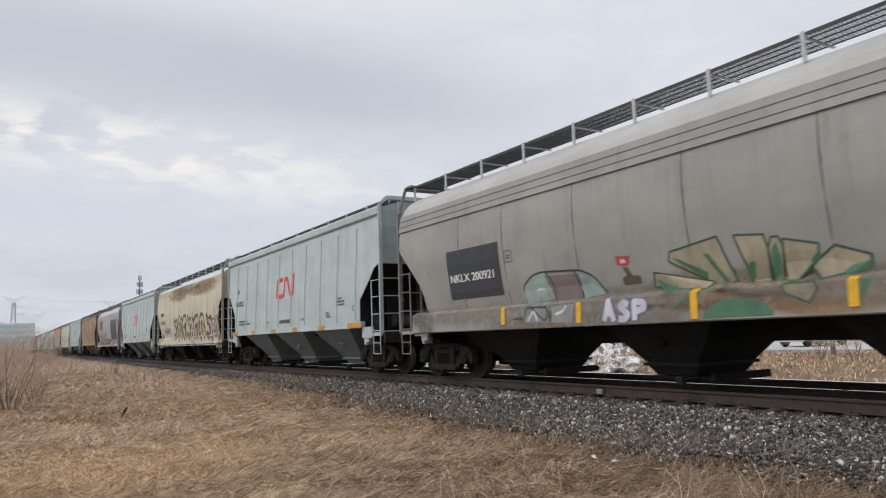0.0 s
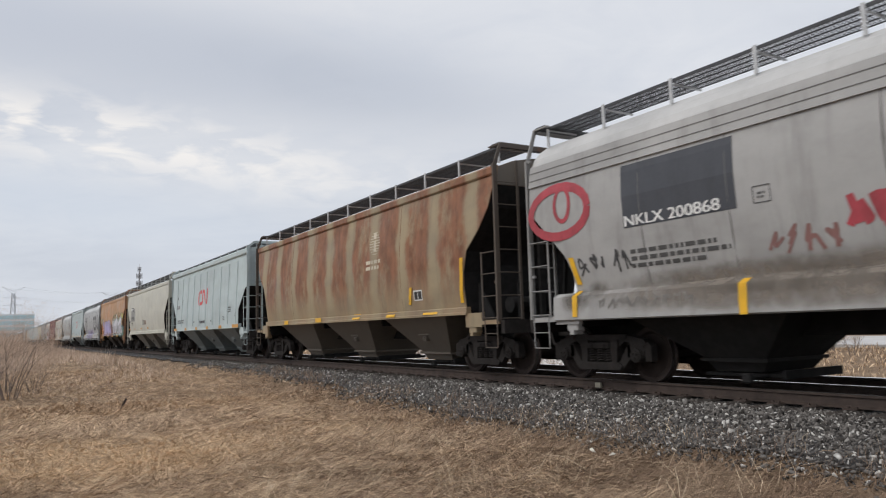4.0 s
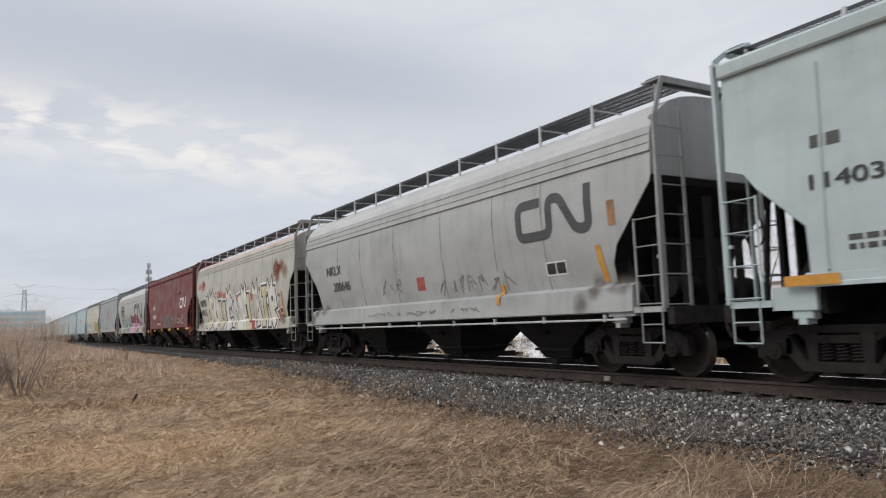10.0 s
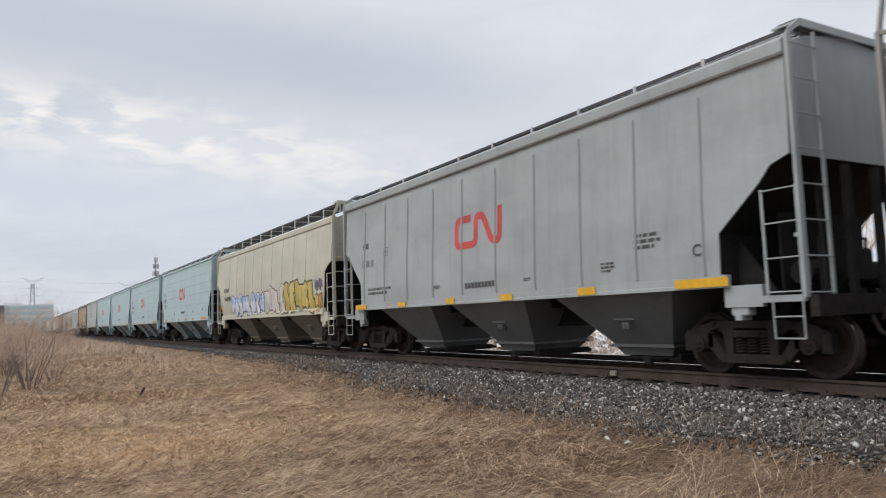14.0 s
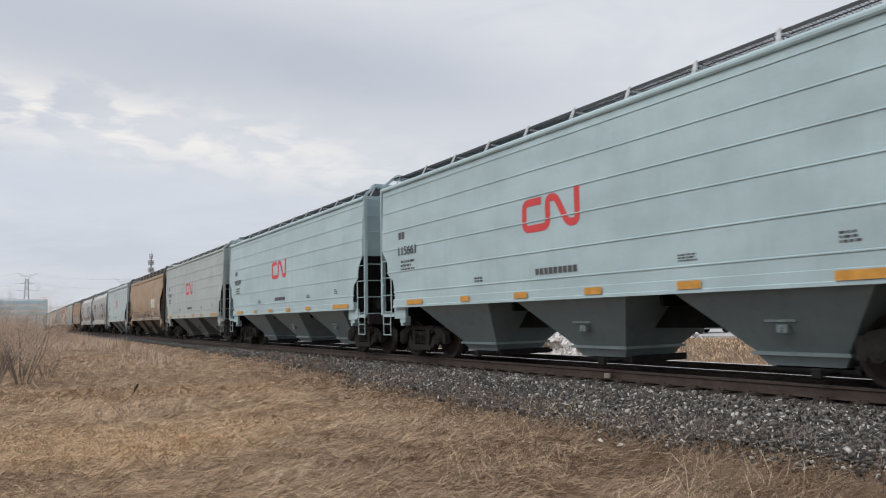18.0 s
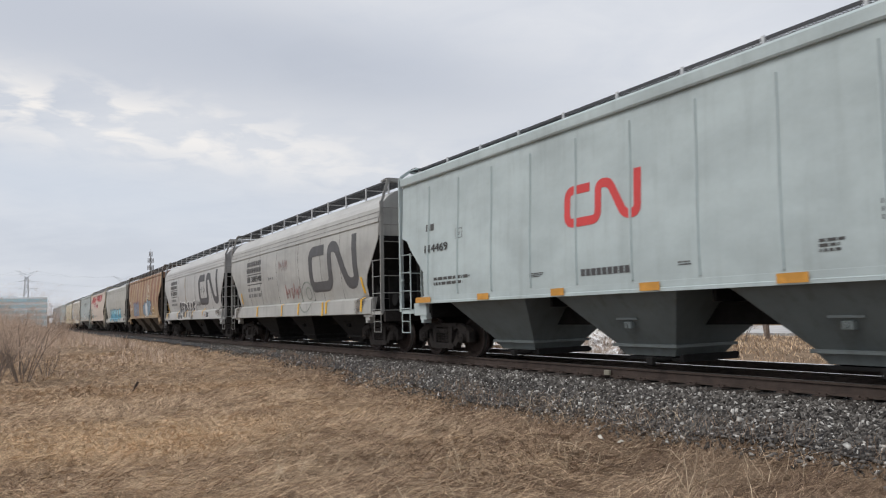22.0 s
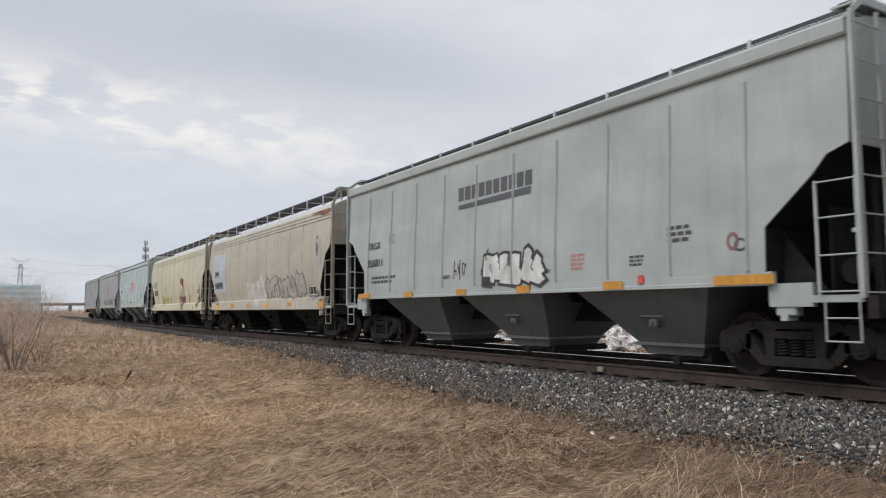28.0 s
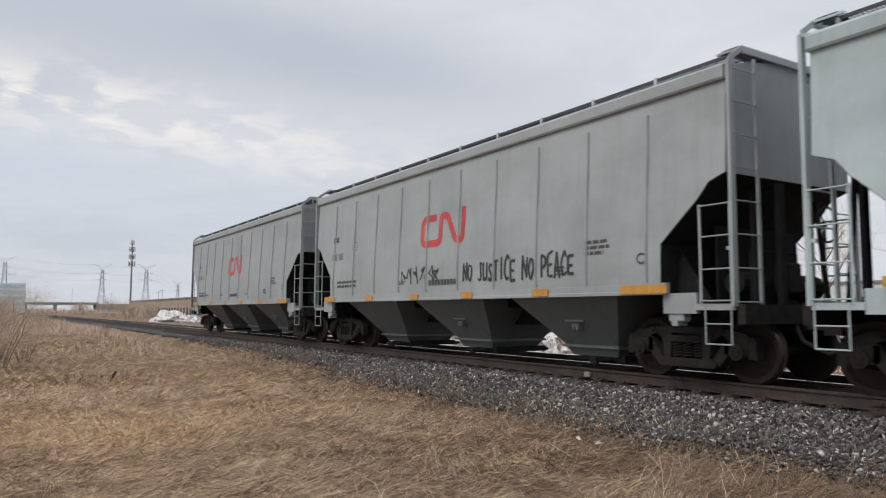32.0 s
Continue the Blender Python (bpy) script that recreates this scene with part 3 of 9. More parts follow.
def brake_mesh(hb):
    """Air tank, brake cylinder, pipes and the hand wheel on the end."""
    bm = bmesh.new()
    rod(bm, (hb - 0.35, -0.95, 1.45), (hb - 0.35, -0.35, 1.45), 0.17, 12)
    rod(bm, (hb - 0.30, 0.25, 1.40), (hb - 0.30, 0.95, 1.40), 0.20, 12)
    box(bm, hb - 0.20, hb + 0.05, -0.25, 0.1, 1.3, 1.75, 0.03)
    pipe(bm, [(hb - 0.1, -0.9, 1.15), (hb - 0.1, -0.9, 1.9), (hb - 0.1, 0.2, 1.9), (hb - 0.1, 0.2, 1.2)], 0.02)
    ring = [(hb + 0.16, 0.62 + 0.27 * math.cos(a), 2.35 + 0.27 * math.sin(a)) for a in (2 * math.pi * i / 14 for i in range(15))]
    pipe(bm, ring, 0.018, 5)
    for a in (0.3, 2.4, 4.5):
        rod(bm, (hb + 0.12, 0.62, 2.35), (hb + 0.16, 0.62 + 0.27 * math.cos(a), 2.35 + 0.27 * math.sin(a)), 0.012, 5)
    rod(bm, (hb, 0.62, 2.35), (hb + 0.13, 0.62, 2.35), 0.05, 8)
    return mesh_of(bm, "brake_gear")


def coupler_mesh(hb, reach):
    bm = bmesh.new()
    box(bm, hb - 0.2, reach - 0.12, -0.10, 0.10, 0.76, 0.94, 0.015)
    prism(bm, [(reach - 0.22, 0.70), (reach + 0.02, 0.72), (reach + 0.04, 0.98), (reach - 0.22, 1.0)], -0.17, 0.12)
    pipe(bm, [(hb + 0.18, -0.32, 0.85), (hb + 0.30, -0.35, 0.62), (reach - 0.1, -0.28, 0.45), (reach + 0.05, -0.18, 0.52)], 0.03, 6)
    return mesh_of(bm, "coupler")


def frame_mesh(kind):
    """Centre sill with the cross bearers."""
    T = TYPES[kind]
    bm = bmesh.new()
    L = T["hb"] + 0.15
    box(bm, -L, L, -0.30, 0.30, 0.74, 1.10)
    return mesh_of(bm, "centre_sill")


def bearer_mesh():
    bm = bmesh.new()
    box(bm, -0.04, 0.04, -1.2, 1.2, 1.105, 1.30)
    return mesh_of(bm, "cross_bearer")


def side_frame_mesh():
    """Cast truck side frame: top member, sloping tension members, two windows, the spring opening and the jaws over the bearings."""
    bm = bmesh.new()
    y0, y1 = -0.075, 0.075
    prism(bm, [(-1.10, 0.62), (-1.02, 0.72), (-0.58, 0.80), (0.58, 0.80), (1.02, 0.72), (1.10, 0.62), (0.86, 0.62), (0.56, 0.70), (-0.56, 0.70), (-0.86, 0.62)], y0, y1)
    prism(bm, [(-0.50, 0.20), (0.50, 0.20), (0.56, 0.27), (0.46, 0.33), (-0.46, 0.33), (-0.56, 0.27)], y0 - 0.035, y1 + 0.035)
    for s in (-1, 1):
        prism(bm, [(s * 0.90, 0.60), (s * 0.70, 0.66), (s * 0.40, 0.24), (s * 0.56, 0.23)], y0, y1)
        prism(bm, [(s * 0.42, 0.30), (s * 0.30, 0.30), (s * 0.27, 0.72), (s * 0.46, 0.72)], y0 - 0.02, y1 + 0.02)
        prism(bm, [(s * 1.18, 0.36), (s * 1.05, 0.36), (s * 1.04, 0.62), (s * 1.12, 0.68), (s * 1.18, 0.60)], y0, y1)
        prism(bm, [(s * 0.76, 0.40), (s * 0.66, 0.42), (s * 0.66, 0.64), (s * 0.76, 0.62)], y0, y1)
        prism(bm, [(s * 0.62, 0.70), (s * 0.44, 0.70), (s * 0.46, 0.60)], y0 + 0.02, y1 - 0.02)
        rod(bm, (s * 0.64, y0 - 0.03, 0.76), (s * 0.64, y1 + 0.03, 0.76), 0.035, 8)
    box(bm, -0.27, 0.27, y0 - 0.04, y1 + 0.04, 0.56, 0.67, 0.015)
    for q in (-0.14, 0.14):
        rod(bm, (q, y0 - 0.055, 0.615), (q, y1 + 0.055, 0.615), 0.028, 8)
    return mesh_of(bm, "side_frame")


def spring_mesh():
    """One coil spring, wound in a single bar."""
    bm = bmesh.new()
    prev = None
    for i in range(45):
        a = math.pi * i / 4
        c, d = math.cos(a), math.sin(a)
        z = 0.33 + 0.23 * i / 44
        r = [bm.verts.new(((0.075 + p * 0.017) * c, -0.02 + (0.075 + p * 0.017) * d, z + q * 0.017)) for p, q in ((-1, 0), (0, -1), (1, 0), (0, 1))]
        if prev:
            for k in range(4):
                bm.faces.new((prev[k], prev[(k + 1) % 4], r[(k + 1) % 4], r[k]))
        prev = r
    return mesh_of(bm, "spring")


def wheelset_mesh():
    bm = bmesh.new()
    rod(bm, (0, -0.98, 0), (0, 0.98, 0), 0.085, 10)
    tread = []
    for s in (-1, 1):
        prof = [(0.0, 0.70), (0.13, 0.70), (0.15, 0.735), (0.34, 0.715), (0.385, 0.765), (0.455, 0.765), (0.452, 0.69), (0.485, 0.668), (0.485, 0.645), (0.40, 0.645), (0.34, 0.665), (0.14, 0.68), (0.0, 0.64)]
        fs = lathe(bm, [(max(r, 0.001), s * y) for r, y in prof], n=32)
        tread += [f for k, f in fs if k in (5,)]
        rod(bm, (0, s * 0.86, 0), (0, s * 1.03, 0), 0.10, 10)
        for a in (0.5, 2.6, 4.7):
            rod(bm, (0.055 * math.cos(a), s * 1.03, 0.055 * math.sin(a)), (0.055 * math.cos(a), s * 1.05, 0.055 * math.sin(a)), 0.016, 6)
    for f in tread:
        f.material_index = 1
    me = mesh_of(bm, "wheelset")
    me.materials.append(WHEEL)
    me.materials.append(TREAD)
    return me


def bearing_mesh():
    """Bearing adapter with the round, bolted end cap."""
    bm = bmesh.new()
    prism(bm, [(-0.15, 0.50), (-0.12, 0.40), (0.12, 0.40), (0.15, 0.50), (0.15, 0.62), (-0.15, 0.62)], -0.085, 0.085)
    rod(bm, (0, -0.14, 0.457), (0, 0.14, 0.457), 0.115, 14)
    rod(bm, (0, -0.155, 0.457), (0, 0.155, 0.457), 0.075, 12)
    for a in (0.5, 2.6, 4.7):
        c, d = 0.045 * math.cos(a), 0.457 + 0.045 * math.sin(a)
        rod(bm, (c, -0.175, d), (c, 0.175, d), 0.017, 6)
    return mesh_of(bm, "bearing_box")


def bolster_mesh():
    bm = bmesh.new()
    box(bm, -0.22, 0.22, -0.98, 0.98, 0.50, 0.74, 0.03)
    box(bm, -0.3, 0.3, -0.3, 0.3, 0.74, 0.86)
    for s in (-1, 1):
        for y in (-0.62, 0.62):
            box(bm, s * 0.36 - 0.03, s * 0.36 + 0.03, y - 0.09, y + 0.09, 0.3, 0.62)
        bar(bm, (s * 0.36, -0.62, 0.40), (s * 0.36, 0.62, 0.40), 0.08)
    return mesh_of(bm, "bolster")


WHEELSETS = []


def truck(car, x):
    t = part("truck", kept("bolster", bolster_mesh), TRUCK, car, at=pose(x, 0, 0))
    for s in (-1, 1):
        f = part("side_frame", kept("side_frame", side_frame_mesh), TRUCK, t, at=pose(0, s * 1.0, 0))
        for q in (-0.20, 0.0, 0.20):
            part("spring", kept("spring", spring_mesh), TRUCK, t, at=pose(q, s * 1.0, 0))
        for k in (-0.89, 0.89):
            part("bearing_box", kept("bearing", bearing_mesh), TRUCK, t, at=pose(k, s * 1.0, 0))
    for k in (-0.89, 0.89):
        w = part("wheelset", kept("wheelset", wheelset_mesh), None, t, at=pose(k, 0, 0.457))
        WHEELSETS.append((w, car, x + k, k))


def chord_mesh(kind, s):
    T = TYPES[kind]
    a, b, w = T["chord"]
    L = T["hb"] + 0.02
    bm = bmesh.new()
    pts = [(w - 0.12, a), (w - 0.02, a), (w, a + 0.03), (w, b - 0.05), (w - 0.05, b), (w - 0.16, b)]
    A = [bm.verts.new((-L, s * y, z)) for y, z in pts]
    B = [bm.verts.new((L, s * y, z)) for y, z in pts]
    bm.faces.new(A), bm.faces.new(B)
    for i in range(len(pts)):
        j = (i + 1) % len(pts)
        bm.faces.new((A[i], A[j], B[j], B[i]))
    return mesh_of(bm, "top_chord")


def sill_mesh(kind, s):
    T = TYPES[kind]
    a, b, w = T["sill"]
    L = T["hb"] - (T["cut"][-1][0] - 0.08 if not T["deep"] else 0.55)
    bm = bmesh.new()
    if T["deep"]:
        pts = [(w - 0.12, a), (w - 0.03, a), (w, a + 0.02), (w - 0.02, b - 0.06), (w - 0.14, b), (w - 0.22, b)]
    else:
        pts = [(w - 0.14, a), (w, a), (w, a + 0.05), (w - 0.015, a + 0.06), (w - 0.015, b - 0.02), (w - 0.05, b), (w - 0.14, b)]
    A = [bm.verts.new((-L, s * y, z)) for y, z in pts]
    B = [bm.verts.new((L, s * y, z)) for y, z in pts]
    bm.faces.new(A), bm.faces.new(B)
    for i in range(len(pts)):
        j = (i + 1) % len(pts)
        bm.faces.new((A[i], A[j], B[j], B[i]))
    return mesh_of(bm, "side_sill")


def line_mesh(kind, z, out=0.013, h=0.022):
    """A rib along the side at one height."""
    T = TYPES[kind]
    d = 0.0
    for dd, zz in T["cut"]:
        if zz > z:
            d = dd
    L = T["hb"] - d - 0.01
    w = side_at(kind, z)
    bm = bmesh.new()
    pts = [(w - 0.01, z - h * 0.5), (w + out, z - h * 0.45), (w + out, z + h * 0.2), (w - 0.01, z + h)]
    A = [bm.verts.new((-L, -y, q)) for y, q in pts]
    B = [bm.verts.new((L, -y, q)) for y, q in pts]
    bm.faces.new(A), bm.faces.new(B)
    for i in range(4):
        j = (i + 1) % 4
        bm.faces.new((A[i], A[j], B[j], B[i]))
    return mesh_of(bm, "side_line")


def band_mesh(kind, s, z0, z1):
    """A plate that stands proud of the side between two heights."""
    L = TYPES[kind]["hb"] + 0.004
    out = [(side_at(kind, z0) - 0.01, z0), (side_at(kind, z0) + 0.034, z0)] + [(side_at(kind, z) + 0.032, z) for z in (z0 + (z1 - z0) * q / 4 for q in range(1, 5))] + [(side_at(kind, z1) - 0.06, z1 + 0.05)]
    bm = bmesh.new()
    A = [bm.verts.new((-L, s * y, z)) for y, z in out]
    B = [bm.verts.new((L, s * y, z)) for y, z in out]
    bm.faces.new(A), bm.faces.new(B)
    for i in range(len(out)):
        j = (i + 1) % len(out)
        bm.faces.new((A[i], A[j], B[j], B[i]))
    return mesh_of(bm, "upper_band")


def seam_mesh(kind):
    """A narrow weld seam down the side."""
    T = TYPES[kind]
    bm = bmesh.new()
    a, b = T["side"][0][0] + 0.02, T["side"][-1][0]
    prev = None
    for i in range(9):
        z = a + (b - a) * i / 8
        w = side_at(kind, z)
        r = [bm.verts.new((x, -w - o, z)) for x, o in ((-0.022, -0.004), (0, 0.007), (0.022, -0.004))]
        if prev:
            for k in range(2):
                bm.faces.new((prev[k], prev[k + 1], r[k + 1], r[k]))
        prev = r
    return mesh_of(bm, "weld_seam")


def pipe_mesh():
    bm = bmesh.new()
    rod(bm, (-6.9, -1.56, 0.95), (6.9, -1.56, 0.95), 0.020, 6)
    for k in range(9):
        x = -6.4 + k * 1.6
        box(bm, x - 0.02, x + 0.02, -1.585, -1.53, 0.92, 1.04)
    return mesh_of(bm, "train_pipe")


def roof_sheet_mesh(kind):
    """Roof sheets a little proud of the body below; their colour holds the sky's light."""
    T = TYPES[kind]
    L, pts = T["hb"] - 0.01, [(w, z + 0.012) for w, z in T["roof"]]
    pts = [(-w, z) for w, z in pts] + [(w, z) for w, z in pts[-2::-1]]
    pts += [(w, z - 0.02) for w, z in pts[::-1]]
    bm = bmesh.new()
    A = [bm.verts.new((-L, y, z)) for y, z in pts]
    B = [bm.verts.new((L, y, z)) for y, z in pts]
    n = len(pts)
    for i in range(n):
        j = (i + 1) % n
        bm.faces.new((A[i], A[j], B[j], B[i]))
    h = n // 2
    for V in (A, B):
        for i in range(h - 1):
            bm.faces.new((V[i], V[i + 1], V[n - 2 - i], V[n - 1 - i]))
    return mesh_of(bm, "roof_sheet")


def end_sheet_mesh(kind, e):
    T = TYPES[kind]
    z0, top = T["cut"][0][1], T["side"][-1][0]
    half = [(side_at(kind, z0 + (top - z0) * i / 6) - 0.01, z0 + (top - z0) * i / 6) for i in range(7)] + [(w - 0.01 if w else 0, z) for w, z in T["roof"]]
    ring = [(-w, z) for w, z in half] + [(w, z) for w, z in half[::-1] if w > 0]
    bm = bmesh.new()
    x = e * (T["hb"] + 0.012)
    vs = [bm.verts.new((x, y, z)) for y, z in ring]
    back = [bm.verts.new((e * (T["hb"] - 0.02), y, z)) for y, z in ring]
    bm.faces.new(vs)
    for i in range(len(vs)):
        j = (i + 1) % len(vs)
        bm.faces.new((vs[i], vs[j], back[j], back[i]))
    return mesh_of(bm, "end_sheet")


END_GREY = paint((0.20, 0.175, 0.145), 0.15, 0.5, 51, 0.65)
CARS = []
KIND = {}
SEAMS = {"round": (-4.9, -3.3, -1.2, 1.2, 3.3, 4.9), "curved": (-3.9, 3.9)}
LINES = (1.68, 2.20, 2.79, 3.28, 3.78, 4.26)


def hopper_car(i, kind, label, col, rust=0.0, dirt=0.3, roof=None, under=None, sill=None, rust_col=RUST, tape=ORANGE, walk_col=None, post=None, streak=0.5, stripes=0.0, end=None):
    T = TYPES[kind]
    hb = T["hb"]
    car = thing("hopper_car", label, "freight car", "cars of the freight train")
    CARS.append(car)
    KIND[i] = kind
    coat = paint(col, rust, dirt, i, 0.5, rust_col, streak, stripes)
    # coat at 0.45 for seams and side lines, their shade put into the colour
    darkened = paint(tuple(q * 0.45 for q in col), rust, 0.8, i, 0.6, rust_col)
    low = under or coat
    post = post or coat
    part("body", kept(("body", kind), lambda: body_mesh(kind)), coat, car)
    for s in (-1, 1):
        if T["chord"]:
            part("top_chord", kept(("chord", kind, s), lambda: chord_mesh(kind, s)), roof or coat, car)
        part("side_sill", kept(("sill", kind, s), lambda: sill_mesh(kind, s)), sill or coat, car)
    if kind == "ribbed":
        for k in range(-1, 9):
            part("side_rib", kept(("rib", kind), lambda: rib_mesh(kind)), coat, car, at=pose((k - 3.5) * 1.315, 0, 0))
    elif kind == "lined":
        for z in LINES:
            part("side_line", kept(("line", kind, z), lambda: line_mesh(kind, z)), coat, car)
    else:
        for x in SEAMS.get(kind, (-5.2, -3.9, -2.6, -1.3, 0, 1.3, 2.6, 3.9, 5.2)):
            part("weld_seam", kept(("seam", kind), lambda: seam_mesh(kind)), coat if kind in ("curved", "angled") else darkened, car, at=pose(x, 0, 0))
        if kind == "round":
            for s in (-1, 1):
                part("upper_band", kept(("band", kind, s), lambda: band_mesh(kind, s, 3.57, 3.97)), coat, car, "plate along the foot of the roof")
            for z in (3.70, 3.845):
                part("side_line", kept(("line", kind, z), lambda: line_mesh(kind, z, 0.040, 0.018)), darkened, car)
        if kind == "slab":
            for z in (3.86, 3.97, 4.09):
                part("side_line", kept(("line", kind, z), lambda: line_mesh(kind, z, 0.014, 0.016)), darkened, car)
    span = hb - T["cut"][-1][0]
    pitch, half = span * 0.61, span * 0.238
    part("shade_plate", kept(("floor", kind), lambda: shade_plate_mesh(kind)), BLACK, car)
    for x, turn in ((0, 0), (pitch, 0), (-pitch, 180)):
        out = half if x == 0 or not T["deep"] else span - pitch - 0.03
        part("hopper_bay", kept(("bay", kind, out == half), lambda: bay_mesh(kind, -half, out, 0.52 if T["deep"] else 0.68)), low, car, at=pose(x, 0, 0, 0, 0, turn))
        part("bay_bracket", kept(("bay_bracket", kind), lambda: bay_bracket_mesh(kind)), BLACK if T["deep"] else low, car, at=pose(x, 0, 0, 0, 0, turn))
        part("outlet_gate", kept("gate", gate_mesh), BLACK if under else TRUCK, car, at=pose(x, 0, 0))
    part("centre_sill", kept(("frame", kind), lambda: frame_mesh(kind)), BLACK, car)
    for x in (-pitch / 2, pitch / 2):
        part("cross_bearer", kept("bearer", bearer_mesh), BLACK, car, at=pose(x, 0, 0))
    part("walkway", kept(("walk", kind), lambda: walkway_mesh(kind)), walk_col or GRATE, car)
    n = 11
    for k in range(n):
        x = (k - (n - 1) / 2) * 2 * (hb - 0.15) / (n - 1)
        for s in (-1, 1):
            part("walkway_support", kept(("support", kind, s), lambda: support_mesh(kind, s)), GALV, car, at=pose(x, 0, 0))
    if i in (2, 9, 11):
        part("train_pipe", kept("train_pipe", pipe_mesh), GALV, car, "pale pipe hung under the sill")
    if kind in ("curved", "angled"):
        for e in (-1, 1):
            part("end_sheet", kept(("end_sheet", kind, e), lambda: end_sheet_mesh(kind, e)), end or coat, car, "grimy end sheet")
    if not T["chord"]:
        part("roof_sheet", kept(("roof_sheet", kind), lambda: roof_sheet_mesh(kind)), roof or coat, car, "roof sheet, paled for the sky's light")
    part("roof_hatch", kept("hatch", hatch_mesh), roof or coat, car)
    top = T["chord"][1] if T["chord"] else T["roof"][1][1]
    z, w0, w1, h = T["walk"]
    for e in (0, 180):
        m = pose(0, 0, 0, 0, 0, e)
        platform(car, hb, m, coat)
        # slope sheets are black to hold the shade under the body's end
        part("slope_sheet", kept(("slope", kind), lambda: slope_mesh(kind)), BLACK, car, "sloping end sheet, blacked in for the shade on it", at=m)
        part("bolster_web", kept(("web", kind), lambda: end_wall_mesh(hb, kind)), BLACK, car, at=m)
        part("coupler", kept(("coupler", hb), lambda: coupler_mesh(hb, hb + 0.72)), TRUCK, car, at=m)
        truck(car, (hb - 1.12) * (1 if e == 0 else -1))
        for s in (1, -1):
            far = s != (1 if e == 0 else -1)
            side_ladder(car, hb, s, m, post, whole=far)
            end_ladder(car, hb, top, s, m, post, whole=far)
            part("corner_tube", kept(("ct", hb, top, s), lambda: flipped(grab_mesh(hb, top, w1, z), s)), post, car, at=m)
        part("cross_walk_fascia", kept(("fascia", hb, w1, z), lambda: fascia_mesh(hb, w1, z)), post, car, at=m)
    part("brake_gear", kept(("brake", hb), lambda: brake_mesh(hb)), BLACK, car)
    return car


def flipped(me, s):
    if s < 0:
        me.transform(Matrix.Diagonal((1, -1, 1, 1)))
        me.flip_normals()
    return me

# ---------------------------------------------------------------- the train, car by car
SAGE = (0.475, 0.55, 0.555)
GREY = (0.42, 0.43, 0.43)
TAN = (0.345, 0.338, 0.318)
CREAM = (0.60, 0.54, 0.42)
AQUA = (0.43, 0.555, 0.585)
B1 = plain("black_painted_steel", (0.019, 0.0182, 0.0178), 0.8, spec=0.25)

DARK_POST = paint((0.10, 0.08, 0.065), 0.2, 0.4, 52, 0.6)


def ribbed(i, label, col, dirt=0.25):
    # bays: body colour cut to 0.42, the shade under the car put in
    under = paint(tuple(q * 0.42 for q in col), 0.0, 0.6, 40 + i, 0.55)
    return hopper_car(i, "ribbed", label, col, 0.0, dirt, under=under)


def rounded(i, label, col, rust=0.05, dirt=0.35, kind="round", top=None):
    # roof colour: the body's made lighter, the sky's light on it put in
    top = paint(top or tuple(q * 0.45 + 0.55 * g for q, g in zip(col, (0.60, 0.60, 0.59))), 0.0, 0.2, i, 0.5)
    return hopper_car(i, kind, label, col, rust, dirt, under=B1, tape=YELLOW, roof=top, post=paint(tuple(q * 0.72 for q in col), 0.05, 0.5, i, 0.55))


def curved(i, label, col, rust, dirt=0.4, rust_col=RUST, under=None, kind="curved", **k):
    return hopper_car(i, kind, label, col, rust, dirt, rust_col=rust_col, under=under or paint((0.060, 0.050, 0.041), 0.1, 0.25, 60 + i, 0.65), tape=YELLOW, post=k.pop("post", DARK_POST), **k)


rounded(0, "grey cylindrical grain hopper with dark panel and green graffiti", TAN, 0.06)
ribbed(1, "pale sage ribbed grain hopper with red emblem", SAGE)
rounded(2, "cream grain hopper covered in grey graffiti", CREAM, 0.08, 0.3, "slab", (0.58, 0.63, 0.64))
ribbed(3, "pale sage ribbed grain hopper with red emblem", SAGE)
rounded(4, "weathered grey cylindrical hopper with dark panels", (0.395, 0.39, 0.38), 0.05, 0.5)
curved(5, "rusty brown grain hopper with small cream emblem", (0.35, 0.28, 0.175), 0.85, 0.5, (0.14, 0.056, 0.028), stripes=1.55, end=END_GREY, under=paint((0.15, 0.13, 0.107), 0.1, 0.4, 65, 0.65))
ribbed(6, "pale sage ribbed grain hopper with red emblem", SAGE)
curved(7, "cream curved-side grain hopper with grey patch", (0.53, 0.52, 0.45), 0.04, 0.3, post=paint((0.53, 0.52, 0.45), 0.04, 0.3, 7), under=paint((0.22, 0.21, 0.185), 0, 0.5, 67), kind="angled")
curved(8, "orange-brown hopper covered in purple and green graffiti", (0.42, 0.25, 0.13), 0.5, 0.3, RUST_PALE, kind="angled", under=paint((0.035, 0.029, 0.025), 0.1, 0.25, 68, 0.65), post=paint((0.36, 0.19, 0.11), 0.3, 0.4, 8))
rounded(9, "grey cylindrical hopper with large dark emblem and purple graffiti", GREY, 0.04, 0.45)
ribbed(10, "pale sage ribbed grain hopper with red emblem", SAGE)
rounded(11, "grey cylindrical hopper with dark emblem", (0.43, 0.44, 0.43), 0.05, 0.4)
rounded(12, "pale grey hopper with white block graffiti and red spray", (0.50, 0.49, 0.43), 0.10, 0.35, "slab", (0.60, 0.44, 0.40))
curved(13, "dark red grain hopper with white emblem", (0.17, 0.035, 0.030), 0.0, 0.35, post=paint((0.17, 0.035, 0.030), 0, 0.35, 13), under=paint((0.03, 0.014, 0.014), 0, 0.2, 73), kind="smooth")
rounded(14, "grey cylindrical hopper with pink and green graffiti", (0.46, 0.45, 0.43), 0.05, 0.4)
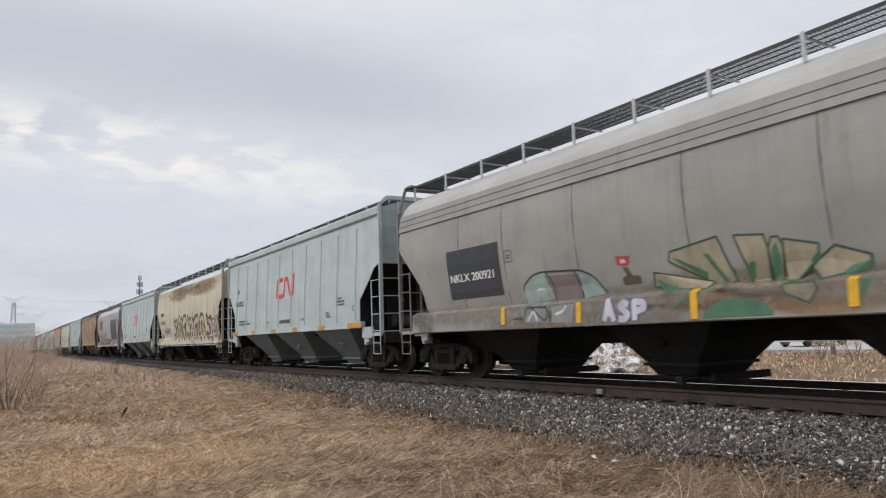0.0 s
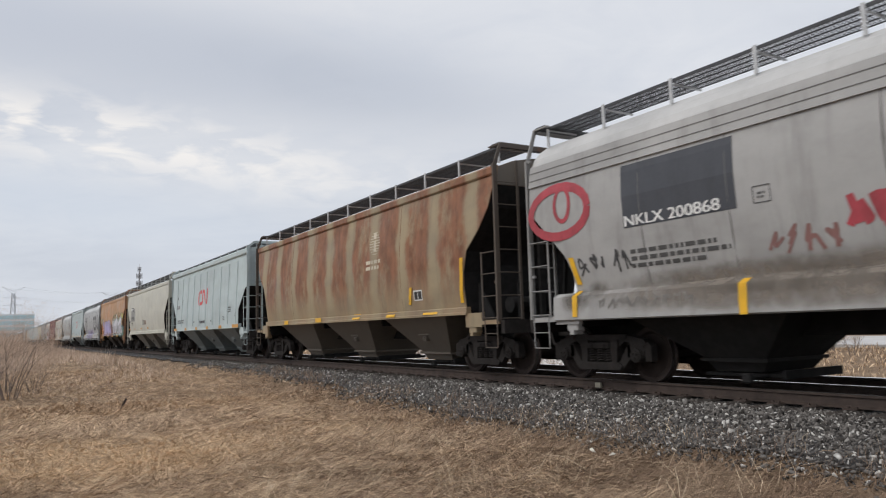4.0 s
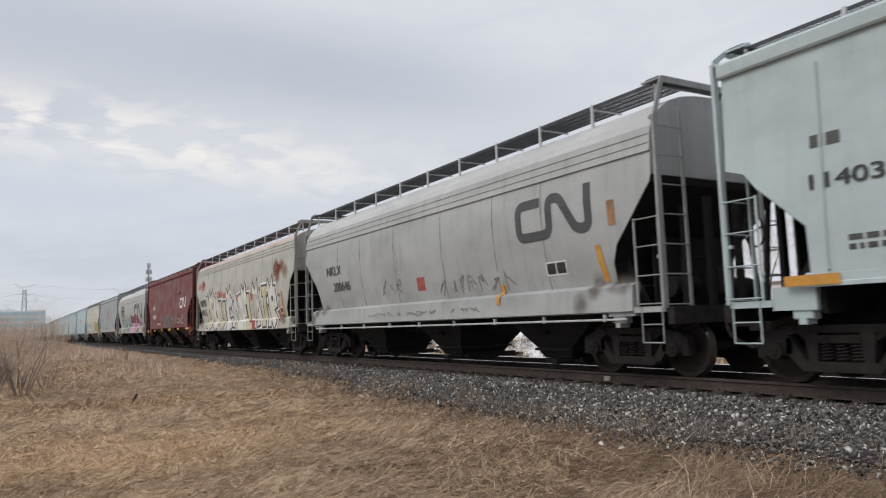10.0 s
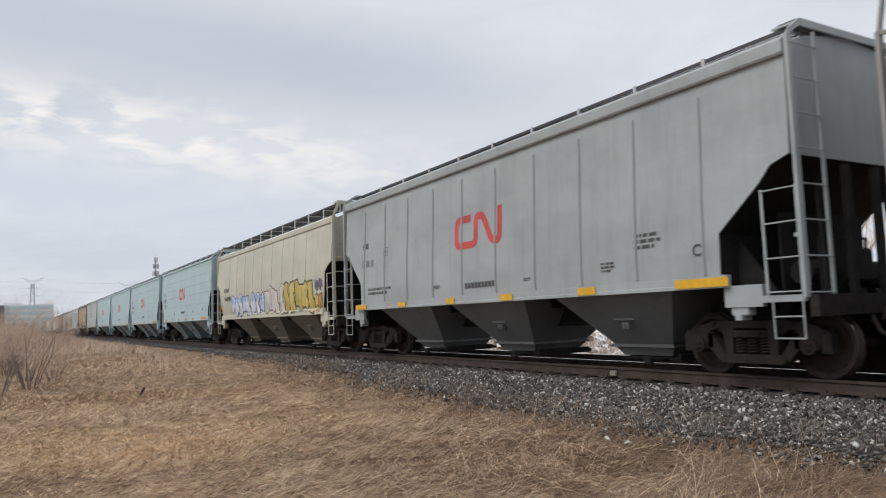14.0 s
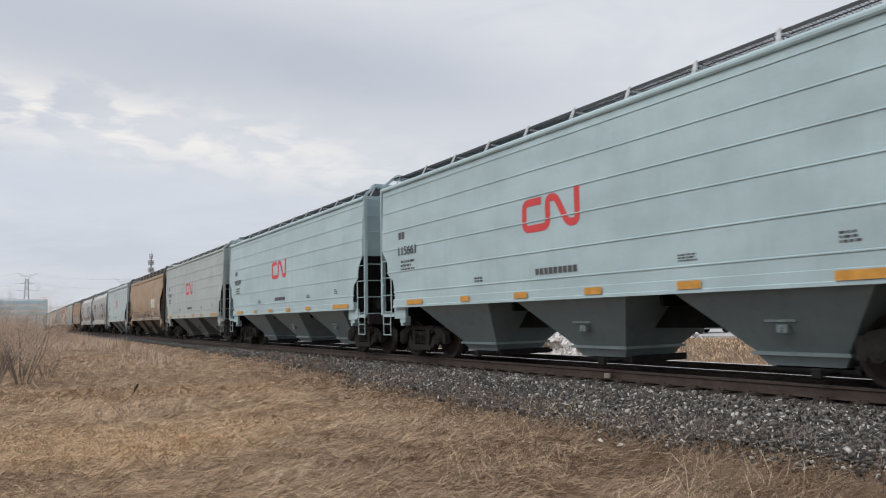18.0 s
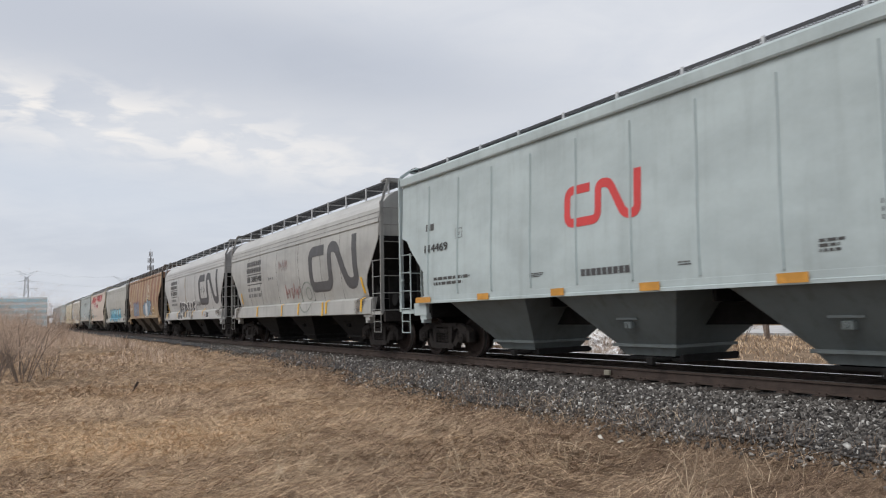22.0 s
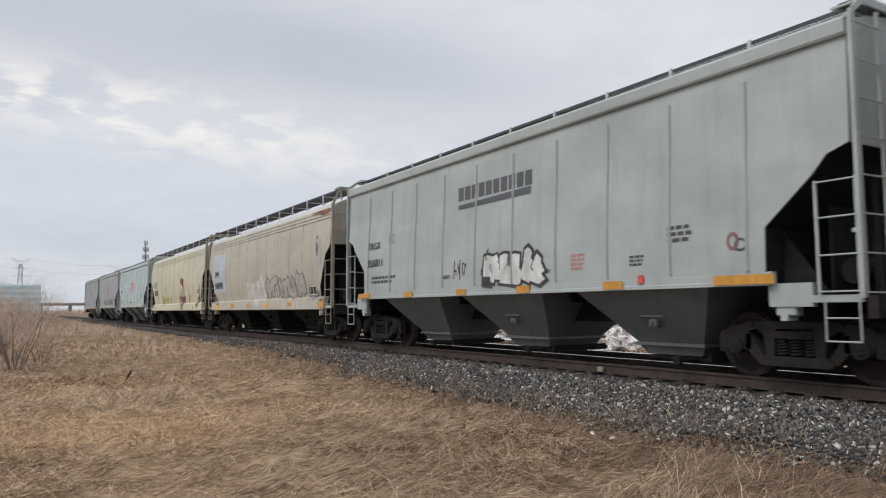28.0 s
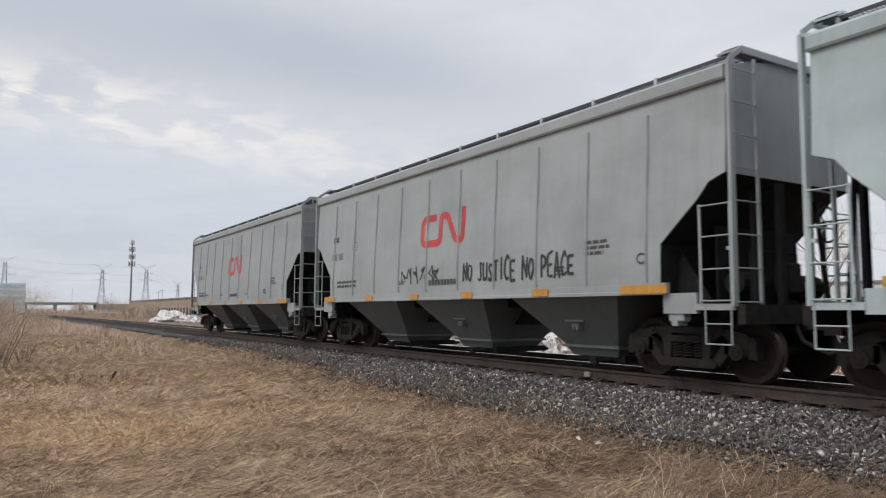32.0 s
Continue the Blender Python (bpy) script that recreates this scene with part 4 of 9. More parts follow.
ribbed(15, "dusty grey ribbed grain hopper with red emblem", (0.385, 0.41, 0.415), 0.3)
curved(16, "cream grain hopper with yellow and blue graffiti", (0.555, 0.54, 0.44), 0.02, 0.25, under=paint((0.23, 0.21, 0.17), 0, 0.5, 76), kind="blunt", post=paint((0.555, 0.54, 0.44), 0.02, 0.25, 16))
# bay colours: the body's, darkened for the shade below the sill
for k in range(17, 21):
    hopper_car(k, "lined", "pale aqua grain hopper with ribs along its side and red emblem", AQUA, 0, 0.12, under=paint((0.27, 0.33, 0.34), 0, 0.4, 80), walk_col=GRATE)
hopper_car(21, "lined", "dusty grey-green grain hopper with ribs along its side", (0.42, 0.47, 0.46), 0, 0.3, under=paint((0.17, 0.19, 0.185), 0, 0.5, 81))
curved(22, "ochre rusty grain hopper with cracked white patch", (0.37, 0.265, 0.165), 0.40, 0.7, (0.235, 0.125, 0.062), under=paint((0.14, 0.12, 0.092), 0.1, 0.4, 82, 0.6), end=END_GREY, sill=paint((0.40, 0.30, 0.23), 0.1, 0.5, 83))
ribbed(23, "pale sage ribbed grain hopper with red emblem", SAGE)
rounded(24, "grey cylindrical hopper with large dark emblem", (0.43, 0.43, 0.41), 0.05, 0.45)
rounded(25, "grey cylindrical hopper with dark emblem and white graffiti", (0.46, 0.46, 0.45), 0.03, 0.35)
curved(26, "rust-striped grain hopper with blue graffiti and cream emblem", (0.41, 0.30, 0.175), 0.8, 0.45, (0.145, 0.06, 0.030), stripes=1.30, under=paint((0.10, 0.086, 0.068), 0.1, 0.4, 86, 0.65))
rounded(27, "grey hopper with bright blue graffiti along its foot", (0.42, 0.41, 0.37), 0.05, 0.45, "slab")
curved(28, "cream hopper with faded pink upper side", (0.55, 0.47, 0.40), 0.08, 0.3, post=paint((0.58, 0.52, 0.40), 0.02, 0.3, 28), kind="angled")
ribbed(29, "pale grey ribbed grain hopper with dark block lettering", (0.42, 0.46, 0.45))
rounded(30, "beige hopper with faded graffiti letters and orange tape", (0.52, 0.48, 0.40), 0.06, 0.35, "slab")
rounded(31, "pale yellow hopper with maroon torch-shaped graffiti", (0.62, 0.58, 0.43), 0.03, 0.2, "slab")
ribbed(32, "pale sage ribbed grain hopper with red emblem", SAGE)
ribbed(33, "dusty grey ribbed grain hopper with scrawled black graffiti", (0.38, 0.407, 0.41), 0.25)
ribbed(34, "dusty grey ribbed grain hopper, last of the train", (0.365, 0.385, 0.39), 0.3)


# ---------------------------------------------------------------- paint on the cars' near side



def lay(name, polys, material, i, lift=0.006, label="", step=0.0):
    """Flat shapes in (along the car, height), laid on the curved side of car i as one thin coat."""
    car = CARS[i]
    kind = KIND[i]
    T = TYPES[kind]
    bm = bmesh.new()
    for k, pts in enumerate(polys):
        vs = [bm.verts.new((x, -step * k, z)) for x, z in pts]
        try:
            bm.faces.new(vs)
        except ValueError:
            pass
    if not step:
        bmesh.ops.remove_doubles(bm, verts=bm.verts[:], dist=0.0008)
    bmesh.ops.triangulate(bm, faces=bm.faces[:])
    return drape(name, bm, material, i, lift, label)


def drape(name, bm, material, i, lift, label):
    car, kind = CARS[i], KIND[i]
    T = TYPES[kind]
    zs = [v.co.z for v in bm.verts]
    lo, hi = min(zs), max(zs)
    cuts = [z for z, _ in T["side"] if lo + 0.02 < z < hi - 0.02]
    z = lo + 0.25
    while z < hi - 0.1:
        if all(abs(z - q) > 0.08 for q in cuts):
            cuts.append(z)
        z += 0.25
    a, b, w = T["sill"]
    cuts += [q for q in ((b - 0.06, b + 0.005) if T["deep"] else (b,)) if lo < q < hi]
    for z in cuts:
        bmesh.ops.bisect_plane(bm, geom=bm.verts[:] + bm.edges[:] + bm.faces[:], plane_co=(0, 0, z), plane_no=(0, 0, 1), dist=0.0005)
    for v in bm.verts:
        v.co.y += -outer(kind, v.co.z) - lift
    for f in bm.faces:
        f.normal_update()
        if f.normal.y > 0:
            f.normal_flip()
    me = bpy.data.meshes.new(name)
    bm.to_mesh(me)
    bm.free()
    return part(name, me, material, car, label)


def strip(name, pts, w, material, i, lift, above=None):
    """One continuous broad stroke along a line, laid on the side of car i; its turns lie a hair above one another."""
    n = len(pts)
    bm = bmesh.new()
    prev = None
    for k in range(n):
        a, b, c = pts[max(0, k - 1)], pts[k], pts[min(n - 1, k + 1)]
        d1 = Vector((b[0] - a[0], b[1] - a[1])) if k else Vector((c[0] - b[0], c[1] - b[1]))
        d2 = Vector((c[0] - b[0], c[1] - b[1])) if k < n - 1 else d1
        d1.normalize(), d2.normalize()
        m = Vector((-d1.y, d1.x)) + Vector((-d2.y, d2.x))
        m.normalize()
        q = w / 2 / max(0.55, m.dot(Vector((-d1.y, d1.x))))
        r = [bm.verts.new((b[0] + m.x * q, -0.00006 * k, b[1] + m.y * q)), bm.verts.new((b[0] - m.x * q, -0.00006 * k, b[1] - m.y * q))]
        if prev:
            bm.faces.new((prev[0], r[0], r[1], prev[1]))
        prev = r
    bmesh.ops.triangulate(bm, faces=bm.faces[:])
    low = max(above or 0.0, TYPES[KIND[i]]["sill"][0] + 0.01)
    bmesh.ops.bisect_plane(bm, geom=bm.verts[:] + bm.edges[:] + bm.faces[:], plane_co=(0, 0, low), plane_no=(0, 0, 1), clear_inner=True)
    if not bm.faces:
        bm.free()
        return None
    return drape(name, bm, material, i, lift, "")


def outer(kind, z):
    T = TYPES[kind]
    w = side_at(kind, z)
    a, b, s = T["sill"]
    if T["deep"]:
        if z <= b - 0.06:
            w = max(w if z > T["zb"] else 0, s - 0.02 * max(0, (z - a - 0.02)) / max(0.1, b - a - 0.08))
        elif z < b + 0.005:
            k = (z - b + 0.06) / 0.065
            w = (s - 0.02) * (1 - k) + max(w, s - 0.14) * k
    elif z <= b:
        w = max(w, s)
    return w


def rect(u0, u1, z0, z1, lean=0.0):
    return [(u0, z0), (u1, z0), (u1 + lean, z1), (u0 + lean, z1)]


def tape(i, u0, u1, z0, z1, col=None, lean=0.0):
    if z1 - z0 > u1 - u0:
        m = (u0 + u1) / 2
        u0, u1 = m - 0.062, m + 0.062
    lay("reflective_strip", [rect(u0, u1, z0, z1, lean)], col or YELLOW, i, 0.017)


def stroke(pts, w):
    """Quads and joints of a broad line."""
    out = []
    for (ax, az), (bx, bz) in zip(pts, pts[1:]):
        d = math.hypot(bx - ax, bz - az)
        if d < 1e-6:
            continue
        nx, nz = -(bz - az) / d * w / 2, (bx - ax) / d * w / 2
        out.append([(ax + nx, az + nz), (bx + nx, bz + nz), (bx - nx, bz - nz), (ax - nx, az - nz)])
    for x, z in pts[1:-1]:
        out.append([(x + w / 2 * math.cos(a), z + w / 2 * math.sin(a)) for a in (math.pi * k / 4 for k in range(8))])
    return out


def ribbon(pts, w):
    """One polygon strip with mitred corners along a line."""
    n = len(pts)
    L, Rr = [], []
    for k in range(n):
        a, b, c = pts[max(0, k - 1)], pts[k], pts[min(n - 1, k + 1)]
        d1 = Vector((b[0] - a[0], b[1] - a[1])) if k else Vector((c[0] - b[0], c[1] - b[1]))
        d2 = Vector((c[0] - b[0], c[1] - b[1])) if k < n - 1 else d1
        d1.normalize(), d2.normalize()
        m = (Vector((-d1.y, d1.x)) + Vector((-d2.y, d2.x)))
        m.normalize()
        s = w / 2 / max(0.5, m.dot(Vector((-d1.y, d1.x))))
        L.append((b[0] + m.x * s, b[1] + m.y * s))
        Rr.append((b[0] - m.x * s, b[1] - m.y * s))
    return [[L[k], L[k + 1], Rr[k + 1], Rr[k]] for k in range(n - 1)]


def curve_through(pts, r):
    """Round the corners of a line."""
    out = [pts[0]]
    for a, b, c in zip(pts, pts[1:], pts[2:]):
        A, B, C = Vector(a), Vector(b), Vector(c)
        u, v = (A - B), (C - B)
        k = min(r, u.length / 2.2, v.length / 2.2)
        p, q = B + u.normalized() * k, B + v.normalized() * k
        for s in (0, 0.2, 0.4, 0.6, 0.8, 1):
            out.append(tuple(p * (1 - s) ** 2 + B * 2 * s * (1 - s) + q * s * s))
    return out + [pts[-1]]


def emblem(i, u0, u1, z0, z1, col, wear=0.2):
    """The railway's emblem, as one bent band."""
    w, h = u1 - u0, z1 - z0
    b = 0.084 * w
    path = [(0.36, 0.83), (0.05, 0.83), (0.05, 0.06), (0.47, 0.06), (0.47, 0.85), (0.61, 0.85), (0.80, 0.06), (0.95, 0.06), (0.95, 1.0)]
    pts = curve_through([(u0 + x * w, z0 + z * h) for x, z in path], 0.085 * w)
    lay("emblem", ribbon(pts, b), ink(col, wear), i, 0.006)


def writing(i, u0, u1, z0, z1, text, col=(0.03, 0.03, 0.03), wear=0.15):
    """Stencilled characters, fitted into a box."""
    cu = bpy.data.curves.new("writing", "FONT")
    cu.body = text
    cu.fill_mode = "FRONT"
    ob = bpy.data.objects.new("writing", cu)
    me = bpy.data.meshes.new_from_object(ob)
    bm = bmesh.new()
    bm.from_mesh(me)
    bpy.data.objects.remove(ob)
    xs, ys = [v.co.x for v in bm.verts], [v.co.y for v in bm.verts]
    a, b, c, d = min(xs), max(xs), min(ys), max(ys)
    for v in bm.verts:
        v.co = Vector((u0 + (v.co.x - a) / (b - a) * (u1 - u0), 0, z0 + (v.co.y - c) / (d - c) * (z1 - z0)))
    twin = bmesh.ops.duplicate(bm, geom=bm.verts[:] + bm.edges[:] + bm.faces[:])["geom"]
    for v in twin:
        if isinstance(v, bmesh.types.BMVert):
            v.co += Vector((0.10 * (z1 - z0), -0.0008, 0))
    drape("number_lettering", bm, ink(col, wear), i, 0.016, "")


def bars(i, u0, u1, z0, z1, rows, col=(0.05, 0.05, 0.05), seed=1, name="small_print"):
    """Small print too fine to read: broken bars."""
    rng = random.Random(seed + i * 31)
    polys = []
    h = (z1 - z0) / (rows * 1.7 - 0.7)
    for r in range(rows):
        z = z0 + r * h * 1.7
        u = u0
        end = u1 - rng.random() * (u1 - u0) * 0.3
        while u < end:
            k = h * rng.uniform(0.6, 3.2)
            polys.append(rect(u, min(u + k, end), z, z + h))
            u += k + h * 0.6
    lay(name, polys, ink(col, 0.3), i)


def blocks(i, u0, u1, z0, z1, counts, col=(0.06, 0.06, 0.06), wear=0.3, name="lettering_block"):
    """Rows of plain upright bars, one for each character."""
    polys = []
    rows = len(counts)
    h = (z1 - z0) / (rows * 1.35 - 0.35)
    for r, n in enumerate(counts):
        z = z1 - h - r * h * 1.35
        w = (u1 - u0) / max(counts)
        for k in range(n):
            polys.append(rect(u0 + k * w + w * 0.09, u0 + (k + 1) * w - w * 0.09, z, z + h))
    lay(name, polys, ink(col, wear), i)


def blob(rng, u, z, w, h, n=14, spiky=0.22):
    """One chunky, uneven outline."""
    pts = []
    for k in range(n):
        a = 2 * math.pi * (k + 0.5) / n
        c, s = math.cos(a), math.sin(a)
        q = max(abs(c), abs(s)) ** -0.75
        r = q * (1 - spiky * rng.random())
        pts.append((u + w / 2 * c * r, z + h / 2 * s * r))
    return pts


def spear(p, q, w, tip, rng):
    """A thick stroke with cut or pointed ends."""
    P, Q = Vector(p), Vector(q)
    dv = (Q - P).normalized()
    nv = Vector((-dv.y, dv.x)) * w / 2
    k = rng.uniform(-0.5, 0.9) * tip
    j = rng.uniform(-0.5, 0.9) * tip
    return [tuple(P - nv - dv * w * j * 0.5), tuple(P + nv), tuple(Q + nv * 0.9), tuple(Q + dv * w * max(0.1, k)), tuple(Q - nv * 1.1)]


def graffiti(i, u0, u1, z0, z1, n, fill, edge, accent=None, seed=1, back=None, hollow=False, spiky=0.30, slash=True):
    """A row of sprayed, interlocking block shapes: backing, dark edge, fill, and bright cuts."""
    rng = random.Random(seed * 101 + i)
    w = (u1 - u0) / n
    h = z1 - z0
    if back:
        for k in range(n * 2):
            p = blob(rng, u0 + (k + 0.5) * w / 2 + rng.uniform(-0.1, 0.1) * w, z0 + h * rng.uniform(0.4, 0.7), w * rng.uniform(0.8, 1.2), h * rng.uniform(0.7, 1.1), 14, 0.3)
            lay("graffiti_backing", [p], haze_paint(back) if k % 2 else ink(back, 0.35), i, 0.0032 + 0.0002 * k)
    for k in range(n):
        c = u0 + k * w
        lean = rng.uniform(-0.12, 0.12) * w
        hh = h * rng.uniform(0.86, 1.0)
        zz = z0 + rng.uniform(0, h - hh)
        t = min(0.34 * w, 0.30 * hh) * rng.uniform(0.9, 1.15)
        t *= 1.2
        tilt = rng.uniform(-0.25, 0.25)
        tpl = [((0.22, rng.uniform(-0.05, 0.2)), (0.22 + tilt, rng.uniform(0.75, 1.05))), ((0.78, rng.uniform(-0.05, 0.25)), (0.75 + tilt * 0.6, rng.uniform(0.65, 1.0)))]
        for _ in range(rng.choice((1, 2, 2))):
            y0 = rng.uniform(0.1, 0.9)
            tpl.append(((rng.uniform(0.0, 0.25), y0), (rng.uniform(0.7, 1.05), y0 + rng.uniform(-0.45, 0.45))))
        if rng.random() < 0.5:
            tpl.append(((rng.uniform(0.3, 0.6), rng.uniform(-0.1, 0.2)), (rng.uniform(0.4, 0.7), rng.uniform(0.9, 1.15))))

        def at(p):
            return (c + (0.02 + 0.96 * p[0]) * w + lean * (p[1] - 0.5) + rng.uniform(-0.04, 0.04) * w, zz + (0.10 + 0.80 * p[1]) * hh + rng.uniform(-0.03, 0.03) * hh)
        body, rim = [], []
        e = min(0.05, 0.13 * w)
        for a, b in tpl:
            p, q = at(a), at(b)
            st = rng.getstate()
            body.append(spear(p, q, t, 0.8, rng))
            rng.setstate(st)
            dv = (Vector(q) - Vector(p)).normalized() * e
            rim.append(spear(tuple(Vector(p) - dv), tuple(Vector(q) + dv), t + 2 * e, 0.8, rng))
        o = 0.0045 + 0.0006 * k
        lay("graffiti_edge", rim, ink(edge, 0.15), i, o + 0.005, step=0.00008)
        f = fill[k % len(fill)] if isinstance(fill, list) else fill
        lay("graffiti_fill", body, ink(f, 0.3), i, o + 0.0060, step=0.00008)
        if slash:
            for p in body[:3]:
                x, z = p[1]
                X, Z = p[2]
                m = rng.uniform(0.2, 0.6)
                s = (x + (X - x) * m - 0.02, z + (Z - z) * m)
                cuts = ribbon([s, (s[0] + rng.uniform(-0.3, 0.3) * t, s[1] + rng.uniform(0.2, 0.7) * t), (s[0] + rng.uniform(-0.4, 0.4) * t, s[1] + rng.uniform(0.6, 1.2) * t)], e * rng.uniform(0.4, 0.9))
                lay("graffiti_line", cuts, ink(edge, 0.2), i, o + 0.0066)
        if accent:
            for p in body:
                g = rng.uniform(0.1, 0.7)
                x, z = p[0][0] * (1 - g) + p[4][0] * g, p[0][1] * (1 - g) + p[4][1] * g
                x2, z2 = p[1][0] * (1 - g) + p[2][0] * g, p[1][1] * (1 - g) + p[2][1] * g
                acc = [blob(rng, (x + x2) / 2, (z + z2) / 2, t * rng.uniform(0.3, 0.7), t * rng.uniform(0.4, 1.1), 9, 0.3)]
                lay("graffiti_highlight", acc, ink(accent, 0.3), i, o + 0.0071)


def scrawl(i, u0, u1, z0, z1, col, seed=1, w=0.03, n=7, name="graffiti_scrawl"):
    """A sprayed scrawl of looping lines."""
    rng = random.Random(seed * 77 + i)
    polys = []
    for k in range(n):
        u = u0 + (u1 - u0) * (k + 0.2) / n
        d = (u1 - u0) / n
        pts = [(u + d * rng.uniform(-0.1, 1.0), z0 + (z1 - z0) * q) for q in (rng.uniform(0, 0.3), rng.uniform(0.6, 1), rng.uniform(0.2, 0.6), rng.uniform(0.5, 1), rng.uniform(0, 0.4))]
        polys += ribbon(curve_through(pts, 0.5 * d), w * rng.uniform(0.7, 1.2))
    lay(name, polys, ink(col, 0.3), i, 0.007)


STROKES = {
    "A": [[(0, 0), (0.5, 1), (1, 0)], [(0.2, 0.36), (0.8, 0.36)]],
    "B": [[(0, 0), (0, 1), (0.75, 0.95), (0.8, 0.6), (0.1, 0.52)], [(0.1, 0.5), (0.95, 0.42), (0.9, 0.05), (0, 0)]],
    "C": [[(1, 0.82), (0.6, 1), (0.1, 0.8), (0, 0.35), (0.3, 0), (1, 0.12)]],
    "D": [[(0, 0), (0, 1), (0.65, 0.95), (1, 0.6), (0.9, 0.15), (0, 0)]],
    "E": [[(1, 1), (0, 0.95), (0, 0), (1, 0.04)], [(0.05, 0.5), (0.85, 0.52)]],
    "G": [[(1, 0.85), (0.5, 1), (0.05, 0.7), (0.05, 0.25), (0.5, 0), (0.95, 0.15), (0.95, 0.45), (0.55, 0.45)]],
    "H": [[(0, 0), (0.05, 1)], [(0.95, 0), (0.95, 1)], [(0.05, 0.48), (0.95, 0.52)]],
    "I": [[(0.5, 0), (0.5, 1)]],
    "J": [[(0.7, 1), (0.75, 0.2), (0.4, 0), (0, 0.2)], [(0.3, 1), (1, 1)]],
    "K": [[(0.05, 0), (0, 1)], [(1, 1), (0.1, 0.45), (1, 0)]],
    "L": [[(0, 1), (0, 0.04), (1, 0)]],
    "M": [[(0, 0), (0.1, 1), (0.5, 0.45), (0.9, 1), (1, 0)]],
    "N": [[(0, 0), (0.02, 1), (0.95, 0.05), (1, 1)]],
    "O": [[(0.5, 0), (0.08, 0.18), (0, 0.6), (0.4, 1), (0.9, 0.85), (1, 0.35), (0.5, 0)]],
    "P": [[(0.05, 0), (0, 1), (0.85, 0.95), (0.95, 0.6), (0.1, 0.45)]],
    "R": [[(0, 0), (0, 1), (0.85, 0.95), (0.9, 0.62), (0.1, 0.5), (1, 0)]],
    "S": [[(0.95, 0.88), (0.45, 1), (0.05, 0.75), (0.9, 0.3), (0.6, 0), (0, 0.1)]],
    "T": [[(0.5, 0), (0.5, 0.95)], [(0, 0.98), (1, 1)]],
    "U": [[(0, 1), (0.02, 0.25), (0.4, 0), (0.9, 0.2), (0.98, 1)]],
    "V": [[(0, 1), (0.45, 0), (1, 1)]],
    "Y": [[(0, 1), (0.5, 0.5), (1, 1)], [(0.5, 0.5), (0.45, 0)]],
}


def letters(i, word, u0, u1, z0, z1, fill, edge, thick=0.3, e=0.05, rim=None, soft_=0.12, rise=0.0, seed=1, spikes=False, upper=None, wob=0.05, glint=None):
    """Sprayed letters drawn as broad strokes: an outer rim, a dark edge and the fill; thick is a share of a letter's width."""
    rng = random.Random(seed * 19 + i)
    d = (u1 - u0) / len(word)
    for k, ch in enumerate(word):
        if ch == " ":
            continue
        h = (z1 - z0) * rng.uniform(0.92, 1.05)
        t = thick * d
        x0, b = u0 + k * d + 0.10 * d + t * 0.35, z0 + t * 0.4 + rise * k
        w, hh = d * 0.84 - t * 0.6, h - t * 0.8
        lean = rng.uniform(-0.08, 0.10) * d
        lines = list(STROKES[ch])
        if spikes:
            lines.append([(0.0, 0.95), (0.12, 1.22), (0.38, 0.98)])
            lines.append([(0.62, 0.98), (0.92, 1.28), (1.0, 0.92)])
        o = 0.0046 + 0.0007 * k
        f = fill[k % len(fill)] if isinstance(fill, list) else fill
        for q, line in enumerate(lines):
            pts = [(x0 + (x + rng.uniform(-wob, wob)) * w + lean * z, b + (z + rng.uniform(-wob, wob)) * hh) for x, z in line]
            tt = t * (0.45 if spikes and q >= len(lines) - 2 else rng.uniform(0.9, 1.12))
            pts = curve_through(pts, soft_ * d) if len(pts) > 2 and soft_ else pts

            def longer(g):
                a, c = Vector(pts[0]), Vector(pts[-1])
                a += (a - Vector(pts[1])).normalized() * g
                c += (c - Vector(pts[-2])).normalized() * g
                return [tuple(a)] + pts[1:-1] + [tuple(c)]
            v = 0.0003 * q
            if rim:
                strip("graffiti_rim", longer(e * 1.9), tt + 3.8 * e, ink(rim, 0.2), i, o + v)
            if edge:
                strip("graffiti_edge", longer(e), tt + 2 * e, ink(edge, 0.15), i, o + 0.0030 + v)
            strip("graffiti_fill", pts, tt, ink(f, 0.3), i, o + 0.0052 + v)
            if upper:
                strip("graffiti_shade", pts, tt, ink(upper[1], 0.25), i, o + 0.0068 + v, b + upper[0] * hh + rng.uniform(-0.06, 0.06))
            if glint:
                strip("graffiti_highlight", pts, tt * 0.55, ink(glint, 0.2), i, o + 0.0074 + v, b + 0.66 * hh)


def hand_written(i, word, u0, u1, z0, z1, col, w=0.035, seed=1, wob=0.07):
    """A line of quick hand lettering with a spray can."""
    rng = random.Random(seed * 7 + i)
    d = (u1 - u0) / len(word)
    for k, ch in enumerate(word):
        if ch in STROKES:
            lift, h = rng.uniform(-0.05, 0.05), rng.uniform(0.85, 1.1)
            for line in STROKES[ch]:
                pts = [(u0 + (k + 0.12 + 0.74 * (x + rng.uniform(-wob, wob))) * d, z0 + (lift + h * (z + rng.uniform(-wob, wob))) * (z1 - z0)) for x, z in line]
                strip("sprayed_stroke", curve_through(pts, 0.18 * d) if len(pts) > 2 else pts, w * rng.uniform(0.85, 1.2), ink(col, 0.2), i, 0.008 + 0.0001 * (k % 3))


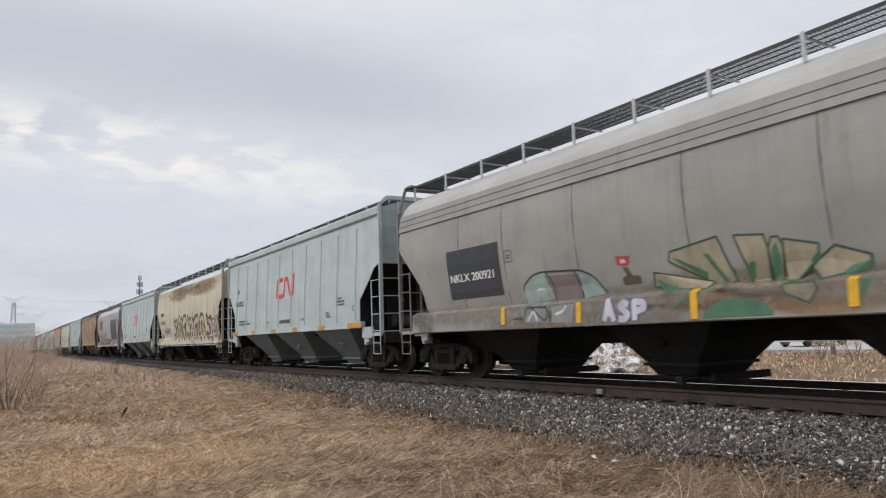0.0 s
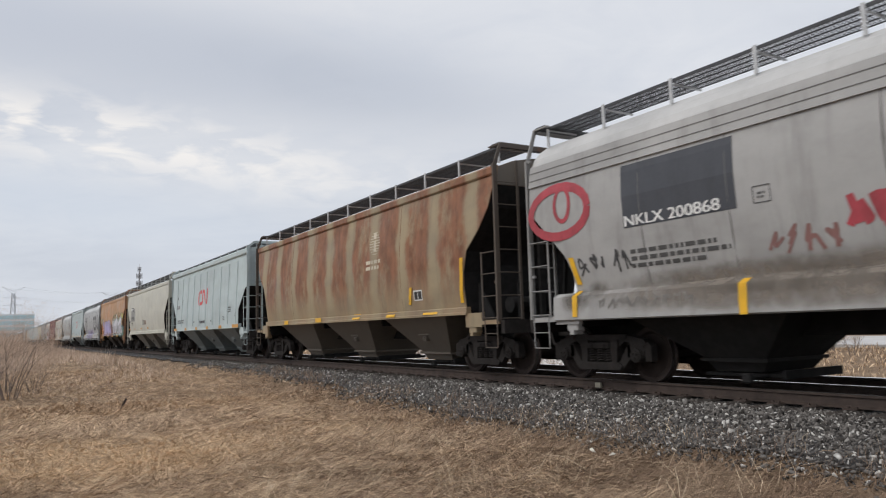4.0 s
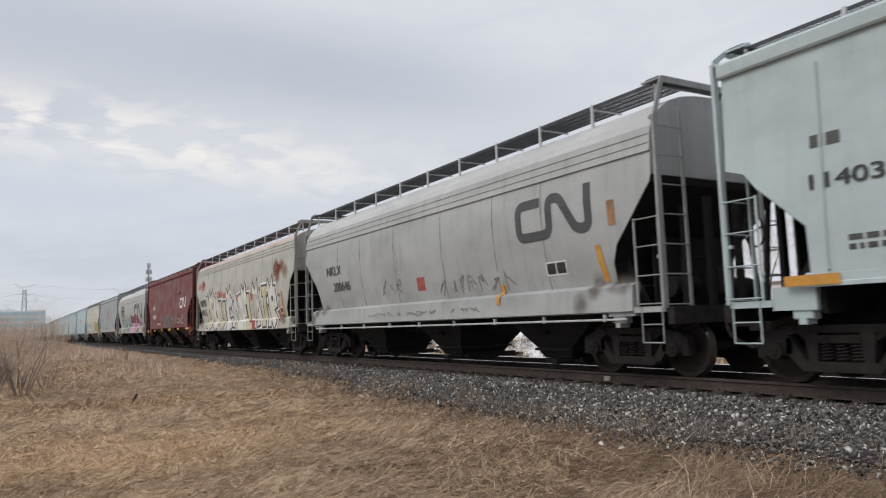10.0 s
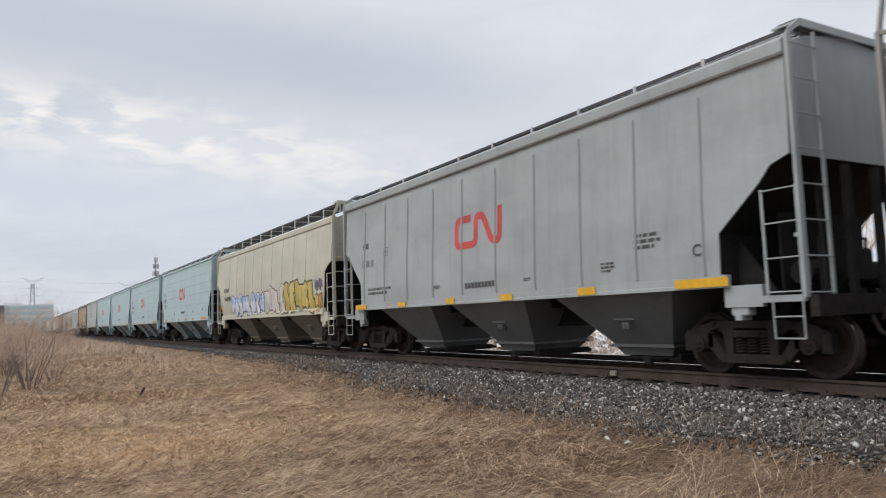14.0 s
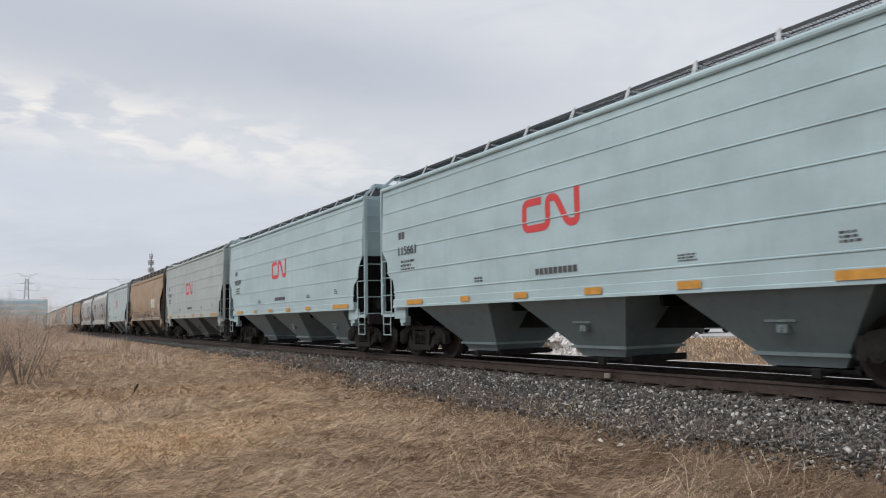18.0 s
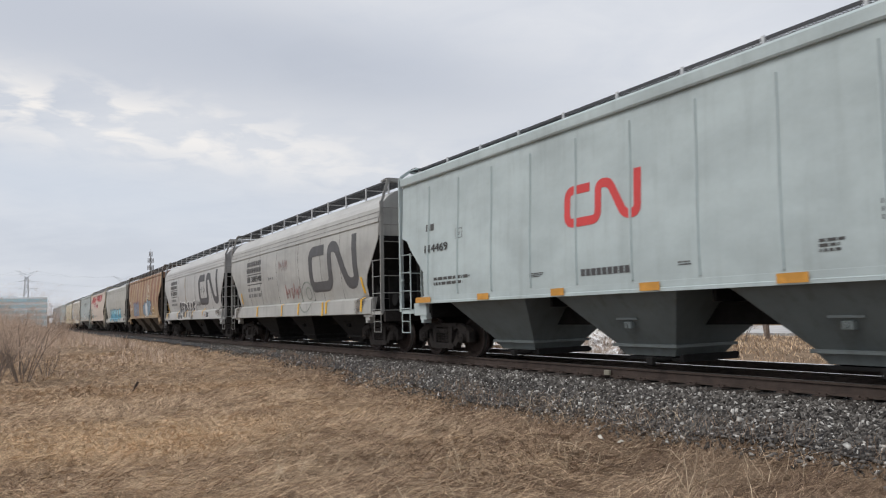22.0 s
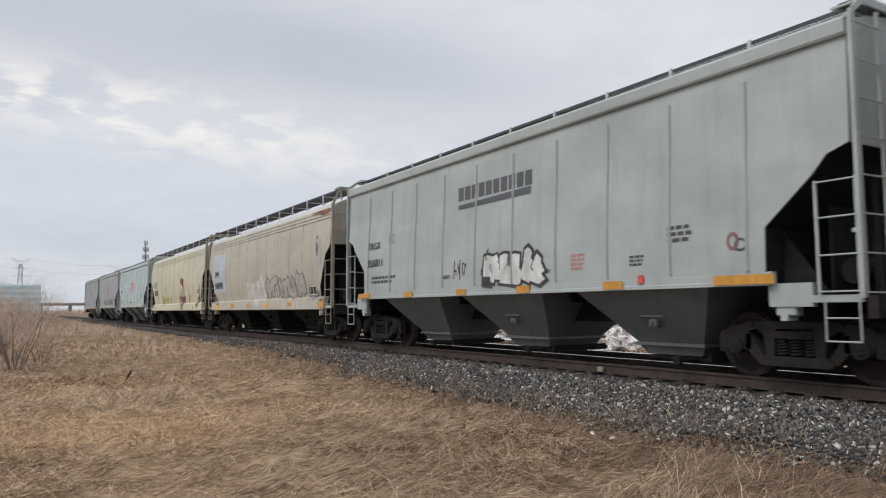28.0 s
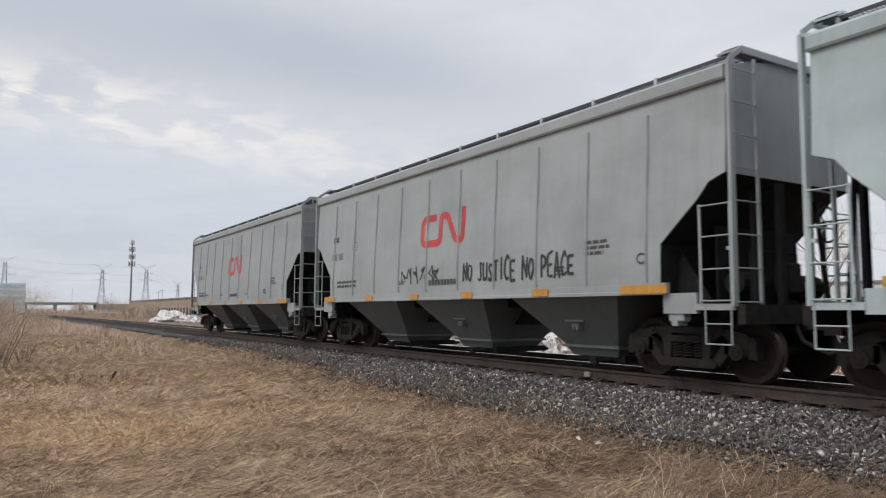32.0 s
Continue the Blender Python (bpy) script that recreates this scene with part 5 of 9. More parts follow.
GLYPHS = (
    [[(0, 0.05), (0.1, 0.35), (0.45, 0.2), (0.75, 0.05), (1, 0.3)], [(0.25, 0.7), (0.3, 1), (0.5, 0.75), (0.95, 0.9), (1, 0.6), (0.7, 0.5), (0.55, 0.25)], [(0.3, 0.65), (0.65, 0.62), (0.6, 0.4)]],
    [[(0, 0.1), (0.1, 0.6), (0.35, 0.98), (0.75, 1), (0.95, 0.7), (0.9, 0.35), (1, 0.1)], [(0.35, 0.3), (0.45, 0.7), (0.65, 0.72), (0.68, 0.35)], [(0.3, 0.05), (0.5, 0.3), (0.65, 0)]],
    [[(0, 0.95), (0.1, 0.75), (0.5, 0.95), (0.95, 1), (1, 0.75), (0.8, 0.55), (0.98, 0.1)], [(0.12, 0.7), (0.1, 0.3), (0.2, 0.05)], [(0.35, 0.5), (0.7, 0.7), (0.6, 0.35)], [(0.4, 0.1), (0.55, 0.35), (0.75, 0.05)]],
)


def smoke(i, u0, u1, z0, z1, order, col, shade, w=0.04):
    """Tall hollow letters: thin dark lines with sprayed shade beside them."""
    d = (u1 - u0) / len(order)
    for k, g in enumerate(order):
        for j, line in enumerate(GLYPHS[g]):
            pts = curve_through([(u0 + (k + x * 0.98) * d, z0 + (0.02 + 0.98 * z) * (z1 - z0)) for x, z in line], 0.16 * d)
            lay("graffiti_shade", ribbon([(x + 0.05, z - 0.03) for x, z in pts], 0.19), haze_paint(shade), i, 0.0034 + 0.0004 * j)
            lay("graffiti_stroke", ribbon(pts, w * (1.25 if j == 0 else 0.8)), ink(col, 0.3), i, 0.0075 + 0.0002 * j)


def domes(i, u0, u1, z0, z1, n, fill, line, rim):
    """Rounded sprayed mounds, each combed with dark curving lines."""
    rng = random.Random(70 + i)
    d = (u1 - u0) / n
    for k in range(n):
        c, a, b = u0 + (k + 0.5) * d, d * rng.uniform(0.56, 0.64), (z1 - z0) * rng.uniform(0.86, 1.0)
        arc = [(c + a * math.cos(t), z0 + b * math.sin(t) ** 0.8) for t in (math.pi * q / 14 for q in range(15))]
        lay("graffiti_mound", [arc], ink(fill[k % len(fill)], 0.35), i, 0.0045 + 0.0004 * k)
        lay("graffiti_rim", ribbon(arc, 0.05), ink(rim, 0.25), i, 0.0068 + 0.0002 * k)
        lay("graffiti_outline", ribbon([(x, z + 0.03) for x, z in arc], 0.025), ink(line, 0.2), i, 0.0082 + 0.0001 * k)
        for j in range(7):
            t = math.pi * (j + 0.5 + rng.uniform(-0.2, 0.2)) / 7
            p = [(c + a * 0.25 * math.cos(t) + rng.uniform(-0.05, 0.05), z0 + 0.06), (c + a * 0.75 * math.cos(t), z0 + b * 0.5 * math.sin(t)), (c + a * 0.5 * math.cos(t), z0 + b * 0.93 * math.sin(t))]
            lay("graffiti_stroke", ribbon(curve_through(p, 0.2), rng.uniform(0.025, 0.06)), ink(line, 0.3), i, 0.0090 + 0.0001 * j)


def ovals(i, u0, u1, z0, z1, n, fill, edge):
    """A row of leaning, outlined ovals."""
    rng = random.Random(50 + i)
    for k in range(n):
        d = (u1 - u0) / n
        c, h = u0 + (k + 0.5) * d, (z1 - z0) * (0.55 + 0.45 * math.sin(math.pi * (k + 0.7) / n)) * rng.uniform(0.85, 1.05)
        lean = rng.uniform(-0.5, 0.1)
        pts = [(c + d * 0.5 * math.cos(t) + lean * h * 0.4 * math.sin(t), z0 + h * (0.5 + 0.5 * math.sin(t))) for t in (2 * math.pi * q / 16 for q in range(16))]
        lay("graffiti_oval", [pts], ink(fill, 0.3), i, 0.0045 + 0.0004 * k)
        lay("graffiti_outline", ribbon(pts + pts[:1], 0.022), ink(edge, 0.3), i, 0.0082 + 0.0001 * k)


def ring(i, u0, u1, z0, z1, w, col, wear=0.3):
    c, d, a, b = (u0 + u1) / 2, (z0 + z1) / 2, (u1 - u0) / 2, (z1 - z0) / 2
    pts = [(c + a * math.cos(q), d + b * math.sin(q)) for q in (2 * math.pi * k / 20 for k in range(21))]
    lay("sprayed_ring", ribbon(pts, w), ink(col, wear), i, 0.007)


def striped_oval(i, u0, u1, z0, z1, col, wear=0.2):
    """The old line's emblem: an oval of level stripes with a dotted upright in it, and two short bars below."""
    c, a, m, b = (u0 + u1) / 2, (u1 - u0) / 2, (z0 + z1) / 2, (z1 - z0) / 2
    n = 9
    for k in range(n):
        q = -1 + 2 * (k + 0.5) / n
        w = a * math.sqrt(1 - q * q)
        h = b / n * (0.42 + 0.30 * (1 - abs(q)))
        lay("emblem_stripe", [rect(c - w, c + w, m + q * b - h / 2, m + q * b + h / 2)], ink(col, wear), i, 0.006)
    lay("emblem_stem", [[(c - 0.10, m - 0.62 * b), (c + 0.13, m - 0.62 * b), (c + 0.06, m - 0.50 * b), (c + 0.06, m + 0.28 * b), (c - 0.11, m + 0.22 * b), (c - 0.05, m + 0.12 * b), (c - 0.05, m - 0.50 * b)]], ink(col, wear), i, 0.0072)
    lay("emblem_dot", [[(c + 0.085 * math.cos(t), m + 0.68 * b + 0.085 * math.sin(t)) for t in (math.pi * k / 6 for k in range(12))]], ink(col, wear), i, 0.0078)


def panel(i, u0, u1, z0, z1, col, wear=0.15, lean=0.0, name="painted_panel", lift=0.004):
    lay(name, [rect(u0, u1, z0, z1, lean)], ink(col, wear), i, lift)


def frame_mark(i, u0, u1, z0, z1, col=(0.08, 0.08, 0.08)):
    w = 0.014
    lay("inspection_box", ribbon([(u0, z0), (u1, z0), (u1, z1), (u0, z1), (u0, z0)], w), ink(col, 0.2), i)
    bars(i, u0 + 0.06, u1 - 0.06, z0 + 0.06, z1 - 0.08, 2, col, name="inspection_print")


def label_plate(i, u0, u1, z0, z1):
    lay("data_plate", [rect(u0, u1, z0, z1)], ink((0.7, 0.7, 0.68), 0.1), i, 0.006)
    m = (u0 + u1) / 2
    e = 0.03
    lay("data_plate_panel", [rect(u0 + e, m - e / 2, z0 + e, z1 - e), rect(m + e / 2, u1 - e, z0 + e, z1 - e)], ink((0.02, 0.02, 0.02), 0.1), i, 0.009)


def stain(i, u, z, w, h, col, seed=1, n=6):
    """Clouds of thin spray that fade out towards their edges."""
    rng = random.Random(seed * 13 + i)
    for k in range(n):
        cloud_at(i, u + rng.uniform(-0.36, 0.36) * w, z + rng.uniform(-0.36, 0.36) * h, abs(w) * rng.uniform(0.16, 0.34), abs(h) * rng.uniform(0.28, 0.5), col, 0.0028 + 0.0003 * k)


def cloud_at(i, u, z, a, b, col, lift):
    bm = bmesh.new()
    uv = bm.loops.layers.uv.new("spray")
    rings = [[bm.verts.new((u, 0, z))]]
    spot = {rings[0][0]: (0.0, 0.0)}
    for r in (0.34, 0.67, 1.0):
        ring = []
        for k in range(12):
            t = 2 * math.pi * k / 12
            v = bm.verts.new((u + a * r * math.cos(t), 0, z + b * r * math.sin(t)))
            spot[v] = (r * math.cos(t), r * math.sin(t))
            ring.append(v)
        rings.append(ring)
    faces = [bm.faces.new((rings[0][0], rings[1][k], rings[1][(k + 1) % 12])) for k in range(12)]
    for p, q in zip(rings[1:], rings[2:]):
        faces += [bm.faces.new((p[k], q[k], q[(k + 1) % 12], p[(k + 1) % 12])) for k in range(12)]
    for f in faces:
        for loop in f.loops:
            loop[uv].uv = spot[loop.vert]
    T = TYPES[KIND[i]]
    geom = bm.verts[:] + bm.edges[:] + bm.faces[:]
    bmesh.ops.bisect_plane(bm, geom=geom, plane_co=(0, 0, T["sill"][0] + 0.01), plane_no=(0, 0, 1), clear_inner=True)
    geom = bm.verts[:] + bm.edges[:] + bm.faces[:]
    bmesh.ops.bisect_plane(bm, geom=geom, plane_co=(0, 0, T["roof"][0][1]), plane_no=(0, 0, -1), clear_inner=True)
    if bm.faces:
        drape("sprayed_haze", bm, haze_paint(col, True), i, lift, "")
    else:
        bm.free()


_haze = {}


def haze_paint(col, fades=False):
    """Thin sprayed paint that lets the coat below show through in grains."""
    if (col, fades) not in _haze:
        m, n, l, b = shader("thin_sprayed_paint")
        tc = n.new("ShaderNodeTexCoord")
        f = noise_fac(n, l, tc.outputs["Object"], 3.2, 8, (1, 1, 0.8), 0.7)
        b.inputs["Base Color"].default_value = (*col, 1)
        b.inputs["Roughness"].default_value = 0.6
        cover = ramp_of(n, l, f, 0.34, 0.62, 0.35 if fades else 0.0, 0.9)
        if fades:
            d = n.new("ShaderNodeVectorMath")
            d.operation = "LENGTH"
            l.new(tc.outputs["UV"], d.inputs[0])
            cover = times(n, l, cover, ramp_of(n, l, d.outputs["Value"], 1.0, 0.15, 0.0, 0.85))
        l.new(cover, b.inputs["Alpha"])
        _haze[(col, fades)] = m
    return _haze[(col, fades)]


INK_RED, INK_BLACK, INK_WHITE = (0.62, 0.05, 0.05), (0.025, 0.025, 0.028), (0.75, 0.75, 0.73)
INK_GREY = (0.06, 0.06, 0.065)


# marks, tape and graffiti: car, from and to along it, from and to in height
for i in [1, 3, 6, 10, 15, 23, 29, 32, 33, 34]:
    tone = YELLOW if i == 15 else ORANGE
    tape(i, -6.51, -5.78, 1.30, 1.43, tone)
    tape(i, -3.80, -3.37, 1.30, 1.43, tone)
    tape(i, -1.36, -0.99, 1.30, 1.43, tone)
    tape(i, 0.82, 1.23, 1.30, 1.43, tone)
    tape(i, 3.19, 3.63, 1.30, 1.43, tone)
    tape(i, 5.37, 6.31, 1.30, 1.43, tone)
    bars(i, 4.55, 5.15, 1.97, 2.21, 3)
    bars(i, 3.78, 4.13, 1.66, 1.82, 3)
    bars(i, 1.59, 1.90, 1.65, 1.71, 2)
    bars(i, -2.03, -1.58, 1.67, 1.75, 3)
    bars(i, -5.65, -4.02, 1.69, 1.87, 2)
    frame_mark(i, -4.70, -4.43, 2.71, 2.92)
    ring(i, 5.73, 5.90, 1.77, 1.92, 0.03, INK_GREY)
for i in [1, 3, 6, 10, 15, 23, 32, 33, 34]:
    emblem(i, -0.98, 0.9, 2.52, 3.28, INK_RED, 0.35 if i in (15, 33, 34) else 0.12)
    blocks(i, -0.56, 0.62, 1.61, 1.73, (9,), INK_GREY)
    blocks(i, -6.08, -5.66, 3.00, 3.16, (2,))
writing(1, -6.09, -5.04, 2.48, 2.67, "113752")
writing(3, -6.09, -5.04, 2.48, 2.67, "113701")
writing(10, -6.09, -5.04, 2.48, 2.67, "114031")
writing(23, -6.09, -5.04, 2.48, 2.67, "114469")
writing(32, -6.09, -5.04, 2.48, 2.67, "113904")
bars(6, -6.09, -5.04, 2.48, 2.67, 1, (0.2, 0.2, 0.2))
bars(15, -6.09, -5.04, 2.48, 2.67, 1, (0.2, 0.2, 0.2))
bars(33, -6.09, -5.04, 2.48, 2.67, 1, (0.2, 0.2, 0.2))
bars(34, -6.09, -5.04, 2.48, 2.67, 1, (0.2, 0.2, 0.2))
for i in [17, 18, 19, 20, 21]:
    tape(i, -5.82, -5.04, 1.34, 1.46, ORANGE)
    tape(i, -3.32, -2.97, 1.34, 1.46, ORANGE)
    tape(i, -1.35, -0.92, 1.34, 1.46, ORANGE)
    tape(i, 0.69, 1.11, 1.34, 1.46, ORANGE)
    tape(i, 2.71, 3.14, 1.34, 1.46, ORANGE)
    tape(i, 5.10, 6.30, 1.34, 1.46, ORANGE)
    emblem(i, -1.06, 0.63, 2.61, 3.27, INK_RED, 0.1)
    blocks(i, -0.70, 0.50, 1.76, 1.88, (9,), INK_GREY)
    blocks(i, -6.31, -5.96, 3.01, 3.19, (2,), INK_GREY)
    bars(i, -6.18, -5.42, 2.20, 2.46, 3)
    bars(i, 2.72, 3.08, 1.75, 1.86, 3)
    bars(i, -2.80, -2.45, 1.74, 1.84, 2)
    bars(i, 5.17, 5.44, 1.79, 1.93, 3)
writing(18, -6.29, -5.38, 2.60, 2.82, "115546")
writing(19, -6.29, -5.38, 2.60, 2.82, "115661")
writing(20, -6.29, -5.38, 2.60, 2.82, "115509")
writing(21, -6.29, -5.38, 2.60, 2.82, "115115")
bars(17, -6.29, -5.38, 2.60, 2.82, 1, (0.1, 0.1, 0.1))
panel(0, -5.42, -3.45, 1.76, 2.83, (0.035, 0.040, 0.052))
writing(0, -5.32, -3.69, 2.13, 2.30, "NKLX 200921", INK_WHITE)
frame_mark(0, -3.27, -3.03, 2.39, 2.61)
SAND, LEAF, PINE = (0.37, 0.32, 0.22), (0.05, 0.16, 0.085), (0.03, 0.085, 0.05)
stain(0, 2.0, 1.55, 3.4, 0.6, (0.33, 0.29, 0.21), 3, 8)
for _q in ([(0.42, 1.62), (0.46, 1.84), (1.50, 1.62), (1.40, 1.52)], [(0.78, 1.98), (0.82, 2.12), (1.68, 2.24), (1.90, 1.58), (1.55, 1.58)], [(1.95, 2.22), (2.40, 2.17), (2.44, 1.98), (2.40, 1.56), (2.15, 1.56)], [(2.44, 1.98), (2.50, 2.12), (2.60, 2.12), (2.66, 1.98), (2.58, 1.56), (2.46, 1.56)], [(2.66, 2.08), (3.12, 1.96), (3.10, 1.80), (2.78, 1.52), (2.62, 1.56)], [(2.98, 1.70), (3.32, 1.92), (3.72, 1.76), (3.70, 1.62), (3.10, 1.52)], [(2.62, 1.50), (2.66, 1.38), (2.98, 1.24), (3.10, 1.40), (3.05, 1.50)]):
    lay("graffiti_wedge", [_q], ink(SAND, 0.3), 0, 0.0048)
    lay("graffiti_outline", ribbon(_q + _q[:1], 0.03), ink(PINE, 0.2), 0, 0.0085)
for _q in ([(0.48, 1.74), (0.86, 1.66), (0.92, 1.50), (0.62, 1.52)], [(0.82, 2.04), (1.42, 1.66), (1.44, 1.76), (1.0, 1.98)], [(1.42, 2.02), (1.50, 2.02), (1.80, 1.56), (1.72, 1.56)], [(2.12, 1.82), (2.22, 1.84), (2.16, 1.58), (2.08, 1.60)], [(2.48, 1.96), (2.56, 2.04), (2.60, 1.86), (2.54, 1.56), (2.48, 1.56)], [(2.86, 1.62), (3.08, 1.86), (3.12, 1.80), (2.96, 1.60)], [(3.36, 1.64), (3.70, 1.70), (3.70, 1.60), (3.42, 1.54)], [(0.86, 1.26), (1.14, 1.40), (1.16, 1.46), (0.90, 1.34)], [(3.62, 1.22), (3.74, 1.46), (3.70, 1.52), (3.60, 1.36)]):
    lay("graffiti_leaf", [_q], ink(LEAF, 0.3), 0, 0.0100)
lay("graffiti_mound", [[(1.40 + 0.55 * (1 - math.cos(t)), 1.11 + 0.25 * math.sin(t)) for t in (math.pi * k / 12 for k in range(13))]], ink(LEAF, 0.3), 0, 0.0090)
lay("graffiti_face", [[(-2.84, 1.84), (-2.62, 2.02), (-2.2, 2.10), (-1.86, 1.96), (-1.86, 1.56), (-2.7, 1.54)]], ink((0.27, 0.35, 0.33), 0.3), 0, 0.0048)
lay("graffiti_face", [[(-2.14, 2.02), (-1.20, 1.98), (-1.18, 1.54), (-1.88, 1.54)]], ink((0.17, 0.13, 0.12), 0.3), 0, 0.0056)
lay("graffiti_face", [[(-1.22, 2.02), (-0.86, 1.90), (-0.62, 1.60), (-1.14, 1.54)]], ink((0.26, 0.34, 0.33), 0.3), 0, 0.0064)
lay("graffiti_face", [[(-2.72, 1.46), (-2.0, 1.44), (-2.0, 1.16), (-2.74, 1.18)], [(-1.9, 1.44), (-1.3, 1.46), (-1.36, 1.14), (-1.9, 1.16)]], ink((0.24, 0.25, 0.25), 0.35), 0, 0.0056)
for _q in ([(-2.70, 1.56), (-2.84, 1.84), (-2.5, 2.06), (-2.2, 2.10), (-1.16, 2.04), (-0.84, 1.90), (-0.62, 1.60)], [(-2.1, 2.08), (-1.92, 1.90), (-1.88, 1.54)], [(-1.34, 2.06), (-1.22, 1.84), (-1.2, 1.56)], [(-2.72, 1.16), (-2.66, 1.46), (-2.0, 1.44), (-2.06, 1.16), (-2.5, 1.46)]):
    lay("graffiti_outline", ribbon(curve_through(_q, 0.12), 0.032), ink((0.02, 0.04, 0.035), 0.2), 0, 0.0088)
for _q in ([(-2.5, 1.72), (-2.3, 1.80), (-2.1, 1.72)], [(-2.6, 1.20), (-2.42, 1.40), (-2.3, 1.20)], [(-1.8, 1.30), (-1.6, 1.34), (-1.5, 1.44)], [(-1.2, 1.72), (-1.0, 1.74), (-0.8, 1.62)]):
    lay("graffiti_highlight", ribbon(curve_through(_q, 0.08), 0.05), ink((0.62, 0.60, 0.60), 0.2), 0, 0.0096)
letters(0, "ASP", -0.64, 0.36, 1.10, 1.48, [(0.58, 0.58, 0.62)], (0.16, 0.18, 0.34), 0.30, 0.02, None, 0.08, 0, 19)
lay("sprayed_flag", [[(-0.28, 2.04), (-0.30, 2.18), (-0.14, 2.16), (0.02, 2.16), (-0.02, 2.02), (-0.16, 2.00)]], ink((0.50, 0.05, 0.05), 0.2), 0, 0.006)
lay("sprayed_flag", [[(-0.20, 2.05), (-0.20, 2.12), (-0.10, 2.11), (-0.08, 2.05)]], ink((0.62, 0.58, 0.55), 0.2), 0, 0.0075)
lay("sprayed_haze", [[(-0.18, 1.98), (-0.06, 1.98), (0.02, 1.84), (0.18, 1.82), (0.18, 1.70), (-0.20, 1.70), (-0.22, 1.80), (-0.10, 1.86)]], ink((0.10, 0.09, 0.05), 0.3), 0, 0.006)
stain(0, 2.3, 1.3, 3.0, 0.4, (0.34, 0.22, 0.12), 2, 6)
tape(0, -3.45, -3.29, 1.16, 1.51, YELLOW, 0)
tape(0, -1.25, -1.11, 1.13, 1.48, YELLOW, 0)
tape(0, 1.15, 1.35, 1.10, 1.54, YELLOW, 0)
tape(0, 3.47, 3.60, 1.16, 1.52, YELLOW, 0)
writing(2, -6.49, -5.53, 2.69, 2.91, "SMW", INK_GREY)
writing(2, -6.40, -5.25, 2.25, 2.44, "851080", INK_GREY)
scrawl(2, -5.57, -3.80, 1.54, 2.09, (0.10, 0.18, 0.42), 1, 0.05, 8)
smoke(2, -2.98, 1.63, 1.16, 2.60, (0, 1, 2, 0), (0.05, 0.05, 0.045), (0.12, 0.12, 0.105))
graffiti(2, 1.7, 2.4, 1.2, 1.9, 1, (0.50, 0.47, 0.40), (0.10, 0.10, 0.09), None, 7)
smoke(2, 1.9, 5.85, 1.12, 2.5, (2, 1, 0), (0.04, 0.03, 0.035), (0.16, 0.09, 0.09))
graffiti(2, 5.69, 7.10, 1.09, 2.39, 2, (0.50, 0.44, 0.42), (0.03, 0.02, 0.03), (0.2, 0.06, 0.06), 9)
tape(2, -1.25, -1.14, 1.63, 2.18, YELLOW, -0.06)
tape(2, 1.20, 1.31, 1.68, 2.20, YELLOW, -0.06)
tape(2, 4.20, 4.31, 1.71, 2.18, YELLOW, -0.06)
tape(2, 6.41, 6.59, 2.21, 2.69, YELLOW, 0)
ring(2, 1.95, 2.21, 2.40, 2.64, 0.03, (0.5, 0.08, 0.05))
panel(4, -5.26, -3.17, 2.50, 3.51, (0.050, 0.055, 0.068))
writing(4, -5.23, -3.44, 2.52, 2.69, "NKLX 200868", INK_WHITE)
panel(4, 2.35, 6.23, 1.71, 3.38, (0.050, 0.055, 0.068))
frame_mark(4, -2.91, -2.66, 2.52, 2.74)
ring(4, -7.57, -6.05, 2.56, 3.45, 0.16, (0.42, 0.04, 0.06))
ring(4, -6.90, -6.51, 2.82, 3.42, 0.08, (0.42, 0.04, 0.06))
scrawl(4, -1.73, -0.94, 1.99, 2.42, (0.42, 0.04, 0.06), 2, 0.13, 5)
scrawl(4, -6.46, -5.23, 1.82, 2.25, INK_BLACK, 3, 0.05, 5)
scrawl(4, -2.86, -1.84, 1.80, 2.21, (0.22, 0.1, 0.09), 4, 0.05, 4)
scrawl(4, -5.95, -4.02, 1.23, 1.45, (0.16, 0.15, 0.14), 5, 0.035, 10)
bars(4, -5.20, -3.26, 1.86, 2.15, 3)
tape(4, -6.56, -6.40, 1.68, 2.16, YELLOW, -0.12)
tape(4, -6.60, -6.39, 1.12, 1.57, YELLOW, 0)
tape(4, -3.26, -3.09, 1.15, 1.56, YELLOW, 0)
tape(4, 6.37, 6.60, 1.66, 2.10, YELLOW, 0)
tape(4, 6.34, 6.56, 1.15, 1.52, YELLOW, 0)
tape(4, 3.62, 3.84, 1.11, 1.50, YELLOW, 0)
tape(4, 1.08, 1.31, 1.07, 1.48, YELLOW, 0)
tape(4, -0.92, -0.72, 1.06, 1.48, YELLOW, 0)
tape(4, -3.29, -3.05, 1.06, 1.48, YELLOW, 0)
scrawl(4, 6.53, 7.56, 2.88, 3.38, (0.45, 0.12, 0.16), 6, 0.14, 4)
striped_oval(5, 2.19, 2.79, 2.98, 3.62, (0.62, 0.55, 0.42), 0.3)
bars(5, 1.97, 2.87, 2.61, 2.86, 2, (0.62, 0.55, 0.42))
tape(5, 6.53, 6.71, 1.53, 2.50, YELLOW, 0.12)
tape(5, 4.22, 4.38, 1.59, 2.00, YELLOW, 0.12)
tape(5, 4.97, 5.62, 1.32, 1.44, YELLOW, 0)
tape(5, 3.08, 3.56, 1.31, 1.45, YELLOW, 0)
tape(5, 0.99, 1.45, 1.32, 1.46, YELLOW, 0)
tape(5, -1.78, -1.31, 1.30, 1.43, YELLOW, 0)
tape(5, -4.67, -4.27, 1.29, 1.42, YELLOW, 0)
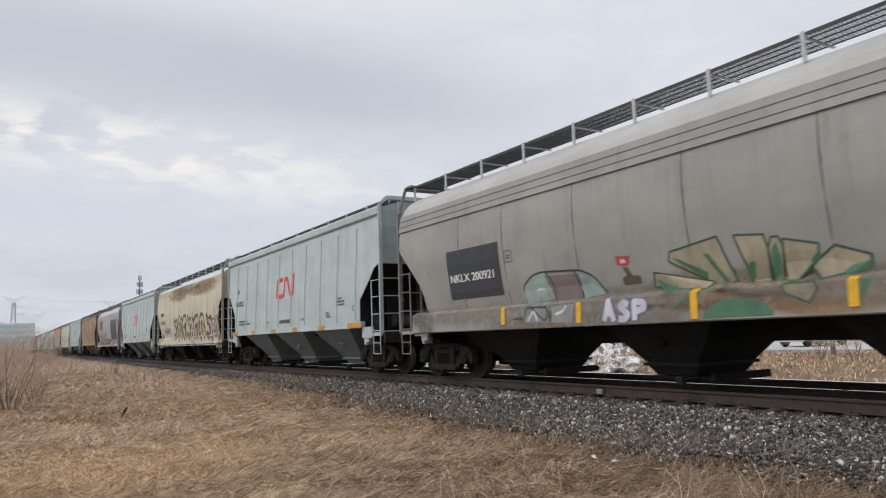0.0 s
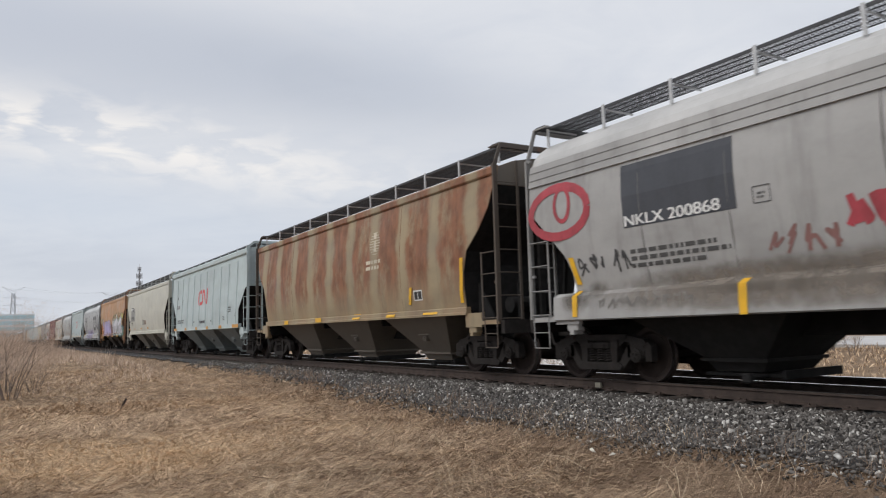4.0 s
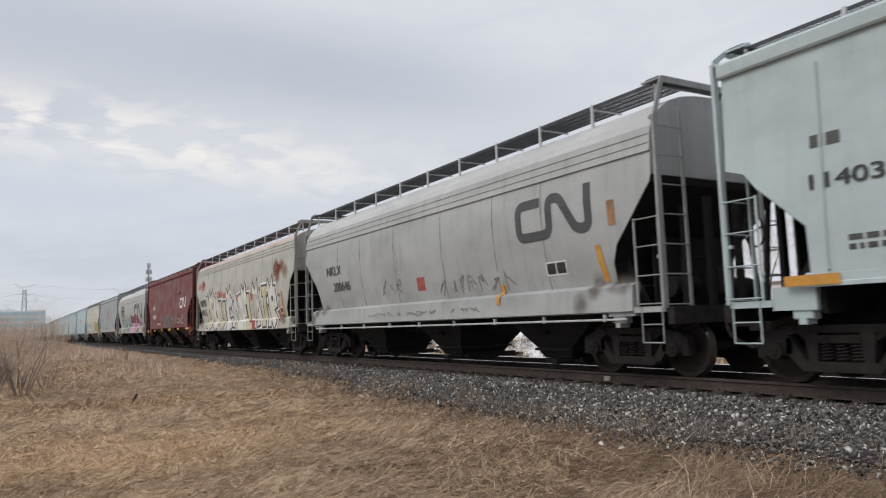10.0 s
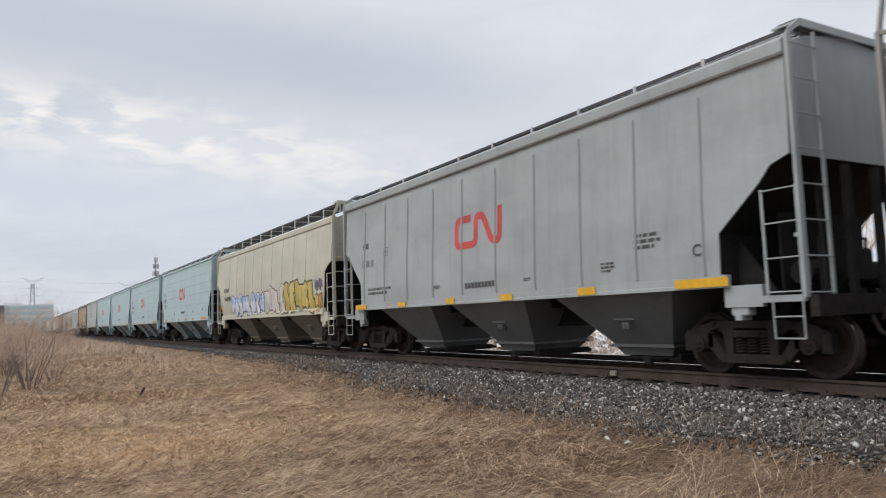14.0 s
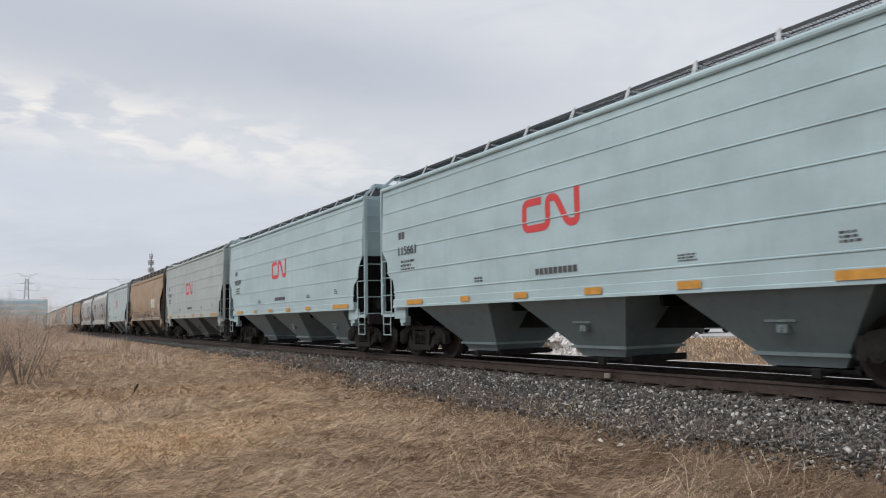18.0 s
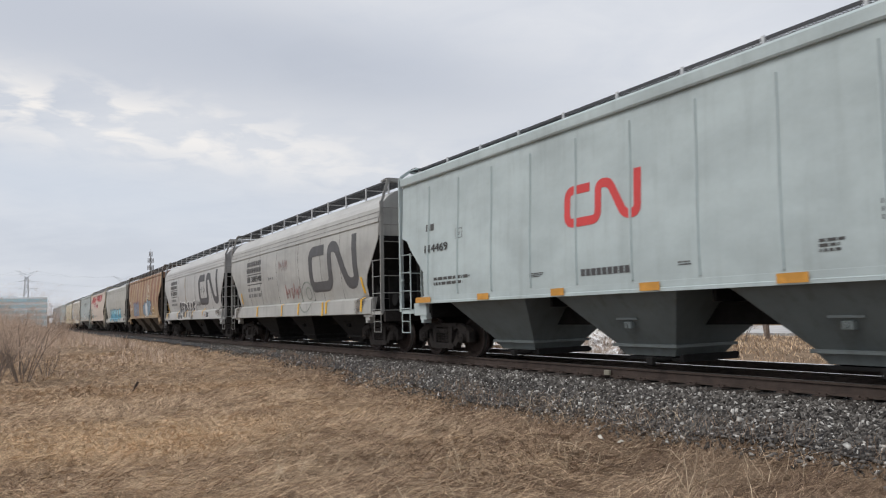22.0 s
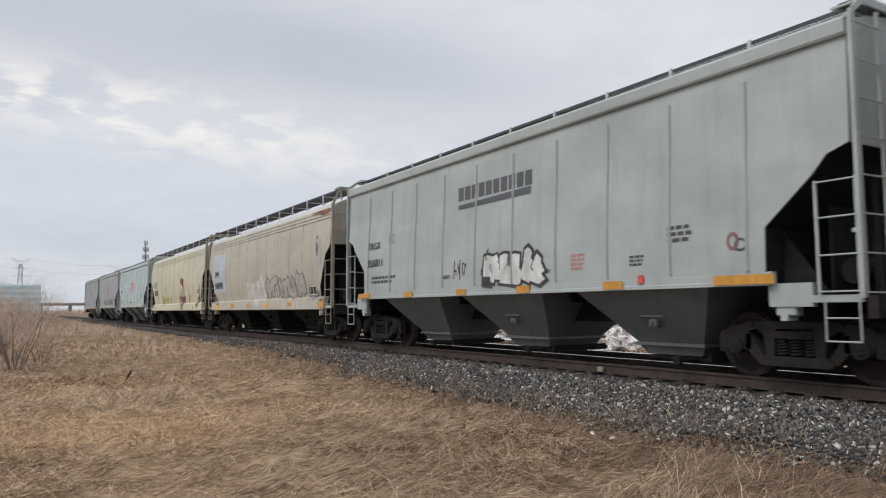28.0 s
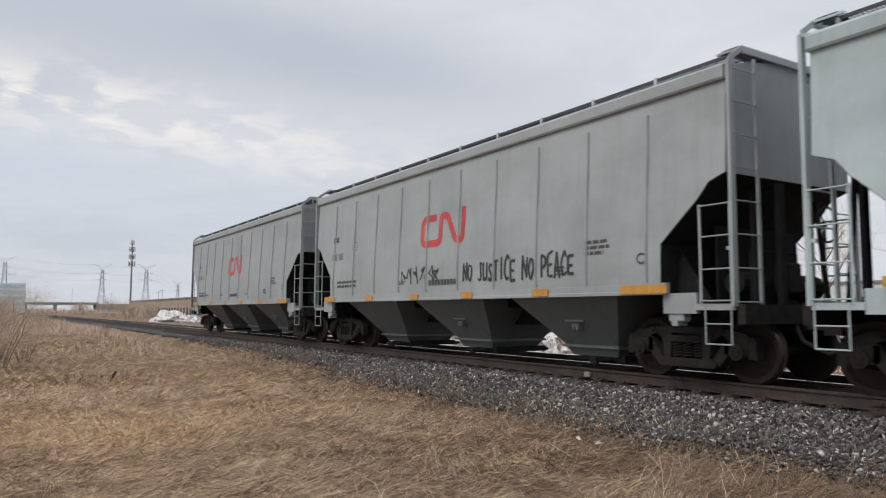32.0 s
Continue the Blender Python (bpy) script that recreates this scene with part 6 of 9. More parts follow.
label_plate(5, 4.53, 4.93, 1.67, 1.92)
panel(7, -5.85, -4.22, 2.20, 3.12, (0.24, 0.235, 0.22))
panel(7, -5.83, -4.82, 2.91, 3.20, (0.03, 0.03, 0.03), 0.1, 0, "dark_number_panel", 0.006)
writing(7, -5.76, -4.86, 2.95, 3.14, "NDYX", INK_WHITE)
writing(7, -5.73, -4.48, 2.33, 2.51, "847005", INK_GREY)
frame_mark(7, -4.22, -3.95, 2.63, 2.84)
bars(7, -6.64, -5.90, 2.14, 2.24, 2)
bars(7, -5.72, -4.95, 1.91, 2.10, 2)
bars(7, -0.98, -0.29, 1.88, 2.19, 4)
panel(7, -0.22, 0.34, 1.87, 2.16, (0.20, 0.12, 0.09), 0.4)
tape(7, -7.15, -6.32, 1.59, 1.67, ORANGE, 0)
tape(7, -4.58, -4.15, 1.58, 1.67, ORANGE, 0)
tape(7, -1.86, -1.39, 1.58, 1.66, ORANGE, 0)
tape(7, 0.81, 1.26, 1.57, 1.67, ORANGE, 0)
for _u, _z in ((1.2, 2.75), (2.0, 2.85), (2.9, 2.95), (4.4, 2.95), (5.2, 2.85), (5.9, 2.6)):
    stain(8, _u, _z, 0.9, 0.35, (0.05, 0.11, 0.17), 3, 3)
    stain(8, _u + 0.35, _z + 0.12, 0.7, 0.25, (0.12, 0.42, 0.22), 4, 3)
letters(8, "TOMBA", -5.60, -0.30, 1.12, 2.42, [(0.38, 0.33, 0.58), (0.42, 0.37, 0.62)], (0.04, 0.02, 0.07), 0.52, 0.04, (0.52, 0.36, 0.16), 0.06, 0.03, 11, True, None, 0.06)
stain(8, -3.0, 1.25, 5.0, 0.4, (0.40, 0.34, 0.60), 12, 10)
graffiti(8, -0.55, 1.10, 1.08, 2.22, 2, (0.15, 0.045, 0.04), (0.03, 0.01, 0.01), (0.34, 0.20, 0.17), 12)
letters(8, "AOPENVE", 0.75, 6.55, 1.14, 2.62, [(0.46, 0.45, 0.49), (0.38, 0.38, 0.43), (0.52, 0.51, 0.55)], (0.03, 0.035, 0.035), 0.56, 0.045, (0.07, 0.33, 0.20), 0.14, 0.02, 13, False, None, 0.10, (0.68, 0.68, 0.72))
scrawl(8, 1.0, 6.2, 1.3, 2.4, (0.05, 0.045, 0.05), 9, 0.04, 10)
scrawl(8, 1.4, 5.8, 1.25, 2.0, (0.30, 0.07, 0.10), 10, 0.035, 7)
stain(8, 3.6, 1.25, 5.0, 0.35, (0.55, 0.54, 0.58), 13, 9)
lay("graffiti_crown", [[(3.42, 2.70), (3.30, 3.05), (3.48, 2.92), (3.58, 3.10), (3.70, 2.92), (3.86, 3.05), (3.80, 2.70)]], ink((0.66, 0.64, 0.58), 0.2), 8, 0.009)
graffiti(8, 4.98, 7.32, 1.11, 2.18, 2, [(0.10, 0.30, 0.22), (0.05, 0.14, 0.14)], (0.03, 0.06, 0.06), (0.3, 0.55, 0.3), 14, (0.08, 0.28, 0.18))
graffiti(8, 6.42, 7.06, 2.55, 3.09, 2, (0.62, 0.55, 0.10), (0.05, 0.04, 0.02), None, 15)
letters(8, "RITS", -7.12, -6.36, 2.36, 2.92, [(0.66, 0.64, 0.36)], (0.05, 0.05, 0.04), 0.42, 0.02, None, 0.08, -0.03, 20)
panel(8, -6.16, -5.32, 2.59, 2.86, (0.42, 0.33, 0.25), 0.3)
stain(8, -6.3, 2.15, 0.9, 0.6, (0.70, 0.27, 0.04), 7, 6)
hand_written(8, "NMK", -5.95, -5.60, 1.24, 1.44, INK_BLACK, 0.03, 5)
writing(8, -6.11, -5.36, 2.63, 2.81, "FCTX", INK_GREY)
writing(8, -6.09, -5.65, 2.13, 2.35, "119", INK_GREY)
tape(8, -5.37, -4.88, 1.11, 1.22, YELLOW, 0)
tape(8, -2.08, -1.60, 1.13, 1.23, YELLOW, 0)
tape(8, 0.81, 1.27, 1.13, 1.24, YELLOW, 0)
tape(8, 3.72, 4.32, 1.12, 1.27, YELLOW, 0)
emblem(9, 2.38, 6.35, 1.95, 3.42, INK_GREY, 0.2)
domes(9, -3.35, 1.80, 1.09, 2.12, 4, [(0.36, 0.32, 0.50), (0.42, 0.38, 0.55)], (0.04, 0.03, 0.06), (0.62, 0.60, 0.68))
scrawl(9, -2.19, 1.07, 2.47, 3.17, (0.18, 0.18, 0.18), 3, 0.02, 6)
label_plate(9, 4.11, 4.63, 1.15, 1.47)
tape(9, 6.27, 6.45, 1.63, 2.14, YELLOW, -0.12)
tape(9, 6.28, 6.49, 1.09, 1.54, YELLOW, 0)
tape(9, 3.20, 3.36, 1.08, 1.52, YELLOW, 0)
tape(9, -6.33, -6.21, 1.10, 1.60, YELLOW, 0)
tape(9, -6.33, -6.21, 1.62, 2.10, YELLOW, -0.14)
scrawl(9, -6.30, -5.32, 1.63, 2.07, (0.05, 0.06, 0.14), 4, 0.06, 7)
blocks(9, -5.28, -3.53, 2.91, 3.39, (8, 8))
panel(9, -5.28, -3.53, 2.81, 2.85, INK_GREY)
writing(9, -4.75, -3.53, 2.51, 2.75, "388317")
blocks(9, -5.28, -4.86, 2.51, 2.75, (2,))
panel(9, -5.28, -3.53, 2.39, 2.43, INK_GREY)
bars(9, -5.28, -3.53, 1.89, 2.27, 2, (0.15, 0.15, 0.15))
blocks(14, -5.44, -3.45, 2.90, 3.38, (8, 8))
panel(14, -5.44, -3.45, 2.79, 2.83, INK_GREY)
writing(14, -4.84, -3.45, 2.49, 2.73, "388723")
blocks(14, -5.44, -4.96, 2.49, 2.73, (2,))
panel(14, -5.44, -3.45, 2.37, 2.41, INK_GREY)
bars(14, -5.44, -3.45, 1.87, 2.25, 2, (0.15, 0.15, 0.15))
blocks(24, -5.13, -3.12, 2.90, 3.36, (8, 8))
panel(24, -5.13, -3.12, 2.80, 2.84, INK_GREY)
writing(24, -4.53, -3.12, 2.52, 2.75, "388348")
blocks(24, -5.13, -4.65, 2.52, 2.75, (2,))
panel(24, -5.13, -3.12, 2.40, 2.44, INK_GREY)
bars(24, -5.13, -3.12, 1.90, 2.28, 2, (0.15, 0.15, 0.15))
blocks(25, -5.52, -3.60, 2.92, 3.38, (8, 8))
panel(25, -5.52, -3.60, 2.82, 2.86, INK_GREY)
writing(25, -4.94, -3.60, 2.54, 2.77, "388800")
blocks(25, -5.52, -5.06, 2.54, 2.77, (2,))
panel(25, -5.52, -3.60, 2.42, 2.46, INK_GREY)
bars(25, -5.52, -3.60, 1.92, 2.30, 2, (0.15, 0.15, 0.15))
emblem(11, 4.08, 6.28, 2.51, 3.32, INK_GREY, 0.2)
writing(11, -5.80, -4.70, 2.56, 2.83, "NKLX", INK_GREY)
writing(11, -5.37, -4.14, 2.06, 2.33, "200646", INK_GREY)
scrawl(11, -2.20, -1.01, 1.77, 2.22, (0.15, 0.15, 0.15), 2, 0.03, 3)
panel(11, -0.13, 0.26, 1.80, 2.12, (0.4, 0.08, 0.07))
scrawl(11, 0.82, 3.77, 1.62, 2.09, (0.2, 0.17, 0.15), 5, 0.025, 7)
label_plate(11, 4.87, 5.45, 1.79, 2.05)
scrawl(11, -2.96, 2.70, 1.18, 1.35, (0.2, 0.2, 0.19), 6, 0.03, 10)
tape(11, 6.31, 6.50, 1.59, 2.22, ORANGE, -0.1)
tape(11, 3.32, 3.47, 1.32, 1.72, ORANGE, 0)
panel(11, 6.63, 6.80, 2.51, 2.93, (0.35, 0.17, 0.07), 0.4)
emblem(14, 2.24, 6.19, 2.20, 3.35, INK_GREY, 0.2)
stain(14, -2.3, 1.65, 4.4, 0.8, (0.24, 0.36, 0.33), 5, 10)
letters(14, "HERO", -4.55, -0.15, 1.16, 2.22, [(0.34, 0.42, 0.39), (0.28, 0.38, 0.35)], (0.06, 0.24, 0.18), 0.34, 0.04, None, 0.2, 0.02, 8, False, None, 0.12)
scrawl(14, -3.3, -0.2, 1.75, 2.40, (0.06, 0.26, 0.20), 4, 0.05, 8)
stain(14, 2.2, 1.35, 4.2, 0.5, (0.66, 0.42, 0.52), 6, 10)
letters(14, "NUER", 0.00, 4.30, 1.08, 2.50, [(0.66, 0.36, 0.47), (0.68, 0.42, 0.54)], (0.03, 0.015, 0.02), 0.40, 0.04, (0.70, 0.62, 0.64), 0.06, 0, 9, False, (0.58, (0.17, 0.02, 0.03)), 0.06)
letters(14, "GYHS", 4.36, 5.50, 1.66, 2.08, [(0.55, 0.30, 0.38)], (0.05, 0.02, 0.03), 0.30, 0.02, None, 0.2, 0, 10)
panel(14, 4.08, 4.62, 1.14, 1.46, (0.05, 0.045, 0.05), 0.2, 0, "graffiti_panel", 0.0135)
scrawl(14, 4.93, 5.89, 1.10, 1.41, INK_WHITE, 5, 0.03, 7)
tape(14, 6.43, 6.54, 1.70, 2.14, YELLOW, -0.1)
tape(14, 6.44, 6.62, 1.13, 1.54, YELLOW, 0)
tape(14, 3.87, 4.02, 1.11, 1.57, YELLOW, 0)
tape(14, 1.20, 1.39, 1.11, 1.53, YELLOW, 0)
tape(14, -1.63, -1.41, 1.11, 1.51, YELLOW, 0)
tape(14, -4.04, -3.84, 1.09, 1.50, YELLOW, 0)
tape(14, -6.76, -6.43, 1.05, 1.47, YELLOW, 0)
emblem(24, 2.2, 6.2, 1.90, 3.42, INK_GREY, 0.3)
ring(24, 1.25, 2.47, 1.19, 2.21, 0.05, (0.22, 0.25, 0.22))
ring(24, 1.73, 2.23, 1.62, 2.02, 0.05, (0.22, 0.25, 0.22))
scrawl(24, -0.93, 0.13, 2.70, 3.18, (0.28, 0.20, 0.19), 5, 0.04, 5)
scrawl(24, -0.42, 1.20, 1.67, 2.30, (0.32, 0.16, 0.15), 6, 0.05, 6)
scrawl(24, -2.32, -1.64, 2.47, 2.63, (0.15, 0.15, 0.15), 6, 0.04, 3)
tape(24, 3.72, 3.84, 1.12, 1.55, YELLOW, 0)
tape(24, 1.14, 1.27, 1.11, 1.53, YELLOW, 0)
tape(24, -0.63, -0.52, 1.09, 1.53, YELLOW, 0)
tape(24, -3.72, -3.58, 1.11, 1.51, YELLOW, 0)
tape(24, -6.32, -6.06, 1.66, 2.10, YELLOW, 0)
tape(24, 6.38, 6.50, 1.14, 1.56, YELLOW, 0)
tape(24, 6.38, 6.50, 1.66, 2.13, YELLOW, -0.12)
tape(24, 3.37, 3.58, 1.05, 1.49, YELLOW, 0)
emblem(25, 2.16, 6.38, 1.88, 3.46, INK_GREY, 0.2)
letters(25, "BERTIE", -3.30, 1.02, 1.10, 2.04, (0.055, 0.055, 0.06), (0.68, 0.68, 0.66), 0.34, 0.055, None, 0.05, 0, 17, False, None, 0.08)
scrawl(25, 1.43, 2.38, 1.66, 2.12, (0.12, 0.12, 0.12), 5, 0.04, 5)
scrawl(25, 2.44, 3.67, 2.31, 2.88, (0.15, 0.15, 0.15), 7, 0.035, 4)
label_plate(25, 3.95, 4.52, 1.13, 1.46)
panel(25, 3.61, 3.76, 1.22, 1.34, (0.30, 0.14, 0.08))
tape(25, -6.76, -6.64, 1.14, 1.58, YELLOW, 0)
tape(25, -6.76, -6.64, 1.60, 2.10, YELLOW, -0.12)
tape(25, -3.53, -3.37, 1.21, 1.62, YELLOW, 0)
tape(25, -1.22, -1.09, 1.20, 1.64, YELLOW, 0)
tape(25, 0.62, 0.79, 1.22, 1.65, YELLOW, 0)
tape(25, 3.07, 3.22, 1.23, 1.64, YELLOW, 0)
panel(25, -1.33, -1.24, 2.09, 3.45, (0.40, 0.30, 0.12), 0.4)
stain(12, -2.67, 2.47, 5.41, 0.76, (0.65, 0.10, 0.05), 1, 6)
stain(12, 1.61, 2.42, 3.27, 0.73, (0.68, 0.13, 0.06), 2, 6)
stain(12, 4.13, 2.58, 1.67, 0.41, (0.70, 0.16, 0.04), 3, 6)
stain(12, 5.65, 1.81, 1.04, 1.47, (0.62, 0.10, 0.06), 4, 8)
stain(12, 6.29, 3.15, 2.01, 0.76, (0.26, 0.09, 0.05), 5, 8)
stain(12, -6.47, 3.47, 1.95, 0.69, (0.5, 0.12, 0.09), 6, 4)
stain(12, 5.48, 4.35, 4.20, -0.38, (0.45, 0.13, 0.09), 7, 8)
letters(12, "DO", -5.50, -2.92, 1.00, 2.60, [(0.62, 0.58, 0.44), (0.70, 0.68, 0.60)], (0.02, 0.02, 0.022), 0.38, 0.085, (0.80, 0.79, 0.77), 0, 0, 2, True, None, 0.04)
letters(12, "UCN", -3.02, 0.74, 0.98, 2.58, [(0.62, 0.57, 0.42), (0.72, 0.71, 0.66), (0.72, 0.71, 0.66)], (0.02, 0.02, 0.022), 0.36, 0.085, (0.80, 0.79, 0.77), 0, 0, 4, False, None, 0.04)
letters(12, "E", 0.55, 1.86, 0.98, 2.62, [(0.72, 0.71, 0.66)], (0.02, 0.02, 0.022), 0.40, 0.085, (0.80, 0.79, 0.77), 0, 0, 5, True, None, 0.04)
letters(12, "LATR", 1.66, 5.72, 0.98, 2.62, [(0.62, 0.56, 0.36), (0.70, 0.68, 0.58), (0.60, 0.54, 0.32), (0.70, 0.69, 0.62)], (0.02, 0.02, 0.022), 0.36, 0.085, (0.80, 0.79, 0.77), 0, 0, 6, False, None, 0.04)
for _u in (-4.45, -1.25, 1.30, 2.95, 4.95):
    lay("graffiti_spike", [[(_u - 0.42, 2.45), (_u - 0.30, 2.92), (_u, 2.58), (_u + 0.28, 3.02), (_u + 0.42, 2.40)]], ink((0.70, 0.69, 0.62), 0.2), 12, 0.0105)
    lay("graffiti_edge", ribbon([(_u - 0.44, 2.45), (_u - 0.32, 2.96), (_u, 2.62), (_u + 0.29, 3.06), (_u + 0.44, 2.40)], 0.07), ink((0.02, 0.02, 0.022), 0.15), 12, 0.0112)
panel(12, 2.5, 2.95, 1.02, 1.40, (0.36, 0.06, 0.05), 0.2, 0, "graffiti_panel", 0.0125)
writing(12, -6.75, -5.53, 2.25, 2.58, "NDYX", INK_GREY)
writing(12, -6.64, -5.51, 1.80, 2.09, "8415", INK_GREY)
scrawl(12, -7.55, -6.69, 2.75, 3.27, INK_WHITE, 6, 0.06, 7)
tape(12, 6.23, 6.43, 1.51, 2.40, ORANGE, -0.1)
label_plate(12, 5.95, 6.27, 1.55, 1.79)
bars(12, 5.52, 6.21, 2.19, 2.30, 2)
emblem(13, 3.94, 5.63, 2.43, 3.02, INK_WHITE, 0.1)
writing(13, -5.12, -4.21, 2.55, 2.83, "NOKL", INK_WHITE)
writing(13, -5.03, -3.73, 1.92, 2.19, "853039", INK_WHITE)
ovals(13, -1.0, 2.35, 1.34, 2.22, 8, (0.06, 0.025, 0.025), (0.55, 0.50, 0.48))
tape(13, 5.80, 6.69, 1.15, 1.25, YELLOW, 0)
tape(13, 3.50, 3.97, 1.14, 1.25, YELLOW, 0)
tape(13, 0.73, 1.40, 1.13, 1.25, YELLOW, 0)
tape(13, -1.75, -1.31, 1.12, 1.25, YELLOW, 0)
tape(13, -4.42, -3.97, 1.09, 1.22, YELLOW, 0)
tape(13, -7.06, -6.69, 1.08, 1.21, YELLOW, 0)
label_plate(13, 3.49, 3.97, 1.56, 1.84)
panel(13, 4.70, 4.95, 1.46, 1.59, (0.35, 0.55, 0.50))
bars(13, 2.44, 3.20, 1.56, 1.98, 4, (0.35, 0.2, 0.19))
bars(13, 4.13, 4.67, 1.57, 1.78, 3, (0.5, 0.4, 0.38))
bars(13, -3.42, -2.17, 1.53, 1.63, 1, (0.7, 0.7, 0.68))
frame_mark(13, -3.58, -3.25, 2.28, 2.55)
ring(13, 4.76, 4.97, 1.81, 1.99, 0.05, (0.6, 0.55, 0.5))
stain(13, 3.34, 3.33, 1.67, 0.26, (0.07, 0.02, 0.02), 3, 5)
letters(16, "PUSHLOCK", -4.92, 0.35, 1.38, 2.24, [(0.62, 0.65, 0.70), (0.55, 0.62, 0.72)], (0.05, 0.10, 0.30), 0.50, 0.04, None, 0.16, 0.012, 14, False, None, 0.06, (0.30, 0.42, 0.62))
letters(16, "UNLC", 0.30, 2.90, 1.38, 2.42, [(0.62, 0.60, 0.57), (0.60, 0.57, 0.52)], (0.20, 0.12, 0.11), 0.54, 0.04, None, 0.16, 0, 15)
letters(16, "SENKL", 2.72, 6.10, 1.40, 2.50, [(0.54, 0.42, 0.10), (0.60, 0.47, 0.12)], (0.10, 0.075, 0.03), 0.58, 0.06, None, 0.14, 0, 16, False, None, 0.06)
stain(16, 6.2, 1.55, 0.9, 0.5, (0.66, 0.50, 0.12), 4, 6)
graffiti(16, 6.02, 6.62, 1.45, 1.95, 2, [(0.58, 0.45, 0.10), (0.6, 0.25, 0.05)], (0.14, 0.11, 0.05), (0.8, 0.5, 0.1), 25)
writing(16, -6.08, -5.24, 2.50, 2.69, "ECNX", INK_GREY)
writing(16, -6.07, -4.86, 2.11, 2.30, "160901", INK_GREY)
scrawl(16, 6.07, 6.76, 2.02, 2.42, (0.12, 0.10, 0.15), 6, 0.07, 8)
tape(16, -6.78, -6.53, 1.66, 1.89, ORANGE, 0)
writing(22, -6.63, -5.80, 2.43, 2.62, "GACX", INK_GREY)
writing(22, -6.52, -5.73, 1.94, 2.14, "5700", INK_GREY)
panel(22, 3.25, 4.78, 2.12, 2.74, (0.62, 0.62, 0.56), 0.15)
for _k, _q in enumerate(([(3.30, 2.30), (3.62, 2.42), (3.80, 2.70)], [(3.62, 2.42), (3.70, 2.16)], [(3.95, 2.72), (4.02, 2.50), (4.30, 2.40), (4.74, 2.52)], [(4.02, 2.50), (3.90, 2.30), (4.00, 2.14)], [(4.30, 2.40), (4.36, 2.16)], [(4.45, 2.70), (4.52, 2.46)])):
    strip("crack", _q, 0.022, ink((0.30, 0.25, 0.19), 0.2), 22, 0.0065 + 0.0003 * _k)
stain(22, 0.0, 1.65, 14.0, 0.6, (0.27, 0.235, 0.20), 11, 7)
panel(22, 3.47, 4.42, 1.56, 1.84, (0.50, 0.44, 0.34), 0.3)
label_plate(22, 4.45, 5.08, 1.59, 1.91)
blocks(22, 6.83, 7.61, 3.75, 3.89, (4,), (0.12, 0.09, 0.06))
tape(22, -7.32, -7.03, 1.56, 2.46, YELLOW, 0.12)
tape(22, 1.16, 1.31, 1.57, 2.02, ORANGE, 0.06)
tape(22, 3.12, 3.26, 1.61, 2.03, ORANGE, 0.06)
tape(22, -1.73, -1.60, 1.61, 1.97, ORANGE, 0.06)
panel(22, 0.79, 1.19, 1.32, 1.46, (0.6, 0.55, 0.48))
panel(22, -1.99, -1.14, 1.34, 1.48, (0.55, 0.48, 0.38))
bars(22, 3.41, 4.22, 1.73, 1.85, 2, (0.5, 0.42, 0.32))
panel(22, 6.00, 6.43, 1.98, 2.37, (0.52, 0.46, 0.38), 0.3)
striped_oval(26, 2.32, 2.98, 3.05, 3.68, (0.66, 0.56, 0.42))
blocks(26, 2.30, 2.94, 2.62, 2.92, (8, 7), (0.62, 0.54, 0.42))
letters(26, "ANER", -4.66, -1.75, 1.36, 2.44, [(0.17, 0.22, 0.30), (0.19, 0.24, 0.32)], (0.22, 0.03, 0.06), 0.40, 0.035, None, 0.08, 0, 3, True, None, 0.06)
letters(26, "K", 0.22, 1.58, 1.36, 2.52, [(0.17, 0.25, 0.33)], (0.02, 0.02, 0.025), 0.42, 0.045, None, 0.25, 0, 4)
letters(26, "O", 1.18, 2.28, 1.36, 2.46, [(0.60, 0.61, 0.62)], (0.02, 0.02, 0.025), 0.50, 0.045, None, 0.30, 0, 5)
letters(26, "S", 1.95, 3.05, 1.36, 2.56, [(0.17, 0.26, 0.34)], (0.02, 0.02, 0.025), 0.50, 0.045, None, 0.30, 0, 6)
letters(26, "T", 2.55, 3.85, 1.36, 2.48, [(0.17, 0.26, 0.34)], (0.02, 0.02, 0.025), 0.42, 0.045, None, 0.25, 0, 7)
lay("graffiti_crown", [[(1.72, 2.56), (1.66, 2.80), (1.75, 2.70), (1.80, 2.84), (1.86, 2.70), (1.95, 2.80), (1.92, 2.56)]], ink((0.62, 0.55, 0.18), 0.2), 26)
graffiti(26, 3.32, 3.92, 1.36, 1.82, 1, (0.30, 0.32, 0.35), (0.02, 0.02, 0.03), None, 32)
graffiti(26, 3.64, 4.08, 2.13, 2.40, 1, (0.30, 0.32, 0.35), (0.02, 0.02, 0.03), None, 33)
blocks(26, -6.52, -6.21, 2.45, 2.66, (2,), (0.6, 0.55, 0.45))
writing(26, -6.38, -5.12, 1.95, 2.16, "799898", (0.62, 0.56, 0.46))
label_plate(26, 4.54, 5.03, 1.63, 1.92)
tape(26, 4.97, 5.16, 1.61, 2.06, YELLOW, 0)
letters(27, "UNDER", -3.95, 4.19, 1.14, 2.20, [(0.07, 0.32, 0.46), (0.10, 0.38, 0.52)], (0.015, 0.03, 0.05), 0.30, 0.06, None, 0.08, 0, 18, True, None, 0.06, (0.34, 0.60, 0.68))
label_plate(27, 6.05, 6.68, 1.54, 1.79)
stain(28, -6.29, 3.54, 2.11, 0.55, (0.62, 0.13, 0.15), 0, 9)
stain(28, -4.12, 3.45, 1.15, 0.49, (0.62, 0.13, 0.15), 1, 9)
